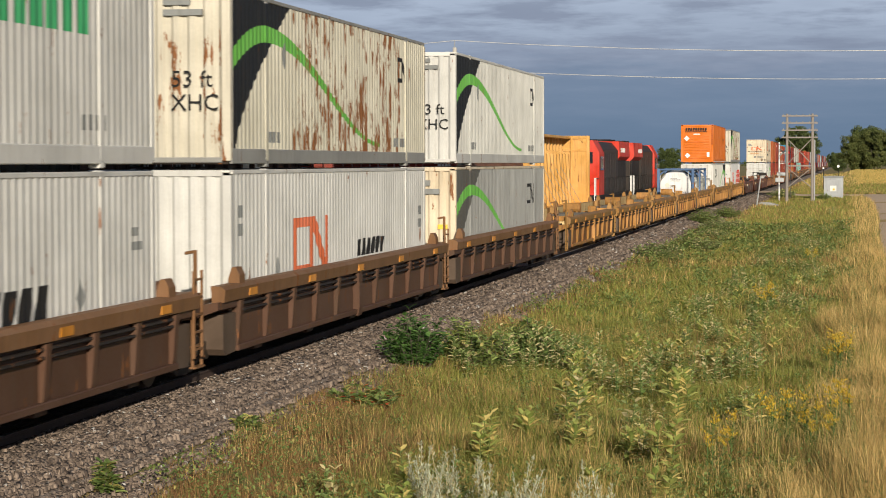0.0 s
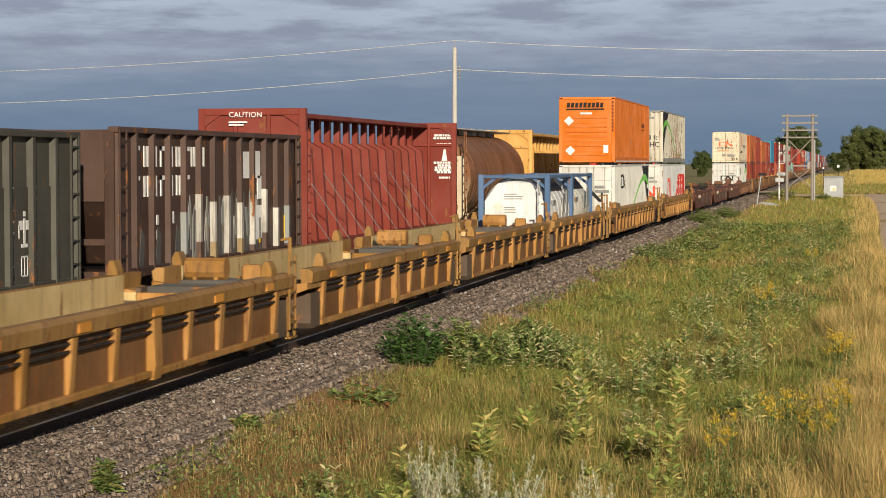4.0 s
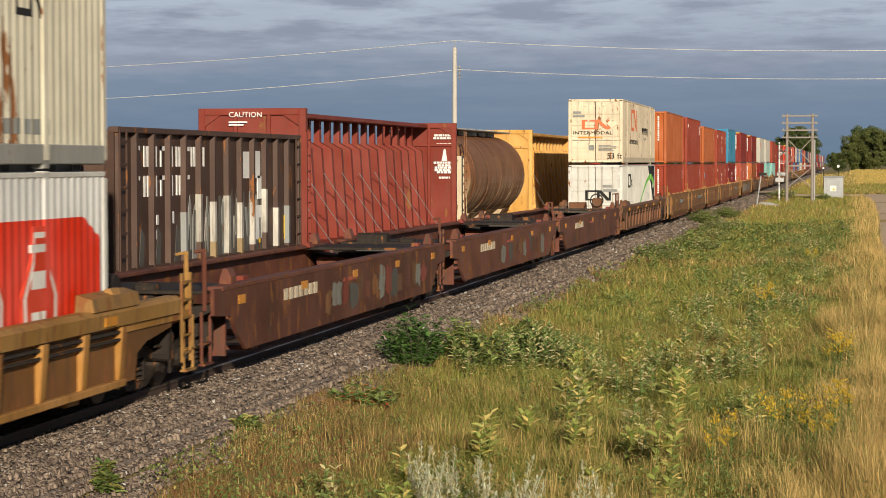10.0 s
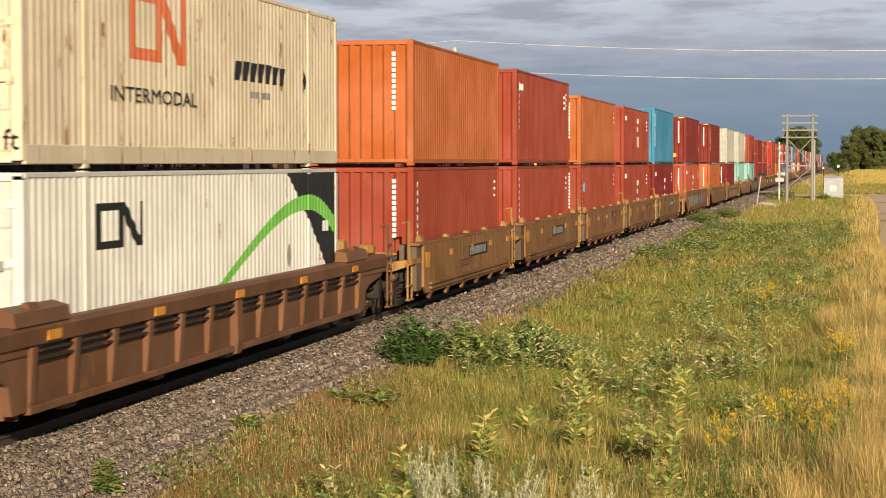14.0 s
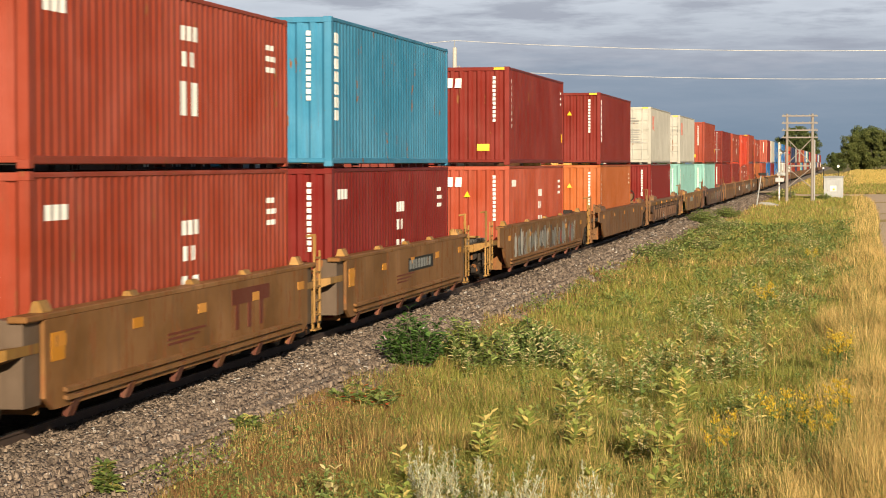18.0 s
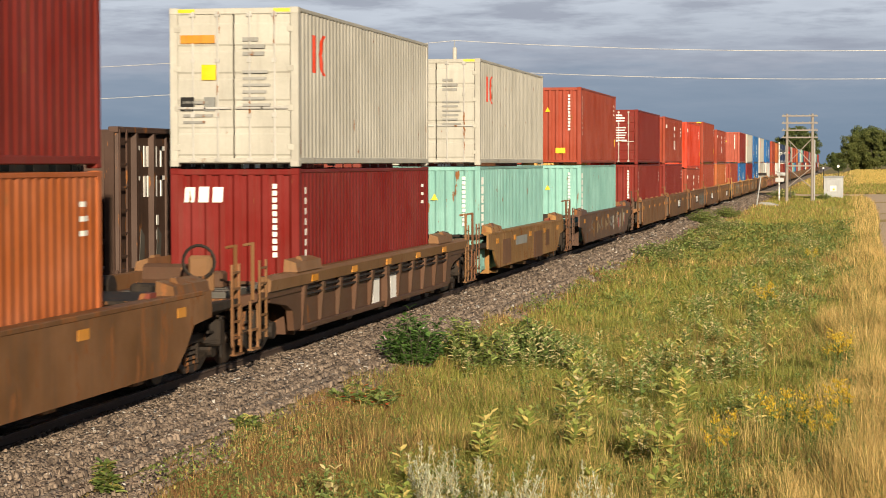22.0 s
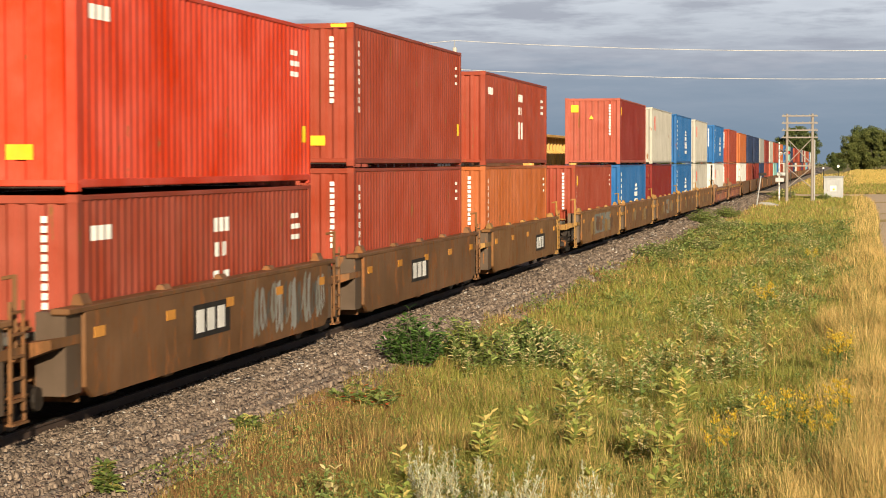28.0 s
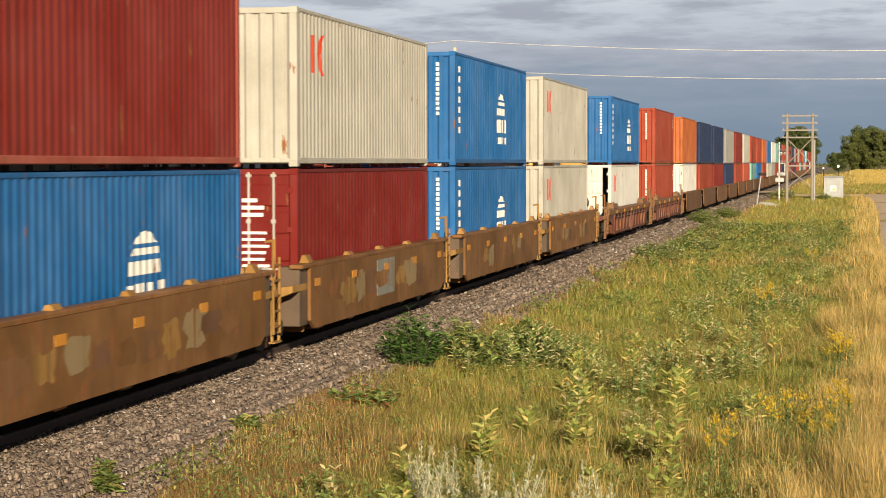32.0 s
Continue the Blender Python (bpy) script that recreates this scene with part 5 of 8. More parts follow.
for k in range(4, 13):
    yy = 0.12 + 13.66 * k / 13
    top = (2.35, 2.7, 2.62, 2.8, 2.66, 2.72, 2.9, 2.5, 2.3)[k - 4]
    low = rng.choice((1.28, 1.5))
    part("spray_stroke", Geo().prism([(1.44, yy - 0.098), (1.556, yy - 0.066), (1.556, yy + 0.066), (1.44, yy + 0.098)], low + rng.uniform(0, 0.25), top - 0.25 * rng.random(), "z"), "mark_grey" if k in (4, 12) else "spray_silver", brown, "silver-white spray paint on a post")
    if k in (6, 8):
        part("spray_stroke", Geo().prism([(1.44, yy - 0.103), (1.561, yy - 0.07), (1.561, yy + 0.07), (1.44, yy + 0.103)], 1.27, 1.62, "z"), "scrawl", brown, "orange spray paint")
for k in range(20):
    yy = 4.7 + k * 0.3 + rng.uniform(-0.06, 0.06)
    w = rng.uniform(0.14, 0.34)
    z1 = rng.uniform(2.2, 2.85)
    part("spray_stroke", Geo().prism([(yy, 1.3), (yy + w, 1.3), (yy + w * 0.9, z1 - 0.2), (yy + w * 0.5, z1), (yy + 0.03, z1 - 0.25)], 1.43, 1.4475, "x"), rng.choice(("slate_paint", "mark_grey", "slate_paint", "plain_grey")), brown, "faded silver spray paint")
for k in range(26):
    yy = 4.6 + k * 0.22 + rng.uniform(-0.06, 0.06)
    if (yy - 0.12) % 1.05 < 0.1:
        continue
    z0 = rng.uniform(1.3, 1.75)
    z1 = rng.uniform(2.1, 2.75)
    lean = rng.uniform(-0.12, 0.12)
    part("spray_stroke", Geo().prism([(yy, z0), (yy + rng.uniform(0.05, 0.16), z0), (yy + lean + 0.12, z1), (yy + lean, z1)], 1.43, 1.455, "x"), rng.choice(("mark_grey", "spray_silver", "slate_paint", "scrawl_grey", "slate_paint")), brown, "silver-white spray paint")
for k in range(9):
    yy = 1.4 + k * 1.05 + rng.uniform(0.1, 0.5)
    part("spray_stroke", Geo().prism([(yy, 1.3), (yy + 0.3, 1.3), (yy + 0.36, 1.9), (yy + 0.14, 2.05)], 1.43, 1.449, "x"), "slate_paint", brown, "faded grey spray paint")
g = Geo()
for yy in (5.3, 8.65, 10.3, 12.6):
    g.box(1.44, yy, 1.45, 1.456, yy + 0.1, 2.05)
part("stripe", g, "mark_yellow", brown, "orange-yellow reflective stripes")


def centre_beam(y, n, mat, top, label, flank):
    """A lumber car: deck, full-width bulkheads and a braced beam down the middle."""
    car = standing("centre_beam_car", y, label, "flat car")
    part("deck", Geo().cbox(-1.42, 0.0, 0.98, 1.42, n, 1.16, 0.02), mat, car)
    for s in (-1, 1):
        part("side_sill", Geo().prism([(0.0, 1.16), (n, 1.16), (n, 0.85), (n - 3, 0.62), (3, 0.62), (0, 0.85)], s * 1.38 - 0.05, s * 1.38 + 0.05, "x"), mat, car)
    for e, w in ((0.0, 1), (n - 0.18, -1)):
        b = part("bulkhead", Geo().cbox(-1.40, e + 0.06, 1.0, 1.40, e + 0.13, top, 0.01), mat, car, "full-height end bulkhead")
        for s in (-1, 1):
            part("frame_post", Geo().cbox(s * 1.36 - 0.09, e - 0.02, 0.9, s * 1.36 + 0.09, e + 0.2, top + 0.02, 0.015), mat, b)
        part("frame_rail", Geo().cbox(-1.28, e - 0.02, top - 0.16, 1.28, e + 0.2, top + 0.02, 0.015), mat, b)
        part("frame_rail", Geo().cbox(-1.28, e, top - 0.82, 1.28, e + 0.18, top - 0.72, 0.012), mat, b)
        for x in (-0.45, 0.45):
            part("stiffener", Geo().cbox(x - 0.05, e - 0.01, 1.2, x + 0.05, e + 0.19, top - 0.1, 0.01), mat, b)
        for s in (-1, 1):
            part("corner_brace", Geo().prism([(s * 1.28, top - 0.16), (s * 0.85, top - 0.16), (s * 1.28, top - 0.45)], e, e + 0.06), mat, b)
    plate = Geo().box(-0.03, 0.15, 1.16, 0.03, n - 0.15, top - 1.75)
    part("centre_plate", plate, mat, car)
    part("top_chord", Geo().cbox(-0.42, 0.1, top - 0.16, 0.42, n - 0.1, top - 0.02, 0.02), mat, car)
    k = 0
    yy = 0.9
    post = once(("cbpost", mat, top), lambda: Geo().prism([(-0.62, 1.16), (0.62, 1.16), (0.44, top - 1.0), (0.09, top - 0.8), (0.08, top - 0.16), (-0.08, top - 0.16), (-0.09, top - 0.8), (-0.44, top - 1.0)], -0.12, 0.12).mesh("brace_post", mat))
    while yy < n - 0.5:
        part("brace_post", post, mat, car, "", (0, yy, 0))
        yy += 1.22
    for k in range(8):
        yy = 1.2 + k * (n - 4) / 8
        part("tie_down", once(("cable", mat), lambda: Geo().tube((0.52, 0, top - 1.7), (1.40, 2.1, 1.05), 0.011, n=4).mesh("tie_down", "galvanised")), "galvanised", car, "", (0, yy, 0))
    winch = once(("winch", mat), lambda: Geo().cbox(1.40, -0.13, 0.88, 1.52, 0.13, 1.04, 0.02).mesh("winch", "slate_paint"))
    for k in range(12):
        part("winch", winch, "slate_paint", car, "", (0, 1.0 + k * (n - 2) / 11, 0))
    two_trucks(car, n, 2.2)
    ladder(car, mat, 1.46, 0.2, 0.9, top - 0.6, 8)
    return car


red_beam = centre_beam(53.5, 21.8, "beam_red", 4.76, "dark red centre-beam lumber car with full bulkheads", True)
lettering("lettering", "CAUTION", 0.2, "mark_white", red_beam, pose(-0.62, -0.03, 4.55, 90, 0, 0), "white warning word")
g = Geo()
for k, (z, w) in enumerate(((4.40, 0.5), (4.33, 0.4))):
    g.box(-0.62, -0.03, z, -0.62 + w, 0.0, z + 0.04)
part("lettering", g, "mark_white", red_beam, "small white print")
g = Geo()
rng = random.Random(2)
for z, w in ((4.3, 0.74), (4.2, 0.8), (3.98, 0.55), (3.32, 0.78), (3.22, 0.5), (3.14, 0.7), (3.05, 0.72), (2.97, 0.55), (2.78, 0.4)):
    x = 1.02 - w / 2
    while x < 1.02 + w / 2:
        d = rng.uniform(0.05, 0.13)
        g.box(x, 21.62 + 0.01, z, min(x + d, 1.02 + w / 2), 21.66, z + 0.075)
        x += d + 0.03
g.prism([(0.92, 3.42), (1.12, 3.42), (1.06, 3.85), (1.0, 3.85)], 21.63, 21.66)
part("lettering", g, "mark_white", red_beam, "white loading notice with a small picture")

yellow_beam = centre_beam(94.0, 21.8, "beam_yellow", 4.80, "ochre-yellow centre-beam lumber car, graffitied", True)

# rounded covered hopper
bar = standing("covered_hopper_car", 77.0, "rust-brown cylindrical covered hopper car", "hopper car")
n = 15.6
prof = [(0.9, 0.55), (0.95, 1.25), (1.1, 1.46), (1.6, 1.55), (n - 1.6, 1.55), (n - 1.1, 1.46), (n - 0.95, 1.25), (n - 0.9, 0.55)]
barrel = Geo().lathe(prof, 40, "y")
barrel.v = [(x, y, 2.82 + z * 1.06) for x, y, z in barrel.v]
part("barrel", barrel, "barrel_brown", bar, "rounded rust-brown body", smooth=False)
part("end_shield", Geo().cbox(-1.3, 0.62, 1.2, 1.3, 0.68, 3.6, 0.02), "cream_paint", bar, "pale dented end shield")
part("running_board", Geo().cbox(-0.75, 0.3, 4.62, 0.75, n - 0.3, 4.67, 0.01), "galvanised", bar, "galvanised roof walkway")
for k in range(6):
    part("hatch", once("hatch", lambda: Geo().tube((0, 0, 4.4), (0, 0, 4.74), 0.3, n=12).mesh("hatch", "galvanised")), "galvanised", bar, "", (0, 2.0 + k * 2.3, 0))
for s in (-1, 1):
    part("side_sill", Geo().cbox(s * 1.38 - 0.07, 0.0, 0.95, s * 1.38 + 0.07, n, 1.25, 0.02), "barrel_brown", bar)
for k in range(5):
    yy = 1.6 + k * (n - 3.2) / 4
    ring = Geo().lathe([(yy - 0.03, 1.54), (yy - 0.03, 1.558), (yy + 0.03, 1.558), (yy + 0.03, 1.54)], 40, "y")
    ring.v = [(x, y, 2.82 + z * 1.06) for x, y, z in ring.v]
    part("band", ring, "barrel_brown", bar)
for k in range(3):
    yy = 3.4 + k * 4.0
    part("hopper_gate", Geo().prism([(-1.0, 1.4), (1.0, 1.4), (0.35, 0.42), (-0.35, 0.42)], yy, yy + 1.6), "barrel_brown", bar)
part("end_platform", Geo().cbox(-1.4, 0.0, 0.95, 1.4, 0.9, 1.15, 0.02), "barrel_brown", bar)
part("end_platform", Geo().cbox(-1.4, n - 0.9, 0.95, 1.4, n, 1.15, 0.02), "barrel_brown", bar)
ladder(bar, "barrel_brown", 1.42, 0.25, 0.9, 4.5, 11)
two_trucks(bar, n)


def locomotive(y, label, cab_first):
    """A road diesel: frame, long hood with louvres and fans, cab, walkway rails."""
    car = standing("locomotive", y, label, "locomotive")
    n = 21.0
    f = (lambda a: a) if cab_first else (lambda a: n - a)

    def yb(a, b):
        return sorted((f(a), f(b)))
    part("frame", Geo().cbox(-1.5, 0.3, 1.1, 1.5, n - 0.3, 1.5, 0.03), "frame_black", car)
    part("fuel_tank", Geo().prism([(-1.4, 1.1), (1.4, 1.1), (1.2, 0.4), (-1.2, 0.4)], 8.0, 13.5), "frame_black", car)
    a, b = yb(0.9, 2.6)
    part("nose", Geo().cbox(-0.95, a, 1.5, 0.95, b, 3.2, 0.12), "loco_red", car)
    a, b = yb(2.5, 5.0)
    cab = part("cab", Geo().prism([(-1.48, 1.5), (1.48, 1.5), (1.48, 3.9), (1.1, 4.62), (-1.1, 4.62), (-1.48, 3.9)], a, b), "loco_red", car, "red driver's cab")
    for s in (-1, 1):
        part("window", Geo().cbox(s * 1.49 - 0.015, a + 0.5, 2.9, s * 1.49 + 0.015, b - 0.5, 3.7, 0.005), "dark_glass", cab, "dark cab window")
    e = a if cab_first else b
    for x in (-1.1, 0.2):
        part("windscreen", Geo().cbox(x, e - 0.02, 3.3, x + 0.9, e + 0.02, 3.95, 0.005), "dark_glass", cab, "dark windscreen")
    a, b = yb(5.0, 13.8)
    part("long_hood", Geo().prism([(-1.34, 1.5), (1.34, 1.5), (1.34, 4.1), (0.95, 4.58), (-0.95, 4.58), (-1.34, 4.1)], a, b), "hood_black", car, "grimy black engine hood")
    for k in range(6):
        yy = a + 0.5 + k * 1.35
        part("hood_door", Geo().cbox(1.335, yy, 1.8, 1.365, yy + 1.2, 3.9, 0.006), "hood_black", car, "engine access door")
    a, b = yb(13.8, 20.0)
    part("radiator_hood", Geo().prism([(-1.46, 3.72), (-1.2, 3.45), (1.2, 3.45), (1.46, 3.72), (1.40, 4.66), (-1.40, 4.66)], a, b), "loco_red", car, "flared red radiator section")
    part("radiator_base", Geo().cbox(-1.2, a, 1.5, 1.2, b, 3.45, 0.02), "hood_black", car, "black hood under the radiators")
    part("grille", Geo().prism([(1.17, 3.48), (1.24, 3.48), (1.24, 2.4), (1.17, 2.4)], a + 0.6, b - 0.8), "frame_black", car, "black radiator grille")
    for yy in (a + 1.5, a + 3.8):
        part("fan", Geo().tube((0, yy, 4.64), (0, yy, 4.80), 0.75, n=16), "frame_black", car, "roof cooling fan")
    for s in (-1, 1):
        part("hand_rail", Geo().tube((s * 1.45, 0.9, 2.45), (s * 1.45, n - 0.9, 2.45), 0.022, n=5), "frame_black", car, "dark walkway hand rail")
        for k in range(9):
            yy = 0.9 + k * (n - 1.8) / 8
            part("stanchion", once(("stan", s), lambda: Geo().tube((s * 1.45, 0, 1.5), (s * 1.45, 0, 2.45), 0.02, n=5).mesh("stanchion", "frame_black")), "frame_black", car, "", (0, yy, 0))
        for yy in (0.45, n - 0.45):
            part("steps", Geo().tube((s * 1.48, yy - 0.3, 0.45), (s * 1.48, yy - 0.3, 2.5), 0.03, n=5).tube((s * 1.48, yy + 0.3, 0.45), (s * 1.48, yy + 0.3, 2.5), 0.03, n=5)
                 .box(s * 1.35 - 0.1, yy - 0.3, 0.5, s * 1.35 + 0.1, yy + 0.3, 0.55).box(s * 1.35 - 0.1, yy - 0.3, 0.9, s * 1.35 + 0.1, yy + 0.3, 0.95), "mark_white", car, "white-railed boarding steps")
    two_trucks(car, n, 3.4)
    g = Geo()
    a, b = yb(14.2, 17.4)
    for k in range(5):
        g.box(1.455, a + 0.2 + k * 0.55, 3.98, 1.475, a + 0.55 + k * 0.55, 4.25)
    part("lettering", g, "mark_white", car, "white number, unreadable")
    return car


locomotive(117.6, "red and black diesel locomotive with white hand rails", True)
locomotive(139.5, "red and black diesel locomotive coupled to another", False)


# ---- things along the line ----
def on_ground(x, y):
    return (x, y, ground_z(x, y))


# H-frame of old line poles by the crossing
x0, x1, yy = -4.95, -2.42, 217.0
FX = -0.87
frame_thing = empty("line_pole_frame", on_ground(-3.7 + FX, yy), "weathered H-frame of two wooden line poles with crossarms", "utility pole")
for x in (x0, x1):
    part("pole", Geo().tube((x + 3.7, 0, -0.3), (x + 3.7, 0, 8.95), 0.165, 0.13, n=12), "grey_pole", frame_thing)
for z in (8.72, 8.0, 7.28, 6.55):
    part("crossarm", Geo().cbox(-1.78, -0.25, z - 0.07, 1.80, -0.14, z + 0.07, 0.012), "grey_pole", frame_thing)
    for k in range(6):
        part("insulator", once("insul", lambda: Geo().lathe([(0.0, 0.03), (0.05, 0.05), (0.11, 0.035), (0.13, 0.02)], 8, "z").mesh("insulator", "mark_grey")), "mark_grey", frame_thing, "", (-1.6 + k * 0.64, -0.2, z + 0.07))
part("crossarm", Geo().cbox(-1.25, -0.22, 3.62, 1.28, -0.13, 3.78, 0.012), "grey_pole", frame_thing)
for a, b in (((-1.2, 6.4), (1.2, 3.9)), ((1.2, 6.4), (-1.2, 3.9)), ((-1.2, 3.5), (1.2, 1.5)), ((1.2, 3.5), (-1.2, 1.5))):
    part("brace", Geo().tube((a[0], -0.17, a[1]), (b[0], -0.17, b[1]), 0.05, n=6), "grey_pole", frame_thing)
part("conduit", Geo().tube((1.50, -0.1, 0), (1.50, -0.1, 6.3), 0.07, n=8), "galvanised", frame_thing, "pale cable conduit")

# equipment hut
hut = empty("equipment_hut", on_ground(-1.25, 232), "small grey steel railway equipment hut", "cabinet")
part("body", Geo().cbox(-1.02, -0.8, 0, 1.02, 0.8, 2.25, 0.03), "hut_grey", hut)
part("roof", Geo().prism([(-1.12, 2.25), (1.12, 2.25), (1.12, 2.35), (0, 2.42), (-1.12, 2.35)], -0.9, 0.9), "mark_grey", hut)
part("door", Geo().cbox(-0.75, -0.825, 0.15, 0.75, -0.795, 1.95, 0.01), "hut_grey", hut)
part("notice", Geo().box(-0.36, -0.835, 0.75, 0.30, -0.826, 1.35), "mark_white", hut, "white notice plate")
part("notice", Geo().box(-0.10, -0.842, 0.85, 0.12, -0.836, 1.05), "mark_yellow", hut, "yellow warning label")

# crossing signal with lamps and gate gear
sig = empty("crossing_signal", on_ground(-6.8, 224), "white level-crossing signal mast with gate machine", "crossing signal")
part("mast", Geo().tube((0, 0, 0), (0, 0, 6.1), 0.085, n=10), "mark_white", sig)
part("gate_machine", Geo().cbox(-0.4, -0.3, 1.95, 0.5, 0.3, 2.4, 0.03), "galvanised", sig)
part("gate_machine", Geo().cbox(-0.25, -0.25, 2.6, 0.65, 0.25, 2.95, 0.03), "galvanised", sig)
part("platform", Geo().cbox(0.1, -0.3, 4.1, 0.9, 0.3, 4.16, 0.01), "galvanised", sig)
for z in (3.9, 5.0):
    lamp = part("signal_lamp", Geo().tube((0.95, -0.30, z), (0.95, -0.12, z), 0.22, n=14), "frame_black", sig, "round signal lamp hood")
    part("lens", Geo().tube((0.95, -0.315, z), (0.95, -0.302, z), 0.15, n=14), "lamp_red", lamp, "red lens")
    part("bracket", Geo().tube((0.0, -0.1, z), (0.95, -0.1, z), 0.035, n=6), "mark_white", sig)
for a in (45, -45):
    part("crossbuck", Geo().cbox(-0.5, -0.02, -0.07, 0.5, 0.02, 0.07, 0.005), "mark_grey", sig, "weathered crossbuck blade", pose(0.4, -0.15, 5.05, 0, a, 0))
part("ladder", Geo().tube((0.85, 0.1, 0.2), (0.85, 0.1, 6.0), 0.025, n=5).tube((1.15, 0.1, 0.2), (1.15, 0.1, 6.0), 0.025, n=5), "galvanised", sig)

# leaning switch-marker post and a pale slab beside the ballast
post = empty("marker_post", on_ground(-7.6, 189), "leaning grey steel marker post", "post")
part("post", Geo().tube((-0.1, 0, 0), (0.28, 0, 2.75), 0.06, n=8), "galvanised", post)
part("head", Geo().cbox(0.05, -0.12, 2.7, 0.75, 0.12, 2.95, 0.03).tube((0.5, -0.1, 2.6), (0.9, -0.1, 2.45), 0.05, n=6), "frame_black", post)
slab = empty("concrete_slab", on_ground(-6.9, 197), "broken pale concrete slab lying in the grass", "slab")
part("slab", Geo().prism([(-1.1, 0.0), (1.0, 0.0), (0.85, 0.14), (0.1, 0.34), (-0.7, 0.38), (-1.05, 0.2)], -0.4, 0.5), "plain_grey", slab)
disc = empty("target_sign", on_ground(-1.0, 300), "small white round target on a post", "sign")
part("post", Geo().tube((0, 0, 0), (0, 0, 3.4), 0.04, n=8), "frame_black", disc)
part("target", Geo().tube((0, -0.08, 3.3), (0, -0.04, 3.3), 0.2, n=16), "mark_white", disc, "white disc")
disc = empty("target_sign", on_ground(-3.04, 300), "small white marker on a short post", "sign")
part("post", Geo().tube((0, 0, 0), (0, 0, 3.2), 0.04, n=8), "frame_black", disc)
part("target", Geo().tube((0, -0.08, 3.15), (0, -0.04, 3.15), 0.13, n=16), "mark_white", disc, "white disc")

# power pole and its wires
pole = empty("power_pole", (-21.9, 119, ground_z(-21.9, 119)), "tall sunlit wooden power pole with insulators", "utility pole")
part("pole", Geo().tube((0, 0, 0), (0, 0, 10.75), 0.17, 0.115, n=14), "pole_wood", pole)
for k in range(4):
    part("insulator", once("disc_ins", lambda: Geo().lathe([(0, 0.03), (0.03, 0.085), (0.09, 0.07), (0.11, 0.03)], 10, "z").mesh("insulator", "mark_grey")), "mark_grey", pole, "", (0.28, 0, 8.95 + 0.2 * k))
part("bracket", Geo().tube((0, 0, 9.7), (0.3, 0, 9.68), 0.03, n=6).tube((0.3, 0, 8.9), (0.3, 0, 9.7), 0.02, n=6), "galvanised", pole)
part("top_pin", Geo().tube((0, 0, 10.7), (0, 0, 11.15), 0.025, n=6), "galvanised", pole)


def hanging(p, q, sag, r, n=5, steps=28):
    """One wire in a shallow curve between two points."""
    p, q = Vector(p), Vector(q)
    g = Geo()
    for k in range(steps + 1):
        f = k / steps
        c = p.lerp(q, f) - Vector((0, 0, sag * 4 * f * (1 - f)))
        for i in range(n):
            a = 2 * math.pi * i / n
            g.v.append((c.x, c.y + r * math.cos(a), c.z + r * math.sin(a)))
    for k in range(steps):
        for i in range(n):
            j = (i + 1) % n
            g.f.append((k * n + i, k * n + j, (k + 1) * n + j, (k + 1) * n + i))
    return g


for z, far_z, sag in ((10.3, 9.9, 1.35), (8.65, 8.25, 1.6)):
    w = hanging((-21.9 + (0.3 if z < 9 else 0), 119, z), (-92, 121, far_z), sag, 0.017)
    tagged(new("power_wire", w.mesh("power_wire", "wire_metal")), "pale power wire hanging from the pole", "wire", "power wires")
for z, far_z, sag in ((10.3, 10.6, 1.05), (8.65, 9.0, 0.95)):
    w = hanging((-21.9 + (0.3 if z < 9 else 0), 119, z), (32, 116, far_z), sag, 0.017)
    tagged(new("power_wire", w.mesh("power_wire", "wire_metal")), "pale power wire strung across the railway", "wire", "power wires")


# ---- trees: trunk, limbs and a crown of many small leaf clumps ----
def leaf_quads(rng, centres, size, per, squash=1.0):
    """Small folded leaves scattered about the centres of clumps: a vertex and face list."""
    verts, faces = [], []
    for cx, cy, cz, r in centres:
        for _ in range(per):
            d = Vector((rng.gauss(0, 1), rng.gauss(0, 1), rng.gauss(0, 1)))
            d = d.normalized() * (r * rng.random() ** 0.4)
            p = Vector((cx, cy, cz)) + Vector((d.x, d.y, d.z * squash))
            a = Vector((rng.uniform(-1, 1), rng.uniform(-1, 1), rng.uniform(-0.6, 0.6))).normalized() * size * rng.uniform(0.6, 1.3)
            b = a.cross(Vector((rng.uniform(-1, 1), rng.uniform(-1, 1), rng.uniform(-1, 1)))).normalized() * size * 0.55
            k = len(verts)
            verts += [tuple(p - a), tuple(p + b), tuple(p + a), tuple(p - b)]
            faces.append((k, k + 1, k + 2, k + 3))
    return verts, faces


def raw_mesh(name, verts, faces, mat):
    me = bpy.data.meshes.new(name)
    me.from_pydata(verts, [], faces)
    me.materials.append(MATS[mat])
    return me


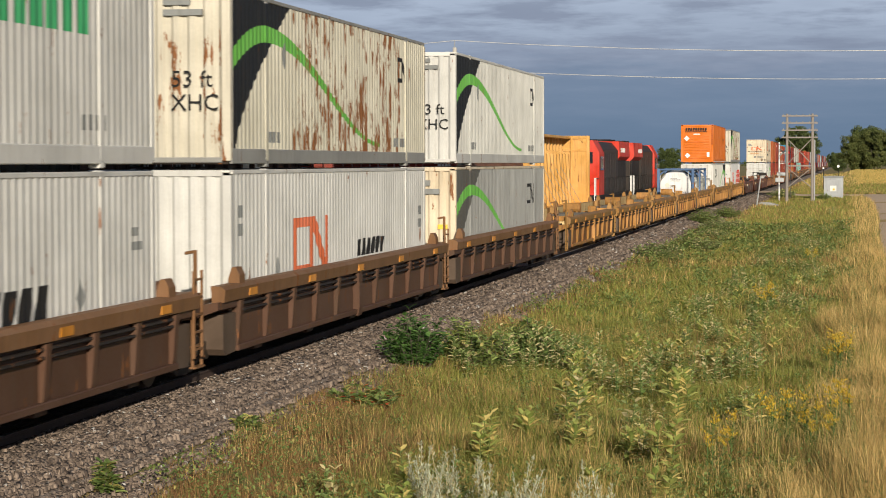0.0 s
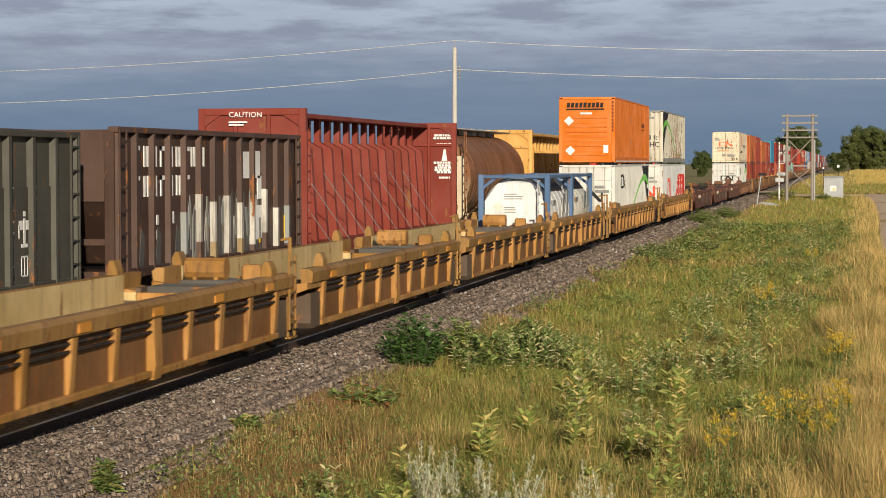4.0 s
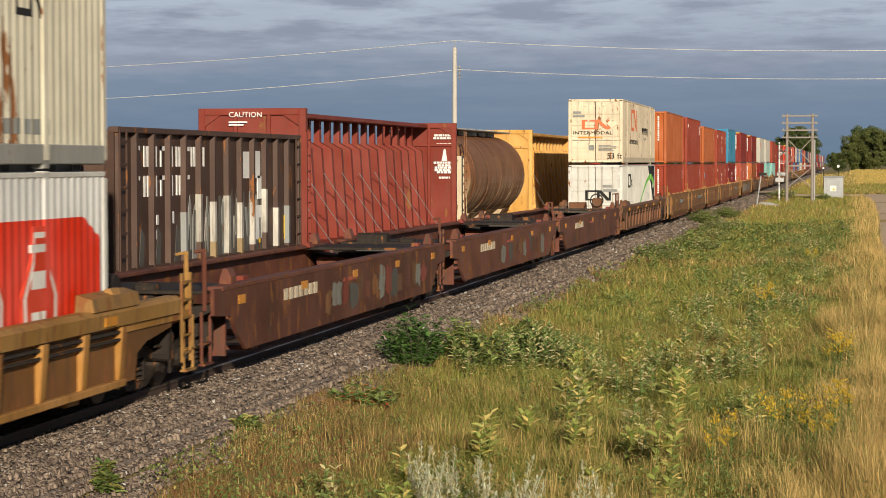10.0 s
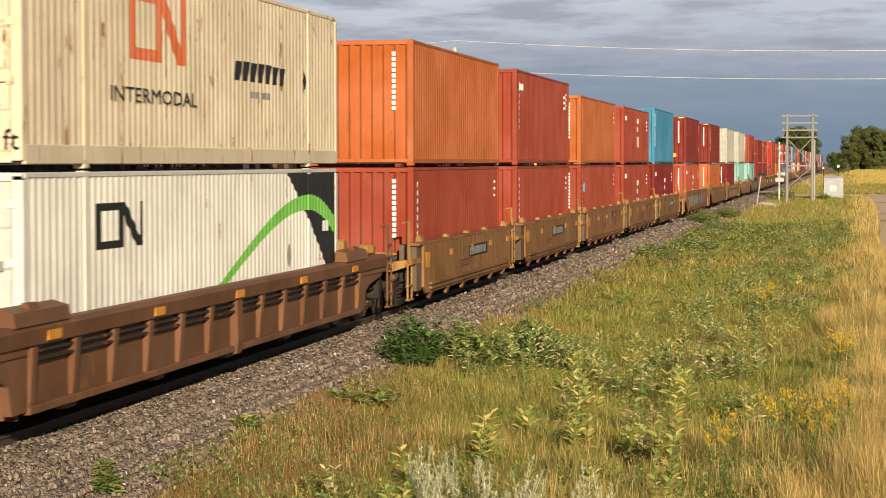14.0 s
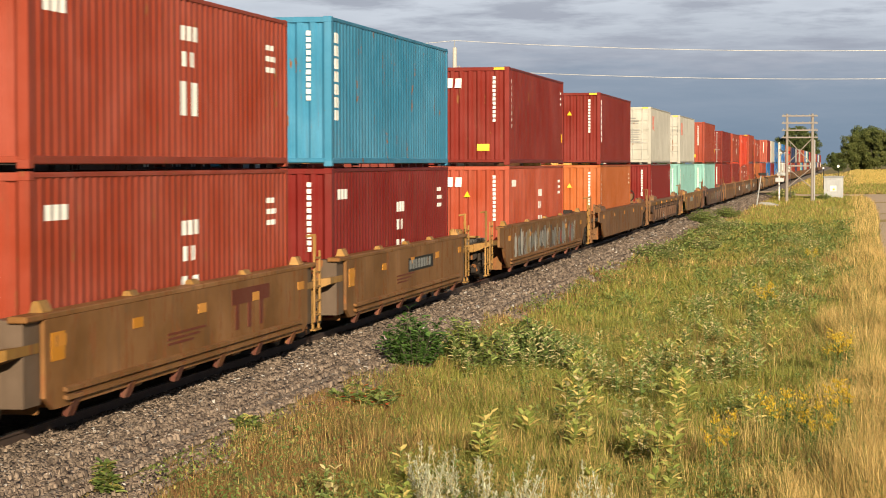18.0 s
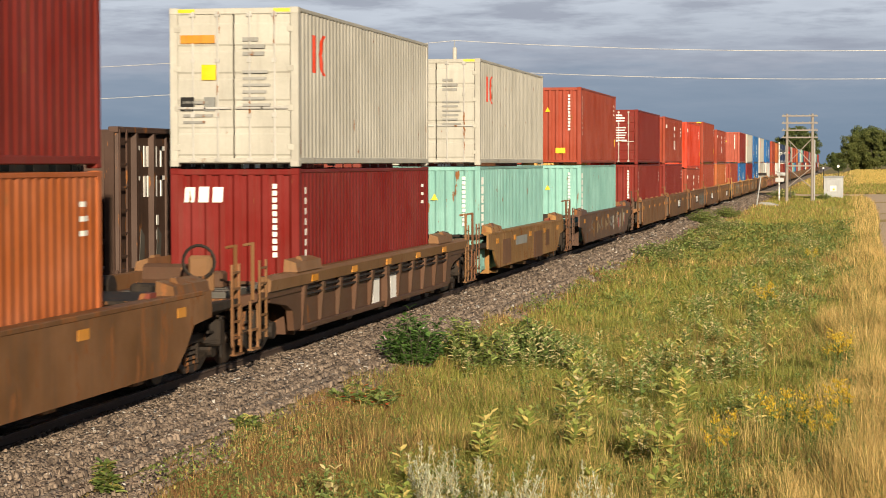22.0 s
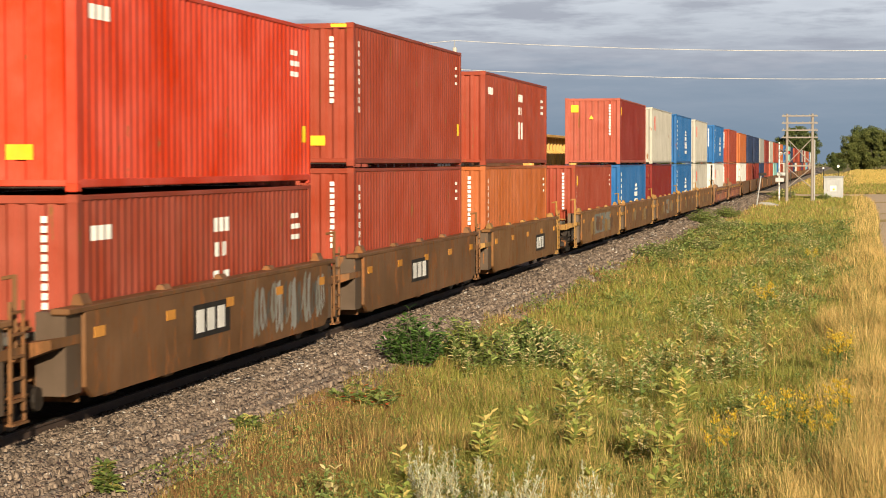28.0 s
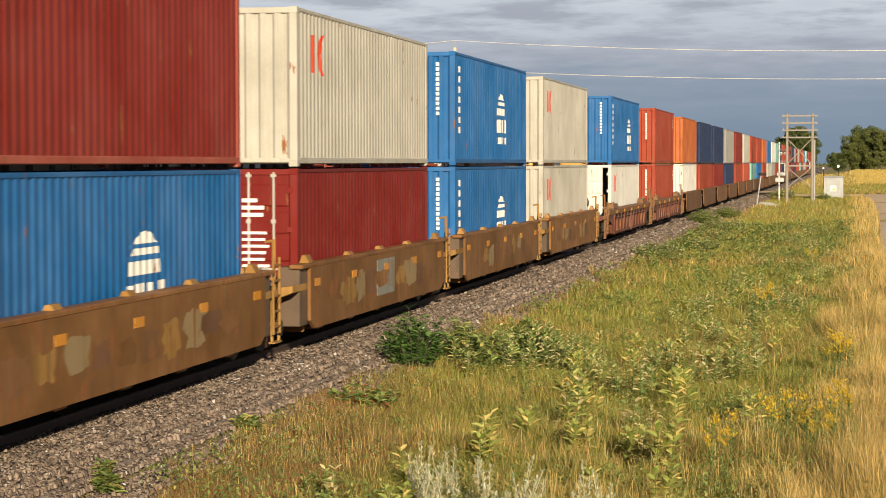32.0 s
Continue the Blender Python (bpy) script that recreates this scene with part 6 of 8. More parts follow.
def tree(x, y, h, w, mat, seed, label, base=None):
    rng = random.Random(seed)
    t = empty("tree", (x, y, ground_z(x, y) if base is None else base), label, "tree", "far trees")
    g = Geo().tube((0, 0, -0.3), (0, 0, h * 0.45), h * 0.028, h * 0.018, n=8)
    for k in range(7):
        a = rng.uniform(0, 6.28)
        z = h * rng.uniform(0.2, 0.45)
        g.tube((0, 0, z), (math.cos(a) * w * 0.32, math.sin(a) * w * 0.32, z + h * rng.uniform(0.12, 0.3)), h * 0.013, h * 0.005, n=6)
    part("trunk", g, "bark", t)
    cl = []
    for k in range(150):
        f = rng.random()
        z = h * (0.07 + 0.89 * f)
        reach = w * 0.5 * math.sin(math.pi * min(1, 0.18 + 0.82 * (1 - f))) ** 0.6
        a = rng.uniform(0, 6.28)
        r = reach * rng.random() ** 0.5 * rng.uniform(0.85, 1.12)
        cl.append((math.cos(a) * r, math.sin(a) * r, z + rng.uniform(-0.06, 0.06) * h, h * rng.uniform(0.05, 0.12)))
    v, f = leaf_quads(rng, cl, h * 0.021, 125, 0.85)
    part("crown", raw_mesh("crown", v, f, mat), mat, t)
    return t


# at the right, beyond the crop field
tree(8.6, 690, 12.6, 13.5, "tree_leaf", 1, "broad leafy tree in evening sun")
tree(2.6, 690, 11.0, 9.5, "tree_leaf", 2, "leafy tree in evening sun at a field edge")
tree(6.2, 700, 14.0, 10.5, "tree_leaf_dark", 3, "tall dark green tree at a field edge")
tree(19.5, 720, 13.6, 11.0, "tree_leaf_dark", 4, "dark green tree at a field edge")
tree(-2.6, 860, 7.4, 9.0, "tree_leaf_dark", 5, "low dark tree far down the line")
tree(-4.2, 1000, 8.0, 9.0, "tree_leaf_dark", 6, "low dark tree far down the line")
tree(15.0, 700, 11.0, 11.0, "tree_leaf", 12, "broad leafy tree in evening sun")
# behind the line, left of the track
tree(-22.5, 1300, 22.0, 14.0, "tree_leaf_dark", 7, "dark tree behind the railway")
tree(-29.5, 1310, 25.0, 17.0, "tree_leaf_dark", 8, "tall dark tree behind the railway")
tree(-38.5, 1320, 19.0, 15.0, "tree_leaf_dark", 9, "dark tree behind the railway")
tree(-49.0, 600, 8.2, 7.0, "tree_leaf_dark", 10, "small dark tree behind the siding")
tree(-41.0, 620, 7.2, 6.0, "tree_leaf_dark", 11, "small dark tree behind the siding")

# far wood along the horizon
rng = random.Random(20)
cl = []
for k in range(420):
    x = rng.uniform(-900, 900)
    cl.append((x, 2400 + rng.uniform(-60, 60), rng.uniform(0, 7) + 3 * math.sin(x * 0.013), rng.uniform(4, 9)))
v, f = leaf_quads(rng, cl, 1.6, 24, 0.7)
tagged(new("far_wood", raw_mesh("far_wood", v, f, "tree_leaf_dark")), "dark belt of far woodland on the horizon", "woodland", kind="stuff")


# ---- grass ----
def blades(rng, xs, ys, zs, heights, widths, lean, segs=2):
    """Tapered bent blades as arrays of vertices and faces."""
    n = len(xs)
    ang = rng.uniform(0, 2 * np.pi, n)
    dx, dy = np.cos(ang), np.sin(ang)
    side = np.stack([-dy, dx, np.zeros(n)], 1) * (widths * 0.5)[:, None]
    base = np.stack([xs, ys, zs], 1)
    l = rng.uniform(0.15, 1.0, n) * lean * heights
    rows = []
    for k in range(segs):
        f = k / segs
        c = base + np.stack([dx * l * f * f, dy * l * f * f, heights * f], 1)
        w = 1.0 - 0.35 * f
        rows += [c - side * w, c + side * w]
    rows.append(base + np.stack([dx * l, dy * l, heights * (1.0 - 0.22 * lean)], 1))
    per = 2 * segs + 1
    verts = np.stack(rows, 1).reshape(-1, 3)
    first = (np.arange(n) * per)[:, None]
    tris = []
    for k in range(segs - 1):
        a = 2 * k
        tris += [first + np.array([[a, a + 1, a + 3]]), first + np.array([[a, a + 3, a + 2]])]
    a = 2 * (segs - 1)
    tris.append(first + np.array([[a, a + 1, a + 2]]))
    return verts, np.concatenate(tris, 0)


def tri_mesh(name, verts, tris, mat):
    me = bpy.data.meshes.new(name)
    me.vertices.add(len(verts))
    me.vertices.foreach_set("co", verts.astype(np.float32).ravel())
    me.loops.add(len(tris) * 3)
    me.loops.foreach_set("vertex_index", tris.astype(np.int32).ravel())
    me.polygons.add(len(tris))
    me.polygons.foreach_set("loop_start", np.arange(0, len(tris) * 3, 3, dtype=np.int32))
    me.update(calc_edges=True)
    me.materials.append(MATS[mat])
    return me


GZ = [(y, [ground_z(x, y) for x in np.arange(-10.5, 9.01, 0.25)]) for y in np.arange(14, 692, 1.0)]
GRID = np.array([z for _, z in GZ])


def gz_many(xs, ys):
    i = np.clip(np.round((xs + 10.5) / 0.25).astype(int), 0, GRID.shape[1] - 1)
    j = np.clip(np.round(ys - 14).astype(int), 0, GRID.shape[0] - 1)
    return GRID[j, i]


def soft_noise(xs, ys, scale, seed):
    """Cheap smooth noise from a few waves, 0 to 1."""
    r = np.random.RandomState(seed)
    out = np.zeros(len(xs))
    for k in range(6):
        a, f, p = r.uniform(0, 6.28), scale * r.uniform(0.6, 1.9), r.uniform(0, 6.28)
        out += np.sin((xs * math.cos(a) + ys * math.sin(a)) * f + p)
    return np.clip(out / 7.0 + 0.5, 0, 1)


def meadow():
    rng = np.random.RandomState(4)
    got = defaultdict(list)
    # (from, to, blades to the square metre, width, segments)
    for y0, y1, dens, width, segs in ((21, 34, 1500, 0.0062, 3), (34, 52, 760, 0.0095, 2), (52, 90, 240, 0.021, 2), (90, 150, 80, 0.038, 1), (150, 240, 34, 0.065, 1), (253, 352, 42, 0.12, 1), (352, 480, 7, 0.24, 1), (480, 690, 3.2, 0.42, 1)):
        area = (y1 - y0) * 13.5
        n = int(area * dens)
        xs = rng.uniform(-8.7, 4.8, n) if y0 < 250 else rng.uniform(-8.5, 9.0, n) if y0 < 352 else rng.uniform(-8.5, 2.2, n)
        ys = rng.uniform(y0, y1, n)
        edge = -8.15 + 0.45 * (soft_noise(xs, ys, 1.1, 1) - 0.5) * 2 + 0.2 * (soft_noise(xs, ys, 4.0, 2) - 0.5)
        keep = (xs > edge) & (xs > -0.42 * ys - 0.8) & (xs < np.where(ys < 241, np.minimum(np.interp(ys, TRACK_Y, TRACK_X) - 0.1, 0.022 * ys + 0.6), 9.0))
        xs, ys = xs[keep], ys[keep]
        clump = soft_noise(xs, ys, 3.2, 3)
        patch = soft_noise(xs, ys, 0.55, 5)
        keep = rng.uniform(0, 1, len(xs)) < 0.45 + 0.75 * clump
        xs, ys, clump, patch = xs[keep], ys[keep], clump[keep], patch[keep]
        zs = gz_many(xs, ys) - 0.02
        n = len(xs)
        u = rng.uniform(0, 1, n)
        strip = np.clip((xs - np.interp(ys, (20, 50, 100, 240), (-0.55, 0.15, 0.45, 1.5)) + 1.6 * (soft_noise(xs, ys, 0.9, 9) - 0.5)) / 1.4 + 0.5, 0, 1) * (ys < 245) + 0.3 * (ys > 352)
        near = np.clip((33 - ys) / 10, 0, 1)
        p_straw = np.clip(0.012 + 0.66 * strip + 0.15 * near * np.clip((xs + 6.5) / 3, 0.2, 1) + 0.25 * np.clip(patch - 0.55, 0, 1), 0, 0.85)
        verge = np.clip((-6.9 - xs) / 1.2, 0, 1)
        verge2 = np.clip((-5.4 - xs) / 1.4, 0, 1) * np.clip((35 - ys) / 6, 0, 1)
        p_rust = (0.05 + 0.85 * verge2 + 0.55 * verge + 0.9 * np.clip(patch - 0.6, 0, 1)) * (1 - strip)
        kind = np.where(u < p_straw, 1, np.where(u < p_straw + p_rust, 2, 0))
        h = (0.10 + 0.24 * clump + 0.13 * patch) * rng.uniform(0.4, 1.4, n)
        h *= (1 - 0.45 * verge) * (1 - 0.3 * verge2)
        h = np.where(kind == 1, h * 1.25 + 0.10, h)
        h *= np.where(strip > 0.4, 1.3, 1.0)
        w = width * rng.uniform(0.6, 1.4, n)
        for k, mat in ((0, "grass_green"), (1, "grass_straw"), (2, "grass_rust")):
            m = kind == k
            if m.sum():
                got[mat].append(blades(rng, xs[m], ys[m], zs[m], h[m], w[m] * (0.8 if k == 1 else 1.0), 1.05 if k == 0 else 0.7, segs))
    for mat, label in (("grass_green", "olive-green wild grass along the ballast"), ("grass_straw", "tall ripe straw-coloured grass"), ("grass_rust", "short rusty-brown grass at the ballast edge")):
        vs, ts, off = [], [], 0
        for v, t in got[mat]:
            vs.append(v)
            ts.append(t + off)
            off += len(v)
        tagged(new("grass", tri_mesh("grass", np.concatenate(vs), np.concatenate(ts), mat)), label, "grass", kind="stuff")


meadow()


# ---- ballast stones lying loose on the bed ----
def stones():
    rng = np.random.RandomState(8)
    cube = np.array([(-1, -1, -1), (1, -1, -1), (1, 1, -1), (-1, 1, -1), (-0.7, -0.8, 1), (0.8, -0.6, 1), (0.6, 0.8, 1), (-0.8, 0.6, 1)], float)
    quads = [(4, 5, 6, 7), (0, 1, 5, 4), (1, 2, 6, 5), (2, 3, 7, 6), (3, 0, 4, 7)]
    tri = np.array([(a, b, c) for q in quads for a, b, c in ((q[0], q[1], q[2]), (q[0], q[2], q[3]))])
    vs, ts, off = [], [], 0
    for y0, y1, dens, size in ((19, 34, 760, 0.024), (34, 55, 420, 0.029), (55, 95, 130, 0.04), (95, 150, 75, 0.058), (150, 236, 34, 0.085)):
        n = int((y1 - y0) * 2.6 * dens)
        xs = rng.uniform(-10.2, -7.75, n)
        ys = rng.uniform(y0, y1, n)
        keep = (xs > -0.43 * ys - 0.8) & (rng.uniform(0, 1, n) < np.clip((-7.75 - xs) / 0.45, 0, 1))
        xs, ys = xs[keep], ys[keep]
        n = len(xs)
        zs = gz_many(xs, ys) + 0.012
        s = size * rng.uniform(0.55, 1.5, n)
        ax, ay, az = s * rng.uniform(0.7, 1.3, n), s * rng.uniform(0.7, 1.3, n), s * rng.uniform(0.5, 1.0, n)
        a = rng.uniform(0, 6.28, n)
        t1, t2 = rng.uniform(-0.5, 0.5, n), rng.uniform(-0.5, 0.5, n)
        c = cube[None] + rng.uniform(-0.25, 0.25, (n, 8, 3))
        X, Y, Z = c[..., 0] * ax[:, None], c[..., 1] * ay[:, None], c[..., 2] * az[:, None]
        Z = Z + X * t1[:, None] + Y * t2[:, None]
        vx = xs[:, None] + X * np.cos(a)[:, None] - Y * np.sin(a)[:, None]
        vy = ys[:, None] + X * np.sin(a)[:, None] + Y * np.cos(a)[:, None]
        vz = zs[:, None] + Z
        vs.append(np.stack([vx, vy, vz], -1).reshape(-1, 3))
        ts.append((tri[None] + (np.arange(n) * 8)[:, None, None]).reshape(-1, 3) + off)
        off += n * 8
    tagged(new("ballast_stones", tri_mesh("ballast_stones", np.concatenate(vs), np.concatenate(ts), "stone_chips")), "loose grey-brown crushed stones of the ballast", "ballast", kind="stuff")


stones()


def crop():
    """Ripe crop, in upright tufts."""
    rng = np.random.RandomState(12)
    n = 26000
    ys = 352 + 406 * rng.uniform(0, 1, n) ** 1.3
    xs = 1.4 + 1.6 * (soft_noise(ys, ys, 0.05, 7) - 0.5) + rng.uniform(0, 1, n) * (0.03 * ys + 6)
    zs = np.array([ground_z(x, y) for x, y in zip(xs, ys)])
    v, t = blades(rng, xs, ys, zs, rng.uniform(0.25, 0.6, n), 0.22 * (ys / 400) * rng.uniform(0.6, 1.3, n), 0.3, 1)
    tagged(new("crop_stalks", tri_mesh("crop_stalks", v, t, "crop_straw")), "ripe yellow stalks of the crop", "crop", kind="stuff")


crop()


# ---- wild plants on the verge ----
def fold_leaf(verts, faces, p, way, up, length, width):
    """One leaf of two halves folded along its rib, pointed at both ends."""
    way = way.normalized()
    side = way.cross(up).normalized()
    nrm = side.cross(way)
    k = len(verts)
    q = [p, p + way * length * 0.35 + side * width * 0.5 + nrm * width * 0.14, p + way * length * 0.75 + side * width * 0.36 + nrm * width * 0.05, p + way * length - nrm * length * 0.1,
         p + way * length * 0.75 - side * width * 0.36 + nrm * width * 0.05, p + way * length * 0.35 - side * width * 0.5 + nrm * width * 0.14, p + way * length * 0.5]
    verts += [tuple(a) for a in q]
    faces += [(k, k + 1, k + 6), (k + 1, k + 2, k + 6), (k + 2, k + 3, k + 6), (k + 3, k + 4, k + 6), (k + 4, k + 5, k + 6), (k + 5, k, k + 6)]


def leafy_stem(rng, verts, faces, x, y, h, length, width, pairs, low=0.25):
    """Pairs of broad leaves up a stem, each pair across the last."""
    turn = rng.uniform(0, 3.14)
    lean = Vector((rng.uniform(-0.16, 0.16), rng.uniform(-0.16, 0.16), 1))
    for k in range(pairs):
        f = low + (1 - low) * k / (pairs - 1)
        p = Vector((x, y, 0)) + lean * (h * f)
        a = turn + k * 1.571 + rng.uniform(-0.6, 0.6)
        rise = 0.1 + 0.65 * f + rng.uniform(-0.4, 0.3)
        for s in (0, math.pi):
            b = a + s + rng.uniform(-0.25, 0.25)
            way = Vector((math.cos(b), math.sin(b), rise))
            scale = rng.uniform(0.75, 1.15) * (0.75 + 0.35 * math.sin(math.pi * f))
            fold_leaf(verts, faces, p, way, Vector((0, 0, 1)) + Vector((rng.uniform(-0.3, 0.3), rng.uniform(-0.3, 0.3), 0)), length * scale, width * scale)
    return lean


def milkweed(seed, stems, h, mat, label, leaf_len=0.23, pairs=7, spread=0.18):
    rng = random.Random(seed)
    t = empty("milkweed", (0, 0, 0), label, "wild plant", "broad-leaved weeds in the grass")
    v, f, g = [], [], Geo()
    for k in range(stems):
        x, y = rng.uniform(-spread, spread) * (stems > 1), rng.uniform(-spread, spread) * (stems > 1)
        hh = h * rng.uniform(0.75, 1.05)
        lean = leafy_stem(rng, v, f, x, y, hh, leaf_len, leaf_len * 0.46, pairs + rng.randint(-1, 1))
        g.tube((x, y, -0.05), Vector((x, y, 0)) + lean * hh, 0.009, 0.005, n=5)
    part("stem", g, "goldenrod_leaf", t)
    part("leaves", raw_mesh("leaves", v, f, mat), mat, t)
    return t


def goldenrod(seed, label):
    rng = random.Random(seed)
    t = empty("goldenrod", (0, 0, 0), label, "wild flower", "flowering goldenrod in the grass")
    v, f, g, bv, bf = [], [], Geo(), [], []
    for k in range(5):
        x, y, h = rng.uniform(-0.24, 0.24), rng.uniform(-0.2, 0.2), rng.uniform(0.6, 0.9)
        top = Vector((x + rng.uniform(-0.08, 0.08), y + rng.uniform(-0.08, 0.08), h))
        g.tube((x, y, -0.05), top, 0.006, 0.004, n=4)
        for j in range(22):
            q = Vector((x, y, 0)).lerp(top, rng.uniform(0.15, 0.85))
            a = rng.uniform(0, 6.28)
            fold_leaf(v, f, q, Vector((math.cos(a), math.sin(a), rng.uniform(0, 0.8))), Vector((0, 0, 1)), 0.10, 0.022)
        for j in range(9):
            a, q = rng.uniform(0, 6.28), top - Vector((0, 0, 0.16 * rng.random()))
            tip = q + Vector((math.cos(a) * 0.10, math.sin(a) * 0.10, rng.uniform(0.0, 0.08)))
            for i in range(9):
                c = q.lerp(tip, i / 8) + Vector((rng.uniform(-0.012, 0.012), rng.uniform(-0.012, 0.012), rng.uniform(0, 0.02)))
                fold_leaf(bv, bf, c, Vector((rng.uniform(-1, 1), rng.uniform(-1, 1), 0.9)), Vector((0.3, 0.2, 1)), 0.028, 0.018)
    part("stem", g, "goldenrod_leaf", t)
    part("leaves", raw_mesh("leaves", v, f, "goldenrod_leaf"), "goldenrod_leaf", t)
    tagged(part("bloom", raw_mesh("bloom", bv, bf, "goldenrod_bloom"), "goldenrod_bloom", t), "yellow flower plumes", kind="stuff")
    return t


def sage(seed, label):
    rng = random.Random(seed)
    t = empty("wild_sage", (0, 0, 0), label, "wild plant", "silvery sage in the grass")
    v, f, g = [], [], Geo()
    for k in range(9):
        x, y, h = rng.uniform(-0.22, 0.22), rng.uniform(-0.2, 0.2), rng.uniform(0.55, 0.95)
        top = Vector((x + rng.uniform(-0.35, 0.35), y + rng.uniform(-0.15, 0.15), h * rng.uniform(0.6, 1)))
        g.tube((x, y, -0.05), top, 0.005, 0.003, n=4)
        for j in range(70):
            fr = rng.uniform(0.25, 1.0)
            q = Vector((x, y, 0)).lerp(top, fr)
            a = rng.uniform(0, 6.28)
            q += Vector((math.cos(a), math.sin(a), 0.6)) * (rng.random() * 0.07 * (1.25 - fr))
            fold_leaf(v, f, q, Vector((math.cos(a), math.sin(a), rng.uniform(0.5, 1.8))), Vector((0, 0, 1)), rng.uniform(0.025, 0.06), 0.014)
    part("stem", g, "sage_plume", t)
    part("leaves", raw_mesh("leaves", v, f, "sage_plume"), "sage_plume", t)
    return t


def shrub(seed, w, h, mat, label, accents=0):
    """A low bush: many leafy stems fanning from one root."""
    rng = random.Random(seed)
    t = empty("shrub", (0, 0, 0), label, "shrub", "bushes at the ballast edge")
    v, f, g, rv, rf = [], [], Geo(), [], []
    for k in range(int(46 * w * h) + 8):
        a, r = rng.uniform(0, 6.28), w * 0.5 * rng.random() ** 0.6
        top = Vector((math.cos(a) * r, math.sin(a) * r, h * rng.uniform(0.55, 1.0) * (1 - 0.45 * (2 * r / w) ** 2)))
        root = Vector((top.x * 0.3, top.y * 0.3, -0.05))
        g.tube(root, top, 0.008, 0.004, n=4)
        for j in range(18):
            q = root.lerp(top, rng.uniform(0.25, 1.0))
            b = rng.uniform(0, 6.28)
            way = Vector((math.cos(b), math.sin(b), rng.uniform(-0.1, 0.7)))
            red = accents and rng.random() < accents
            fold_leaf(rv if red else v, rf if red else f, q, way, Vector((rng.uniform(-0.3, 0.3), rng.uniform(-0.3, 0.3), 1)), 0.17 * rng.uniform(0.7, 1.2), 0.07)
    part("stem", g, "bark", t)
    part("leaves", raw_mesh("leaves", v, f, mat), mat, t)
    if rf:
        part("red_leaves", raw_mesh("red_leaves", rv, rf, "red_leaf"), "red_leaf", t, "leaves turned red")
    return t


def plant_at(ob, x, y, turn=0.0, size=1.0):
    ob.matrix_basis = pose(x, y, ground_z(x, y), 0, 0, turn)
    if size != 1.0:
        ob.scale = (size, size, size)
    return ob


plant_at(shrub(1, 1.3, 1.2, "shrub_leaf", "dense dark green bush at the ballast edge"), -7.85, 38.6)
plant_at(shrub(2, 1.1, 0.42, "forb_leaf", "low spreading bush with a few red leaves", 0.12), -7.5, 32.8)
plant_at(shrub(3, 0.45, 0.3, "forb_leaf", "small green weed on the ballast"), -8.21, 28.6)
plant_at(shrub(4, 0.28, 0.38, "forb_leaf", "small green weed on the ballast"), -8.24, 22.88)
plant_at(shrub(5, 0.9, 1.05, "weed_green", "pale green weeds in a clump"), -7.25, 40.2)
plant_at(shrub(6, 1.3, 1.15, "weed_green", "pale green bush of weeds"), -6.2, 41.6)
plant_at(shrub(7, 1.2, 0.9, "weed_green", "pale green bush of weeds"), -6.6, 39.8)

weeds = [milkweed(11, 2, 0.7, "milkweed_leaf", "tall yellow-green milkweed in the grass"), milkweed(12, 3, 0.75, "pale_leaf", "pale-leaved milkweed clump in the grass"),
         milkweed(13, 3, 0.75, "milkweed_leaf", "tall yellow-green milkweed in the grass"), milkweed(14, 3, 0.6, "milkweed_leaf", "short milkweed clump gone partly yellow"),
         milkweed(15, 5, 0.85, "pale_leaf", "tall stand of pale-leaved weeds", 0.145, 11, 0.26), milkweed(16, 4, 0.6, "pale_leaf", "low pale-leaved weeds in the grass", 0.14, 8, 0.3)]
for ob, (x, y) in zip(weeds, ((-4.6, 26.8), (-4.0, 31.4), (-2.1, 26.2), (-2.6, 33.8), (-6.5, 40.4), (-3.4, 36.2))):
    plant_at(ob, x, y)
rng = random.Random(31)
SPOTS = ((-4.7, 28.4), (-3.6, 29.5), (-6.0, 24.2), (-5.3, 24.4), (-5.2, 24.9), (-5.0, 33.4), (-2.9, 29.7), (-4.5, 42.2), (-5.0, 39.9), (-1.5, 33.9), (-4.4, 36.9), (-3.8, 44.9), (-3.2, 42.5), (-2.3, 41.4), (-1.4, 42.9), (-3.7, 55.1))
for x, y in SPOTS[::2]:
    copy_thing(weeds[rng.randrange(4)], pose(x, y, ground_z(x, y), 0, 0, rng.uniform(0, 360)) @ Matrix.Scale(rng.uniform(0.6, 0.9), 4))
# looser patches of the same weed farther along the verge
for cx, cy, rx, ry, count in ((-3.9, 38.5, 2.2, 5.0, 22), (-3.0, 50, 2.0, 7, 28), (-2.2, 68, 1.8, 12, 34), (-6.0, 118, 1.0, 14, 8), (-1.6, 105, 1.4, 22, 20), (-2.8, 160, 2.0, 30, 8), (-2.0, 30, 2.2, 4.0, 3), (-4.4, 27.5, 2.4, 3.5, 2)):
    for k in range(count):
        x, y = cx + rx * rng.uniform(-1, 1), cy + ry * rng.uniform(-1, 1)
        copy_thing(weeds[rng.choice((0, 1, 4, 5, 3, 5)) if y < 36 else rng.choice((4, 5, 5, 3))], pose(x, y, ground_z(x, y), 0, 0, rng.uniform(0, 360)) @ Matrix.Scale(rng.uniform(0.6, 0.95), 4))

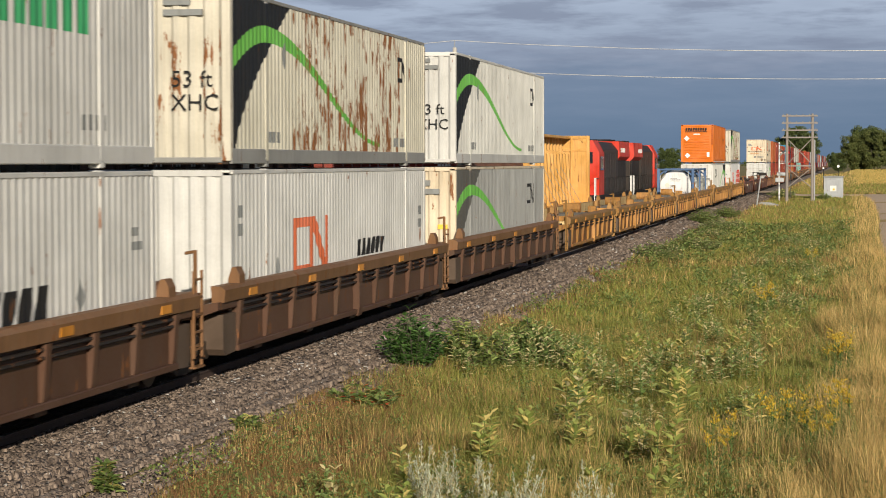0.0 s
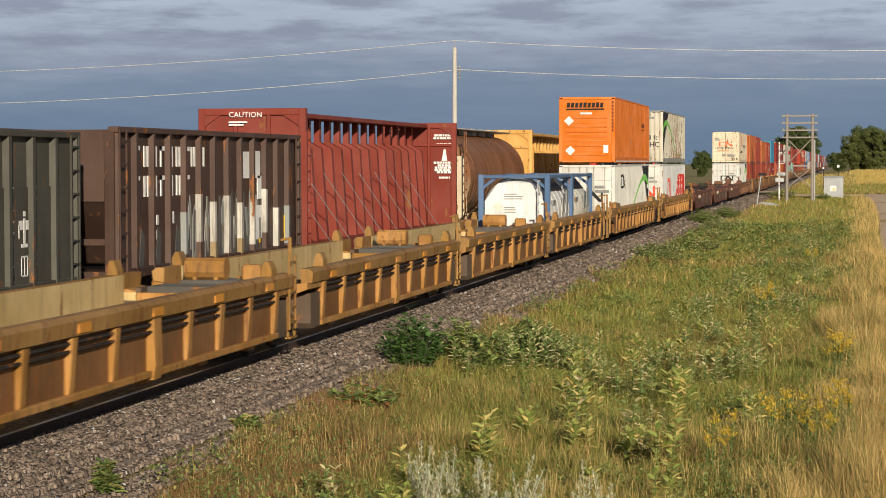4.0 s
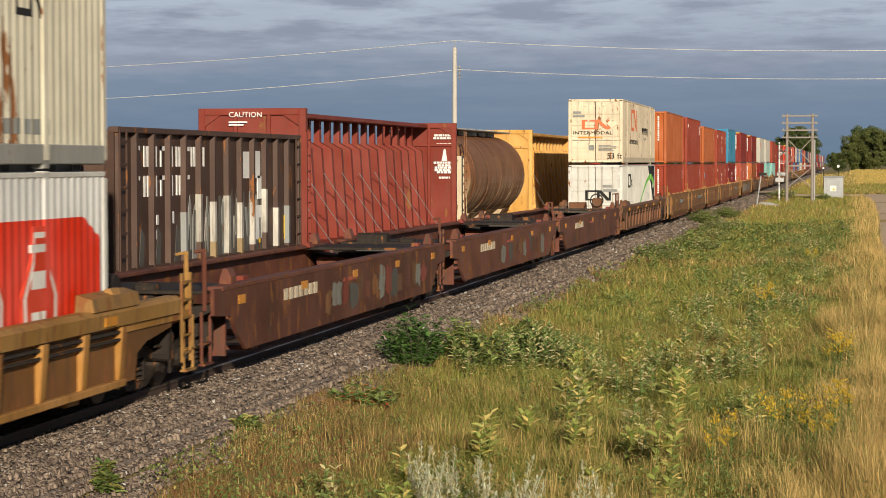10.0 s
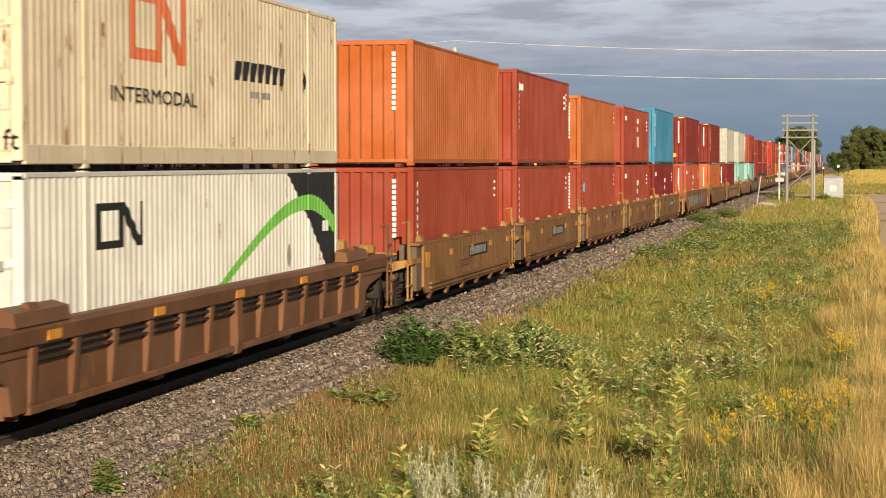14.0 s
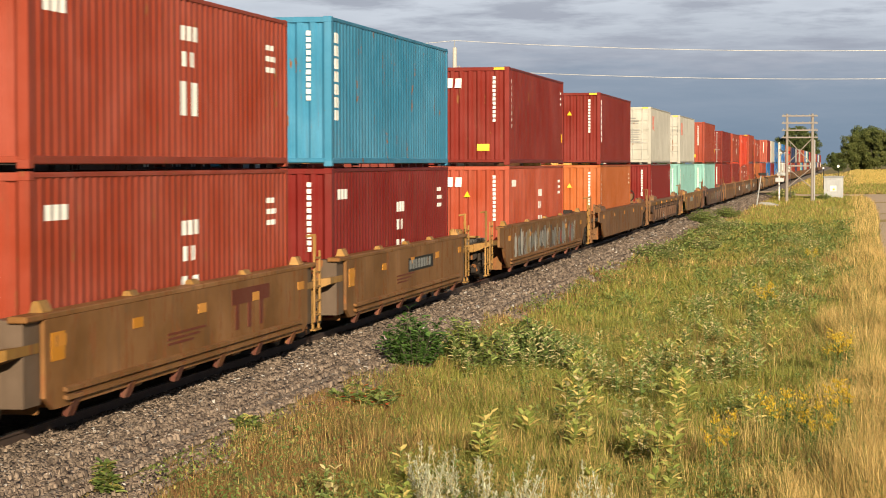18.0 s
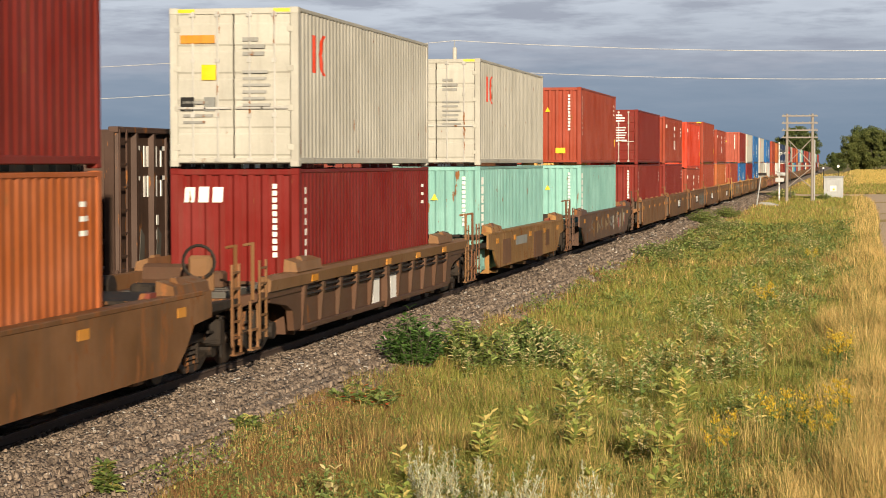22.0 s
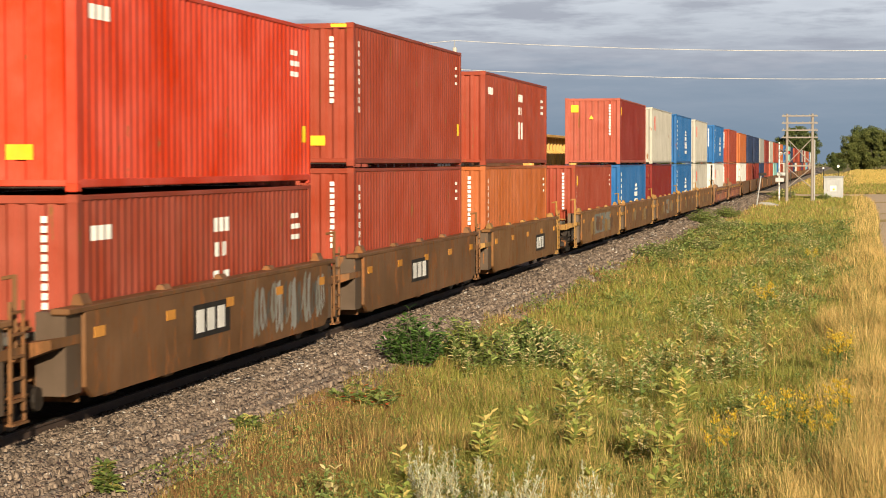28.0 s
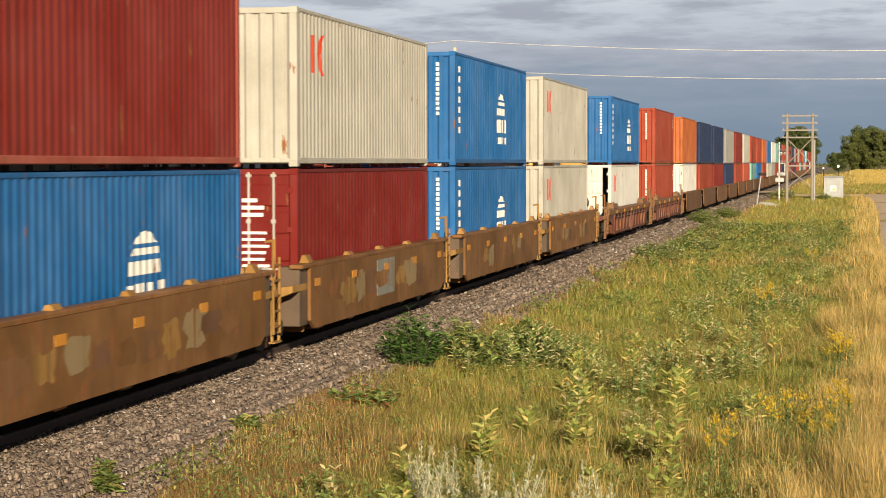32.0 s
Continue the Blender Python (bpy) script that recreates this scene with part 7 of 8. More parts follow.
# single tall weeds in front
for x, y, k, size in ((-3.9, 31.0, 0, 1.0), (-2.3, 30.2, 0, 1.05), (-1.4, 30.9, 0, 1.0), (-1.9, 23.4, 2, 0.9), (-4.5, 26.6, 2, 0.95), (-4.4, 29.8, 3, 1.0), (-2.7, 27.8, 3, 0.9), (-3.5, 28.5, 3, 0.95), (-4.7, 22.2, 2, 0.9)):
    copy_thing(weeds[k], pose(x, y, ground_z(x, y), 0, 0, 83 * (x + y)) @ Matrix.Scale(size * 0.85, 4))
# leafy clumps along the verge towards the crossing
clumps = [shrub(8, 2.0, 1.0, "weed_green", "leafy clump of green weeds on the verge"), shrub(9, 2.4, 0.8, "pale_leaf", "low clump of pale-leaved weeds on the verge")]
plant_at(clumps[0], -7.9, 144.9)
plant_at(clumps[1], -7.1, 121.4)
for k, (x, y, size) in enumerate(((-8.3, 127.4, 1.2), (-6.4, 96.2, 1.1), (-7.1, 96.1, 0.9), (-7.5, 85.9, 1.1), (-4.7, 114.3, 0.8), (-2.7, 103.6, 0.9), (-1.9, 85.0, 1.0), (-0.2, 132.3, 0.8), (-3.4, 84.7, 0.7), (-6.9, 237.1, 1.6), (-2.1, 224.0, 1.3), (-1.8, 99.7, 0.9), (-2.6, 83.0, 0.9), (-6.6, 129.9, 0.9), (-3.4, 124.1, 0.8), (0.1, 119.8, 0.8), (-6.8, 82.2, 0.8), (-6.7, 109.8, 0.9))):
    copy_thing(clumps[k % 2], pose(x, y, ground_z(x, y), 0, 0, 47 * k) @ Matrix.Scale(size * (0.9 if x < -6 else 0.62), 4))

# a stand of tall pale-leaved weeds beside the bush
for x, y, k, size in ((-7.1, 39.6, 4, 0.9), (-6.75, 40.1, 4, 1.0), (-6.3, 40.9, 4, 1.15), (-5.95, 41.2, 4, 1.2), (-5.7, 40.5, 4, 1.1), (-5.35, 40.0, 4, 0.95), (-6.2, 39.4, 5, 1.0), (-5.1, 41.4, 4, 1.0), (-4.8, 40.3, 5, 1.0), (-6.9, 38.8, 5, 0.9),
                      (-3.9, 33.0, 3, 0.9), (-3.9, 36.0, 5, 1.1), (-3.3, 35.1, 5, 1.2), (-4.5, 35.4, 3, 1.0), (-2.7, 35.0, 3, 1.0), (-4.3, 37.2, 5, 1.1), (-2.2, 36.5, 5, 1.0), (-4.9, 24.0, 3, 0.7), (-3.0, 25.2, 3, 0.75), (-0.6, 26.0, 3, 0.6), (-2.7, 28.6, 3, 0.8), (-1.2, 29.6, 5, 0.9), (-2.6, 38.2, 5, 1.2), (-3.4, 39.2, 4, 0.9), (-1.6, 38.6, 5, 1.1)):
    copy_thing(weeds[k], pose(x, y, ground_z(x, y), 0, 0, 71 * (x + y)) @ Matrix.Scale(size * (0.75 if y < 30 else 0.95), 4))

gold = [goldenrod(41, "goldenrod with bright yellow flower plumes"), goldenrod(42, "goldenrod with yellow flower plumes among grass")]
plant_at(gold[0], -1.4, 25.4)
plant_at(gold[1], -0.9, 27.9)
for k, (x, y) in enumerate(((-0.2, 26.8), (-0.1, 29.8), (-0.6, 28.2), (0.0, 37.3), (-0.2, 37.6), (-2.0, 53.5), (-1.8, 53.9), (-1.2, 76.0))):
    copy_thing(gold[k % 2], pose(x, y, ground_z(x, y), 0, 0, 67 * k))
sages = [sage(51, "silvery grey-green wild sage"), sage(52, "silvery wild sage gone to seed")]
plant_at(sages[0], -4.55, 23.2)
plant_at(sages[1], -4.25, 23.6)
for k, (x, y) in enumerate(((-3.25, 22.0), (-4.75, 24.2), (-2.6, 22.2), (-3.7, 22.6))):
    copy_thing(sages[k % 2], pose(x, y, ground_z(x, y), 0, 0, 53 * k))


def forbs():
    """Small broad leaves in the sward, too many to count."""
    rng = random.Random(61)
    v, f = [], []
    for k in range(9000):
        y = 22 + 110 * rng.random() ** 1.7
        x = rng.uniform(-8.0, 0.6)
        if x < -0.42 * y - 0.5 or noise.noise(Vector((x * 0.6, y * 0.35, 3.0))) < -0.05:
            continue
        z = ground_z(x, y)
        size = 0.045 * max(1.0, y / 40)
        h = rng.uniform(0.12, 0.42)
        for j in range(7):
            a = rng.uniform(0, 6.28)
            fold_leaf(v, f, Vector((x + rng.uniform(-0.05, 0.05), y + rng.uniform(-0.05, 0.05), z + h * rng.uniform(0.4, 1))), Vector((math.cos(a), math.sin(a), rng.uniform(0.1, 1.0))), Vector((0, 0, 1)), size * rng.uniform(0.9, 1.8), size * 0.7)
    tagged(new("meadow_herbs", raw_mesh("meadow_herbs", v, f, "forb_leaf")), "small green leafy herbs among the grass", "herbs", kind="stuff")


forbs()


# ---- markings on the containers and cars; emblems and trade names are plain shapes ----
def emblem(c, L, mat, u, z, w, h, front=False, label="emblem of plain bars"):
    """A closed frame with a zigzag stroke joined to it, as one painted emblem."""
    tu, tz = 0.10 * w, 0.17 * h
    strokes = [rect(u, z, u + tu, z + h), rect(u + tu, z + h - tz, u + 0.46 * w, z + h), rect(u + tu, z, u + 0.46 * w, z + tz), rect(u + 0.46 * w, z, u + 0.56 * w, z + h),
               [(u + 0.56 * w, z + h), (u + 0.56 * w, z + h * 0.72), (u + 0.84 * w, z), (u + 0.92 * w, z), (u + 0.92 * w, z + h * 0.22), (u + 0.62 * w, z + h)], rect(u + 0.92 * w, z, u + w, z + h)]
    g = Geo()
    y_f = -L / 2 - (0.024 if front == "door" else 0.004)
    for q in strokes:
        if front:
            g.prism(q, y_f, y_f + 0.028)
        else:
            clad(g, L, q)
    part("emblem", g, mat, c, label)


def diamond(c, L, mat, x, z, r, front=True, lift=0.006):
    g = Geo()
    if front:
        g.prism([(x - r, z), (x, z - r), (x + r, z), (x, z + r)], -L / 2 - lift, -L / 2 + 0.03)
    else:
        clad(g, L, [(x - r, z), (x, z - r * 1.6), (x + r, z), (x, z + r * 1.6)])
    part("placard", g, mat, c, "diamond placard")


def word_blocks(c, L, mat, u, z, w, h, n, front=False, slant=0.0, lift=0.004, seed=3, label="painted trade name, plain blocks"):
    """A row of upright blocks the size of painted letters."""
    rng = random.Random(seed)
    step = w / n
    for k in range(n):
        a = u + k * step
        b = a + step * 0.72
        top = h * rng.uniform(0.9, 1.0)
        q = [(a, z), (b, z), (b + slant, z + top), (a + slant, z + top)]
        if front:
            g = Geo().prism(q, -L / 2 - lift, -L / 2 + 0.03)
        else:
            g = clad(Geo(), L, q)
        part("letter_block", g, mat, c, label if k == 0 else "")


def triangle(c, L, x, z, r=0.1):
    part("warning_triangle", Geo().prism([(x - r, z - r * 0.7), (x + r, z - r * 0.7), (x, z + r)], -L / 2 - 0.004, -L / 2 + 0.03), "mark_yellow", c, "yellow warning triangle")


def big_words(c, L, text, size, x, z, lift):
    lettering("lettering", text, size, "mark_black", c, pose(x, -L / 2 - lift, z, 90, 0, 0), "black painted size code")


def logo_group(c, L, u, z, s=1.0, mat="mark_white"):
    """Rows of small blocks over a large one, as painted on the side of many boxes."""
    word_blocks(c, L, mat, u - 0.42 * s, z + 0.86 * s, 0.9 * s, 0.2 * s, 3, seed=5)
    word_blocks(c, L, mat, u - 0.3 * s, z + 0.52 * s, 0.6 * s, 0.2 * s, 2, seed=6)
    word_blocks(c, L, mat, u - 0.45 * s, z - 0.12 * s, 0.95 * s, 0.48 * s, 2, seed=7, label="white painted blocks")


LONG = [o for o, *_ in MOVING if o.name.startswith("shipping_container")]
L5, L4 = 16.15, 12.19
first_low, first_up, emblem_low, rusty_up, grey_low, wave_up, sch_low, sch_up, milk_low, milk_up, cn_low, cn_up = LONG[:12]

word_blocks(first_up, L5, "mark_green", 10.4, 1.75, 3.2, 0.5, 6)
side_mark(first_up, L5, "mark_yellow", 12.2, 2.5, 14.0, 2.66, "label", "yellow label")
side_mark(first_up, L5, "mark_black", 12.2, 2.68, 14.0, 2.74, "label")
word_blocks(first_up, L5, "mark_grey", 13.2, 0.5, 1.0, 0.22, 4)
word_blocks(first_low, L5, "mark_black", 9.4, 1.0, 2.6, 0.5, 5, slant=0.15)
diamond(first_low, L5, "mark_grey", 13.1, 1.25, 0.16, False)
rows_of_bars(first_low, L5, "mark_grey", 15.1, 15.6, 2.1, 2, 0.12, 0.08)
emblem(emblem_low, L5, "mark_rust", 4.0, 0.95, 2.6, 1.05, label="orange-red painted emblem")
word_blocks(emblem_low, L5, "mark_black", 9.0, 1.1, 2.6, 0.36, 6, slant=0.12)
word_blocks(emblem_low, L5, "mark_grey", 9.6, 0.72, 1.6, 0.14, 5)
diamond(emblem_low, L5, "mark_grey", 2.9, 1.1, 0.16, False)
column(emblem_low, L5, "mark_grey", 15.3, 2.0, 2, 0.3, 0.2, 0.1)
column(emblem_low, L5, "mark_grey", 0.45, 2.3, 2, 0.3, 0.2, 0.1)
rows_of_bars(emblem_low, L5, "mark_black", -0.95, -0.1, 2.3, 2, 0.12, 0.08, True)
for c in (rusty_up, wave_up, milk_up):
    emblem(c, L5, "mark_black", 13.0, 1.85, 0.95, 0.55, label="black painted emblem")
    diamond(c, L5, "mark_grey", 3.4, 1.95, 0.15, False)
    word_blocks(c, L5, "mark_grey", 12.6, 0.42, 1.6, 0.2, 5)
    word_blocks(c, L5, "mark_grey", 2.3, 0.42, 0.9, 0.2, 3)
    rows_of_bars(c, L5, "mark_grey", 0.1, 0.8, 2.72, 2, 0.10, 0.07, True)
    big_words(c, L5, "53 ft", 0.38, 0.22, 1.3, 0.012)
    big_words(c, L5, "XHC", 0.38, 0.22, 0.92, 0.012)
    emblem(c, L5, "mark_black", -0.9, 2.42, 0.45, 0.18, True)
diamond(milk_up, L5, "cream_paint", -0.68, 1.75, 0.24)
emblem(grey_low, L5, "mark_black", 12.3, 1.72, 1.5, 0.62)
rows_of_bars(grey_low, L5, "mark_grey", 0.0, 0.85, 2.55, 2, 0.14, 0.08, True)
part("label", Geo().box(0.75, -L5 / 2 - 0.006, 1.3, 1.0, -L5 / 2 + 0.03, 1.42), "mark_yellow", grey_low, "yellow label")

# orange box and the white one under it
word_blocks(sch_up, L5, "mark_black", -0.88, 2.44, 1.62, 0.22, 9, True, 0.03, label="dark trade name, plain blocks")
front_mark(sch_up, L5, "mark_black", -0.9, 2.33, 0.75, 2.39, "underline", lift=0.004)
for x, z in ((-0.78, 1.86), (-0.72, 0.58)):
    diamond(sch_up, L5, "mark_white", x, z, 0.21, lift=0.012)
front_mark(sch_up, L5, "mark_white", 0.72, 0.48, 0.92, 0.82, "plate", "white plate", 0.01)
g = Geo().box(-0.28, -L5 / 2 - 0.012, 2.14, 0.22, -L5 / 2 + 0.03, 2.22)
part("plate", g, "mark_white", sch_up, "white number plate strip")
column(sch_up, L5, "mark_maroon", 1.08, 2.7, 9, 0.07, 0.1, 0.05, True)
for u, z in ((7.3, 2.0), (7.3, 1.0)):
    diamond(sch_up, L5, "mark_grey", u, z, 0.13, False)
word_blocks(sch_up, L5, "mark_maroon", 12.2, 1.75, 1.4, 0.2, 6)
side_mark(sch_up, L5, "mark_maroon", 12.2, 1.6, 13.6, 1.66)
word_blocks(sch_up, L5, "mark_maroon", 2.2, 0.55, 1.0, 0.12, 4)
part("dashed_strip", Geo().box(W2 - 0.02, -L5 / 2 + 0.4, 0.10, W2 + 0.003, L5 / 2 - 0.4, 0.15), "mark_white", sch_up, "white reflective strip")
for c, col, fx in ((sch_low, "mark_black", -0.2), (cn_low, "mark_black", -0.35)):
    emblem(c, L5, "mark_black", 2.55, 1.84, 1.95, 0.62, label="black painted emblem")
    emblem(c, L5, "mark_black", -0.45, 1.3, 1.15, 0.46, "door", "black painted emblem")
    rows_of_bars(c, L5, "mark_grey", 0.35, 1.0, 2.0, 2, 0.12, 0.07, True)
    diamond(c, L5, "cream_paint", -0.72, 1.05, 0.2, lift=0.03)
    diamond(c, L5, "mark_grey", 12.5, 1.35, 0.14, False)
    rows_of_bars(c, L5, "mark_grey", -0.75, 0.9, 0.45, 1, 0.08, 0.04, True)
    rows_of_bars(c, L5, "mark_white", 14.9, 15.7, 1.9, 1, 0.2, 0.04)

# red-tailed box with bottle pictures, and the cream box
emblem(milk_low, L5, "mark_red", 3.2, 0.95, 2.2, 1.15, label="red painted emblem")
emblem(milk_low, L5, "mark_red", -0.6, 1.15, 1.4, 0.55, "door", "red painted emblem")
rows_of_bars(milk_low, L5, "mark_grey", 0.3, 0.95, 2.2, 2, 0.12, 0.07, True)
word_blocks(milk_low, L5, "mark_black", 0.0, 0.5, 1.0, 0.1, 8, True, lift=0.028)
diamond(milk_low, L5, "mark_grey", 7.6, 1.5, 0.15, False)
for k in range(3):
    u = 9.7 + k * 1.75
    q = [(u, 0.62), (u + 1.0, 0.62), (u + 1.05, 1.35), (u + 0.75, 1.8), (u + 0.72, 2.15), (u + 0.3, 2.15), (u + 0.27, 1.8), (u - 0.05, 1.35)]
    for grow, mat, lift in ((1.16, "mark_red", -0.0015), (1.0, "mark_white", 0.0), (0.84, "mark_red", 0.0015)):
        part("bottle_picture", Geo().prism([(u + 0.5 + (a - u - 0.5) * grow - L5 / 2, 1.38 + (b - 1.38) * (1 + 0.6 * (grow - 1))) for a, b in q], W2 - 0.03, W2 + lift, "x"), mat, milk_low, "bottle picture")
    for z in (0.95, 1.45, 1.9):
        part("bottle_label", Geo().box(W2 - 0.03, u + 0.2 - L5 / 2, z, W2 + 0.003, u + 0.8 - L5 / 2, z + (0.22 if z < 1.5 else 0.1)), "mark_white", milk_low)
emblem(cn_up, L5, "mark_rust", 4.0, 1.52, 2.5, 1.0, label="orange painted emblem")
emblem(cn_up, L5, "mark_rust", -0.6, 1.55, 1.25, 0.42, "door", "faded orange painted emblem")
lettering("lettering", "INTERMODAL", 0.21, "mark_black", cn_up, pose(-1.0, -L5 / 2 - 0.03, 1.32, 90, 0, 0), "black lettering", 1.35)
lettering("lettering", "53 ft", 0.36, "mark_black", cn_up, pose(0.52, -L5 / 2 - 0.03, 0.24, 90, 0, 0), "black size code")
lettering("lettering", "INTERMODAL", 0.3, "mark_black", cn_up, pose(W2 + 0.001, -L5 / 2 + 3.1, 0.92, 90, 0, 90), "black lettering", 2.1)
word_blocks(cn_up, L5, "mark_black", 9.1, 1.42, 3.2, 0.34, 7, slant=0.1)
word_blocks(cn_up, L5, "mark_grey", 10.0, 1.15, 1.4, 0.12, 4)
diamond(cn_up, L5, "mark_black", 13.6, 1.55, 0.14, False)
diamond(cn_up, L5, "cream_paint", 0.75, 1.8, 0.24, lift=0.03)
rows_of_bars(cn_up, L5, "mark_grey", -1.0, -0.45, 2.35, 2, 0.1, 0.06, True)
rows_of_bars(cn_up, L5, "mark_grey", 0.15, 1.0, 0.85, 5, 0.03, 0.03, True)
rows_of_bars(cn_up, L5, "mark_orange", -0.75, 0.9, 1.22, 1, 0.06, 0.03, True)
front_mark(cn_up, L5, "mark_grey", -0.3, 0.62, -0.05, 0.85, "plate", "grey plate", 0.022)

# the forty-foot boxes: which marks each one carries, lower then upper
# c front column, s side column, t triangle, y yellow label, b name on the front, l devices on the side, r red device, v white upright bar, h hatched top corners, o bar on a side, d door marks
MARKS = ("cs", "c", "s", "so", "cse", "cs", "clo", "clo", "clo", "cv", "clobt", "cshyb", "cst", "cthv", "csb", "rhd", "cvt", "rhd", "cvt", "csyt", "csb", "db", "cs", "lo", "clo", "oy", "cs", "cshy", "cs", "lo", "csYt", "", "cL", "cYt", "d", "r", "cL", "cL", "r", "r", "r", "cL", "cs", "cs")
for (k, level), c in BOX40.items():
    spec = MARKS[2 * k + level] if 2 * k + level < len(MARKS) else ""
    h = 2.591 if RUN40[k][3 if level else 1] == "40S" else 2.896
    if "c" in spec:
        column(c, L4, "mark_white", 0.72, h - 0.28, 11, 0.085, 0.09, 0.035, True)
    if "s" in spec:
        column(c, L4, "mark_white", 0.42, h - 0.35, 8, 0.22, 0.12, 0.07)
        rows_of_bars(c, L4, "mark_white", 11.4, 11.75, h - 0.4, 3, 0.07, 0.12)
    if "t" in spec:
        triangle(c, L4, -0.05, h - 0.85)
    if "y" in spec:
        front_mark(c, L4, "mark_yellow", 0.25, 0.42, 0.62, 0.62, "label", "yellow label", 0.004)
        side_mark(c, L4, "mark_yellow", 11.55, 0.75, 11.85, 1.05, "label", "yellow label")
    if "Y" in spec:
        front_mark(c, L4, "mark_yellow", -0.95, h - 0.62, -0.62, h - 0.3, "label", "yellow label", 0.004)
        side_mark(c, L4, "mark_yellow", 0.55, h - 0.75, 0.85, h - 0.4, "label", "yellow label")
    if "b" in spec:
        word_blocks(c, L4, "mark_white", -0.95, h - 0.62, 0.8, 0.3, 3, True, 0.02)
    if "l" in spec:
        logo_group(c, L4, 6.5, 0.92, 1.15)
    if "L" in spec:
        n = 12
        part("round_device", clad(Geo(), L4, [(7.4 + 0.72 * math.cos(math.pi * i / n), 1.42 + 0.62 * math.sin(math.pi * i / n)) for i in range(n + 1)]), "mark_white", c, "white half-round device")
        for z0, z1, w in ((1.62, 1.70, 0.9), (1.80, 1.86, 0.7)):
            side_mark(c, L4, RUN40[k][4 if level else 2], 7.4 - w, z0, 7.4 + w, z1, "device_stripe", lift=0.003)
        word_blocks(c, L4, "mark_white", 6.55, 0.92, 1.8, 0.4, 4)
        word_blocks(c, L4, "mark_white", 6.55, 0.6, 1.8, 0.2, 8)
        column(c, L4, "mark_white", 0.5, h - 0.35, 7, 0.3, 0.16, 0.1)
    if "o" in spec:
        side_mark(c, L4, "mark_white", 0.55, h - 0.62, 1.35, h - 0.42, "name_bar", "white painted bar")
        rows_of_bars(c, L4, "mark_white", 10.8, 11.5, h - 0.5, 3, 0.09, 0.1)
    if "e" in spec:
        n = 14
        part("badge", clad(Geo(), L4, [(1.1 + 0.24 * math.cos(6.283 * i / n), 2.05 + 0.2 * math.sin(6.283 * i / n)) for i in range(n)]), "mark_sky", c, "pale blue oval badge")
    if "r" in spec:
        for k2, (du, lean) in enumerate(((0.0, 0.0), (0.42, -0.38), (0.42, 0.38))):
            q = [(1.1 + du, h - 0.8), (1.36 + du, h - 0.8), (1.36 + du + (0.3 if k2 else 0), h - 0.8 + lean), (1.1 + du + (0.3 if k2 else 0), h - 0.8 + lean)] if k2 else [(1.1, h - 1.15), (1.34, h - 1.15), (1.34, h - 0.45), (1.1, h - 0.45)]
            part("device", clad(Geo(), L4, q), "mark_red", c, "red painted device" if k2 == 0 else "")
    if "v" in spec:
        column(c, L4, "mark_white", 0.35, h - 0.3, 7, 0.3, 0.2, 0.05)
    if "h" in spec:
        for x in (-1.05, 0.75):
            part("hazard_stripe", Geo().box(x, -L4 / 2 - 0.004, h - 0.09, x + 0.32, -L4 / 2 + 0.03, h - 0.025), "mark_yellow", c, "yellow hatched height mark")
    if "d" in spec:
        ivory = "ivory" in RUN40[k][4 if level else 2]
        m = "plain_grey" if ivory else "mark_white"
        rows_of_bars(c, L4, m, 0.18, 0.62, 2.35, 3, 0.07, 0.06, True)
        rows_of_bars(c, L4, m, 0.18, 0.85, 1.75, 6, 0.05, 0.07, True, 4)
        rows_of_bars(c, L4, m, -0.95, -0.3, 1.2, 4, 0.05, 0.07, True, 7)
        if ivory:
            front_mark(c, L4, "mark_orange", -1.0, 2.25, -0.35, 2.4, "name_bar", "orange painted bar", 0.024)
            front_mark(c, L4, "mark_yellow", -0.6, 1.58, -0.33, 1.86, "label", "yellow label", 0.024)
            front_mark(c, L4, "mark_black", -1.0, 1.02, -0.75, 1.27, "plate", "dark plate", 0.024)
            front_mark(c, L4, "mark_grey", -0.55, 1.02, -0.35, 1.27, "plate", "grey plate", 0.024)
        else:
            front_mark(c, L4, "mark_white", -0.95, 2.05, -0.45, 2.25, "name_bar", "white painted bar", 0.024)


# ---- car markings ----
def car_patch(car, mat, y0, z0, y1, z1, x=1.527, name="stencil", label=""):
    return part(name, Geo().box(x - 0.02, y0, z0, x, y1, z1), mat, car, label)


def stencil_row(car, mat, y, z, w, h, n, x=1.527, name="stencil"):
    for k in range(n):
        car_patch(car, mat, y + k * w / n, z, y + (k + 0.7) * w / n, z + h, x, name, "stencilled reporting mark, plain blocks" if k == 0 else "")


for k in range(5):
    c = CAR40[k]
    if k in (2, 3):
        car_patch(c, "mark_maroon", 9.4, 1.12, 11.6, 1.36, name="name_bar", label="maroon painted bar")
        for j in range(3):
            car_patch(c, "mark_maroon", 9.6 + j * 0.7, 0.72, 9.8 + j * 0.7, 1.12, name="name_bar")
    else:
        car_patch(c, "mark_black", 7.4, 0.95, 10.2, 1.25, name="panel", label="black stencil panel")
        stencil_row(c, "mark_grey", 7.5, 1.0, 2.5, 0.2, 8, 1.531)
    car_patch(c, "mark_orange", 1.7, 0.95, 2.15, 1.3, name="reflector")
    for j in range(3):
        car_patch(c, "mark_maroon", 6.2, 0.9 - j * 0.07, 8.0 - j * 0.3, 0.93 - j * 0.07, name="stencil")
# spray paint on one car's whole flank
rng = random.Random(17)


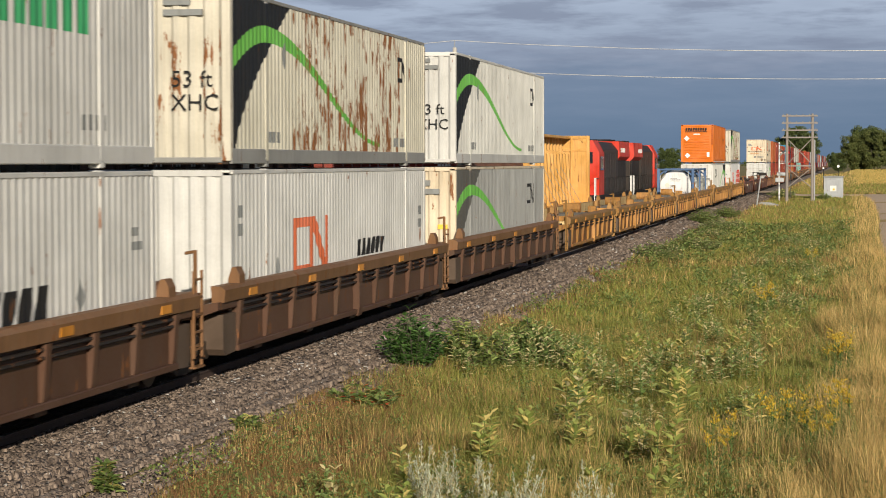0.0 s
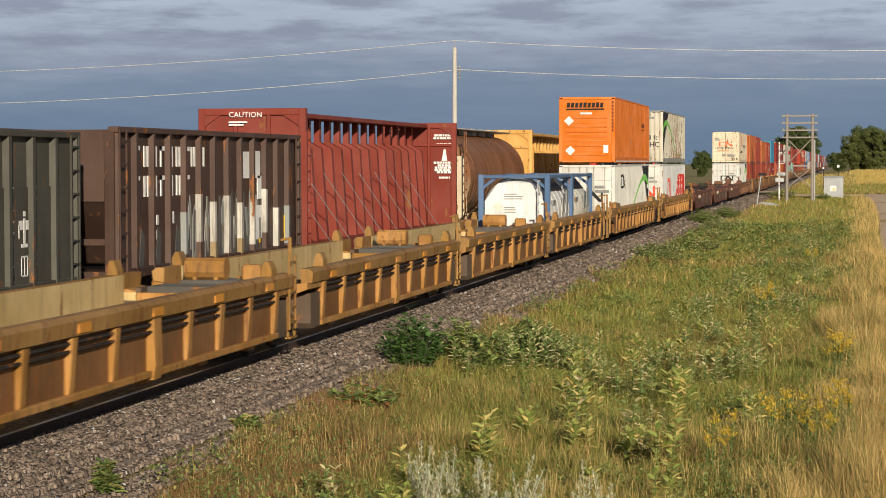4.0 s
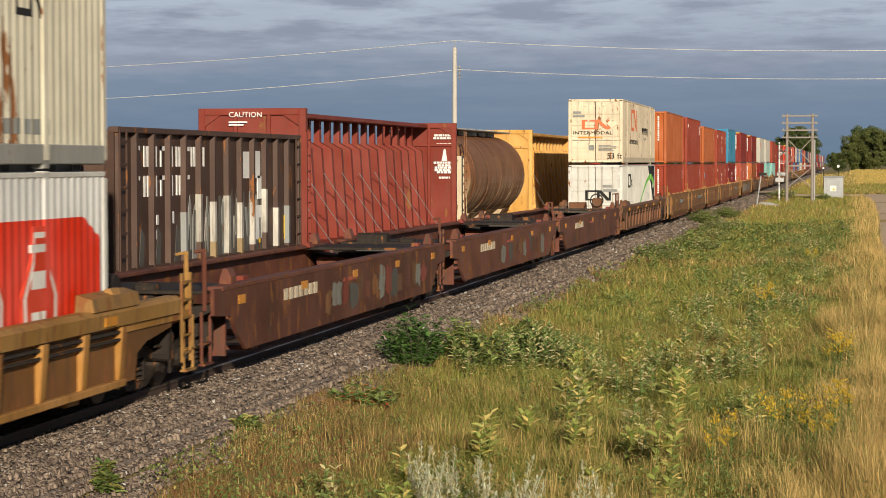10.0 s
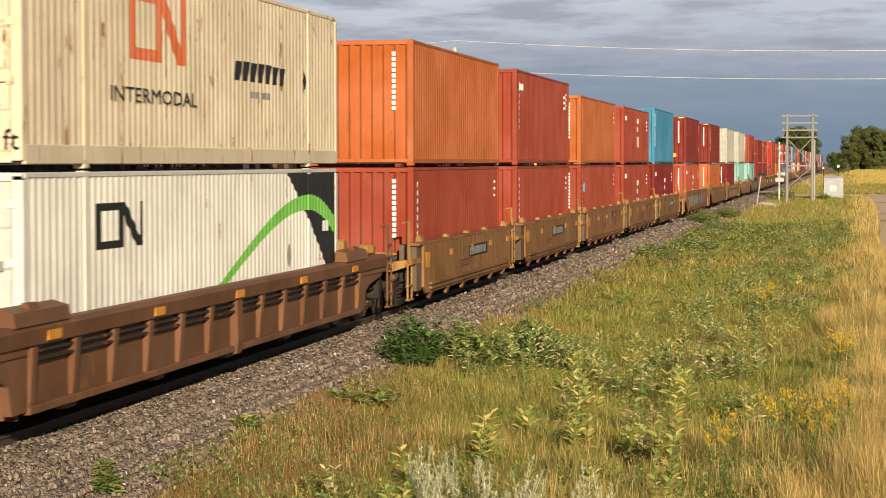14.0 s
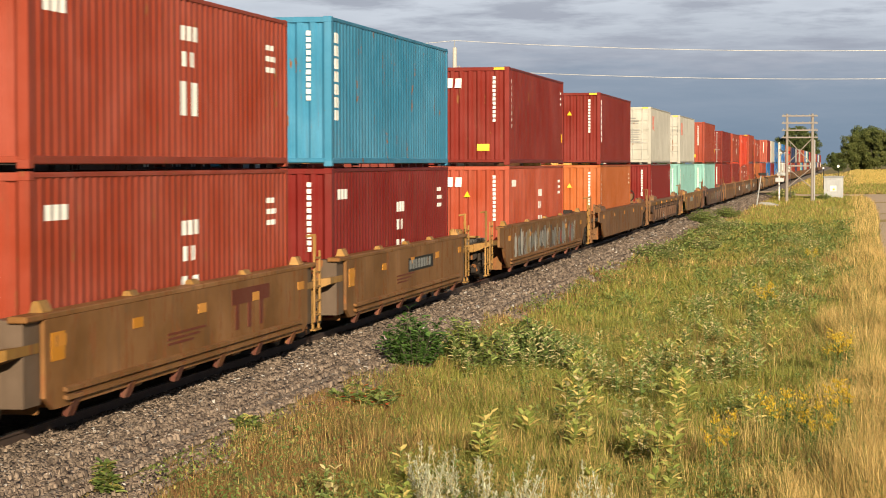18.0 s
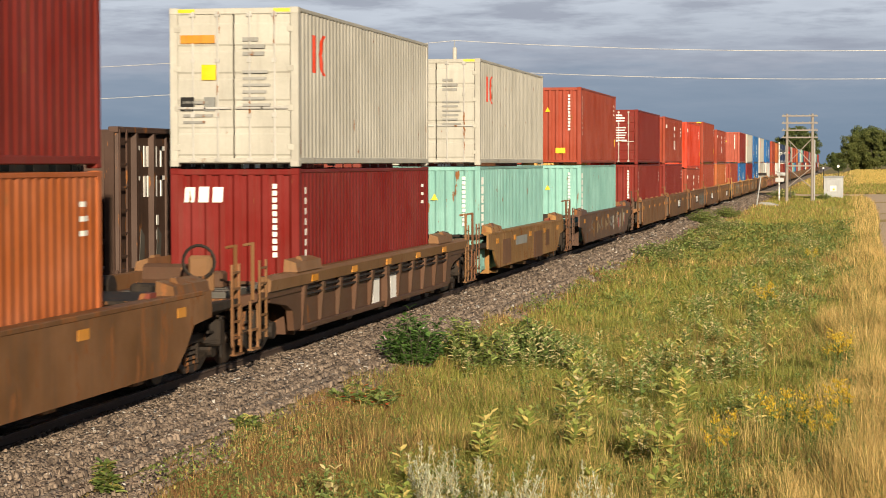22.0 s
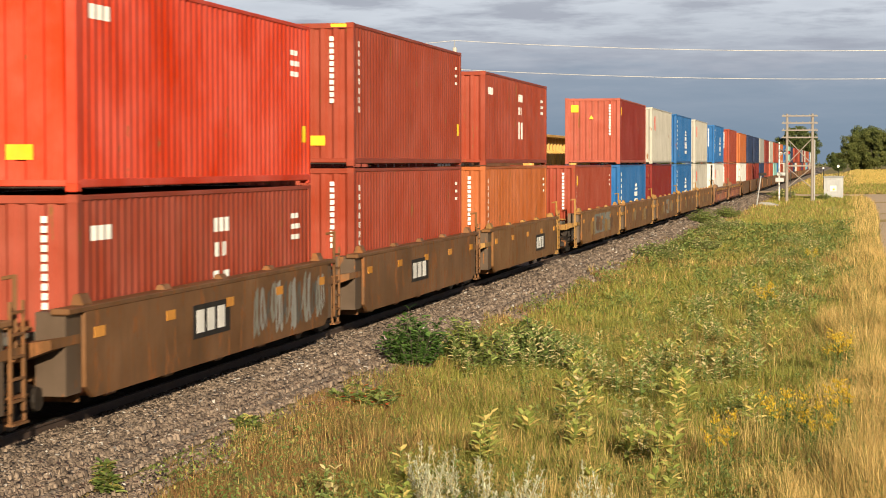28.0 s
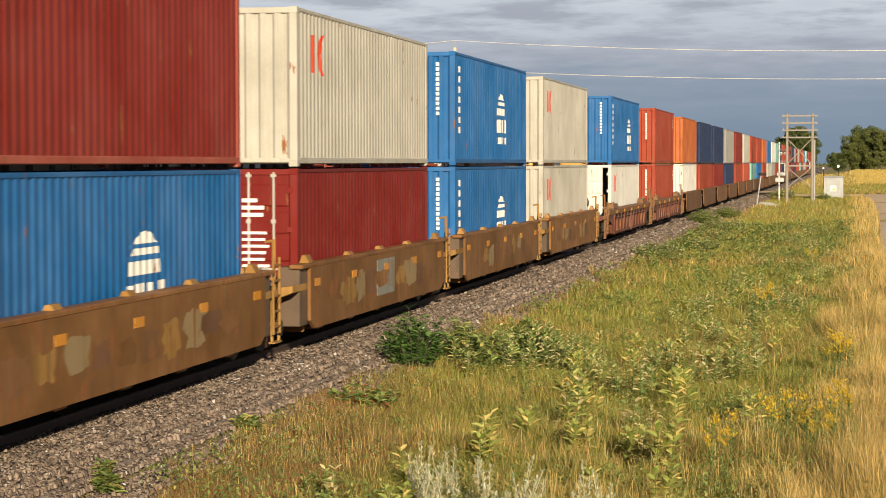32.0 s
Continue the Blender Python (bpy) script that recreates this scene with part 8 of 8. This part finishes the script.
def spray(car, y0, y1, z0, z1, n, mats, x=1.5265):
    """Looping spray-can scrawl: flat bands that follow wandering curves."""
    for k in range(n):
        a = y0 + (y1 - y0) * (k + 0.2) / n
        w = (y1 - y0) / n * rng.uniform(0.7, 1.25)
        mid, amp = z0 + (z1 - z0) * rng.uniform(0.4, 0.6), (z1 - z0) * rng.uniform(0.3, 0.48)
        turns, ph, th = rng.uniform(0.8, 2.1), rng.uniform(0, 6.28), rng.uniform(0.035, 0.1)
        g = Geo()
        m = 16
        for i in range(m + 1):
            f = i / m
            y = a + w * (f + 0.22 * math.sin(ph + 6.283 * turns * f * 1.3))
            z = mid + amp * math.sin(ph + 6.283 * turns * f)
            d = th * (0.5 + 0.5 * math.sin(math.pi * f))
            g.v += [(x, y - d, z - d * 0.6), (x, y + d, z + d * 0.6)]
        for i in range(m):
            g.f.append((2 * i, 2 * i + 1, 2 * i + 3, 2 * i + 2))
        part("spray_stroke", g, mats[k % len(mats)], car, "spray-painted stroke" if k == 0 else "")


def faded(car, y0, y1, z0, z1, n, mats, x=1.5255, seed=1):
    """Weathered spray paint: ragged upright patches that overlap."""
    r = random.Random(seed)
    for k in range(n):
        cy, ry = y0 + (y1 - y0) * (k + 0.5) / n + r.uniform(-0.1, 0.1), (y1 - y0) / n * r.uniform(0.35, 0.75)
        cz, rz = (z0 + z1) / 2 + r.uniform(-0.12, 0.12) * (z1 - z0), (z1 - z0) / 2 * r.uniform(0.55, 0.95)
        lean = r.uniform(-0.25, 0.25)
        g = Geo()
        m = 18
        for i in range(m):
            a = 2 * math.pi * i / m
            q = r.uniform(0.62, 1.08)
            c, d = math.cos(a), math.sin(a)
            c, d = math.copysign(abs(c) ** 0.6, c), math.copysign(abs(d) ** 0.6, d)
            z = min(max(cz + rz * q * d, z0), z1)
            g.v.append((x + 0.0004 * (k % 5), cy + ry * q * c + lean * (z - cz), z))
        g.v.append((x + 0.0004 * (k % 5), cy, cz))
        g.f = [(i, (i + 1) % m, m) for i in range(m)]
        part("spray_patch", g, mats[k % len(mats)], car, "weathered spray paint" if k == 0 else "")


faded(CAR40[5], 4.6, 12.4, 0.42, 1.42, 14, ("spray_silver", "scrawl_grey", "spray_silver", "umber_paint", "plain_grey"), seed=3)
faded(CAR40[5], 12.6, 18.6, 0.42, 1.42, 12, ("scrawl_grey", "spray_silver", "ttx_yellow", "plain_grey", "rose_red"), seed=4)
spray(CAR40[5], 5.2, 18.6, 0.45, 1.4, 18, ("slate_paint", "mark_grey", "scrawl"), 1.529)
spray(CAR40[12], 9.2, 14.0, 0.5, 1.4, 14, ("scrawl_grey", "plain_grey", "slate_paint"))
for k, (y, z) in ((12, (6.0, 0.75)), (13, (6.2, 0.7)), (11, (7.0, 0.75)), (14, (9.6, 0.6))):
    car_patch(CAR40[k], "frame_black", y, z, y + 1.9, z + 0.5, name="panel", label="black name panel")
    stencil_row(CAR40[k], "mark_white", y + 0.15, z + 0.08, 1.6, 0.34, 3, 1.531)
for k, y in ((15, 5.4), (15, 7.3), (15, 9.2), (17, 7.0)):
    car_patch(CAR40[k], "scrawl_grey", y, 0.62, y + 1.7, 1.36, 1.5255, "patch", "grey repainted patch")
for k in range(15, 20):
    faded(CAR40[k], 3.0, 12.8, 0.55, 1.3, 10, ("umber_paint", "chord_yellow", "scrawl", "bronze_brown", "ttx_yellow"), seed=k)
stencil_row(CAR40[7], "mark_white", 9.4, 0.42, 2.6, 0.55, 3, 1.40)
car_patch(CAR40[8], "mark_grey", 7.0, 0.95, 9.2, 1.2, name="panel", label="grey number panel")
spray(CAR40[9], 5.0, 14.0, 0.75, 1.2, 8, ("scrawl_grey", "umber_paint", "scrawl"), 1.5265)
faded(CAR40[9], 5.2, 12.2, 0.5, 1.34, 12, ("bronze_brown", "umber_paint", "straw_paint", "bronze_brown", "scrawl"), seed=5)
faded(CAR40[9], 13.2, 18.4, 0.42, 1.38, 10, ("spray_silver", "bronze_brown", "scrawl", "spray_silver", "rose_red"), seed=6)
for y, w, z, h in ((4.6, 1.5, 0.5, 0.7), (10.6, 1.9, 0.42, 0.8), (13.2, 0.9, 0.7, 0.5)):
    car_patch(CAR40[8], "bronze_brown", y, z, y + w, z + h, 1.5245, "patch", "brown repainted patch")
EMPTY_RED = [o for o, *_ in MOVING if o.name.startswith("well_car") and "tapered" in o["label"]]
for k, c in enumerate(EMPTY_RED):
    stencil_row(c, "cream_paint", 4.6, 1.0, 2.4, 0.2, 7)
    stencil_row(c, "rose_red", 9.0, 1.08, 1.2, 0.07, 4)
    if k != 2:
        faded(c, 6.8, 17.2, 0.45, 1.25, 16, ("car_red_brown", "umber_paint", "scrawl_grey", "pad_red", "slate_paint", "bronze_brown"), 1.5262, 7 + k)


# ---- two tank containers in blue frames ----
def tank_container(front_y, shell, label):
    c = empty("tank_container", (0, 0, 0), label, "tank container", "tank containers in one well")
    L, h = 6.06, 2.591
    hl = L / 2
    for s in (-1, 1):
        for e in (-1, 1):
            part("corner_post", once("tkpost", lambda: Geo().cbox(-0.09, -0.09, 0, 0.09, 0.09, h, 0.015).mesh("corner_post", "frame_blue")), "frame_blue", c, "", (s * (W2 - 0.09), e * (hl - 0.09), 0))
        for z in (0.02, h - 0.13):
            part("side_rail", once("tkrail", lambda: Geo().cbox(-0.05, -hl + 0.18, 0, 0.05, hl - 0.18, 0.11, 0.012).mesh("side_rail", "frame_blue")), "frame_blue", c, "", (s * (W2 - 0.06), 0, z))
    for e in (-1, 1):
        for z in (0.02, h - 0.13):
            part("end_rail", once("tkend", lambda: Geo().cbox(-W2 + 0.18, -0.05, 0, W2 - 0.18, 0.05, 0.11, 0.012).mesh("end_rail", "frame_blue")), "frame_blue", c, "", (0, e * (hl - 0.06), z))
        for s in (-1, 1):
            part("corner_brace", Geo().prism([(s * 1.12, h - 0.55), (s * 0.55, h - 0.1), (s * 0.70, h - 0.1), (s * 1.12, h - 0.42)], e * (hl - 0.1) - 0.03, e * (hl - 0.1) + 0.03), "frame_blue", c)
    prof = [(-hl + 0.10, 0.45), (-hl + 0.16, 0.85), (-hl + 0.34, 1.08), (-hl + 0.55, 1.16), (hl - 0.55, 1.16), (hl - 0.34, 1.08), (hl - 0.16, 0.85), (hl - 0.10, 0.45)]
    g = Geo().lathe(prof, 36, "y")
    g.v = [(x, y, z + 1.30) for x, y, z in g.v]
    tank = part("tank", g, shell, c, "insulated cylindrical tank", smooth=True)
    for k in range(6):
        y = -hl + 0.62 + k * (L - 1.24) / 5
        b = Geo().lathe([(y - 0.025, 1.155), (y - 0.025, 1.172), (y + 0.025, 1.172), (y + 0.025, 1.155)], 36, "y")
        b.v = [(x, yy, z + 1.30) for x, yy, z in b.v]
        part("band", b, "tank_cream" if shell == "tank_white" else "mark_grey", tank)
    part("end_plate", Geo().prism([(-0.62, 0.38), (0.62, 0.38), (1.0, 0.85), (1.0, 1.7), (0.55, 2.3), (-0.55, 2.3), (-1.0, 1.7), (-1.0, 0.85)], -hl + 0.05, -hl + 0.09), shell, tank, "flat white end jacket")
    part("walkway", Geo().cbox(-0.3, -hl + 0.3, h - 0.06, 0.3, hl - 0.3, h - 0.03, 0.005), "galvanised", c, "roof walkway")
    part("tarpaulin", Geo().prism([(-0.95, 2.0), (0.95, 2.0), (0.6, 2.42), (0.0, 2.52), (-0.6, 2.42)], -hl + 0.9, hl - 0.7), "frame_black", c, "dark cover over the tank's top")
    rows_of_bars(c, L - 0.12, "plain_grey", -0.35, 0.35, 1.95, 3, 0.03, 0.05, True)
    rows_of_bars(c, L - 0.12, "plain_grey", -0.35, 0.1, 1.5, 3, 0.03, 0.05, True, 5)
    part("placard", Geo().prism([(-0.72, 1.5), (-0.54, 1.32), (-0.36, 1.5), (-0.54, 1.68)], -hl + 0.035, -hl + 0.06), "tank_cream", c, "diamond placard")
    part("placard", Geo().box(-0.6, -hl + 0.035, 0.85, -0.25, -hl + 0.06, 1.08), "frame_blue", c, "blue plate")
    ladder(c, "galvanised", 0.85, -hl - 0.01, 0.3, 2.4, 7)
    for y, z, w, hh, m in ((-1.9, 1.55, 0.7, 0.16, "mark_grey"), (0.6, 1.25, 0.5, 0.5, "mark_grey"), (1.6, 1.3, 0.5, 0.7, "mark_grey")):
        part("label", Geo().box(W2 - 0.075, y, z, W2 - 0.035, y + w, z + hh), m, c, "grey label")
    roll(c, XC, front_y + 3.03, WELL_Z)
    return c


tank_container(147.62, "tank_white", "white tank container in a blue steel frame")
tank_container(153.77, "tank_cream", "cream tank container in a blue steel frame")


# ---- what moves ----
def motions():
    """The whole train rolls past towards the camera; its near wheels turn with it."""
    times = [0.0] + [2.0 * k for k in range(1, 16)] + [32.0]
    for thing, x, y0, z in MOVING:
        walk(thing, [(t, pose(x, y0 - run(t), z)) for t in times])
    if ROLL:
        steps = [k / FPS for k in range(0, 32 * FPS + 1)]
        for wheel, y in ROLLING[:NEAR_WHEELS]:
            walk(wheel, [(t, Matrix.Translation((0, y, 0.425)) @ Matrix.Rotation(run(t) / 0.425, 4, "X")) for t in steps])


ROLL = True
motions()
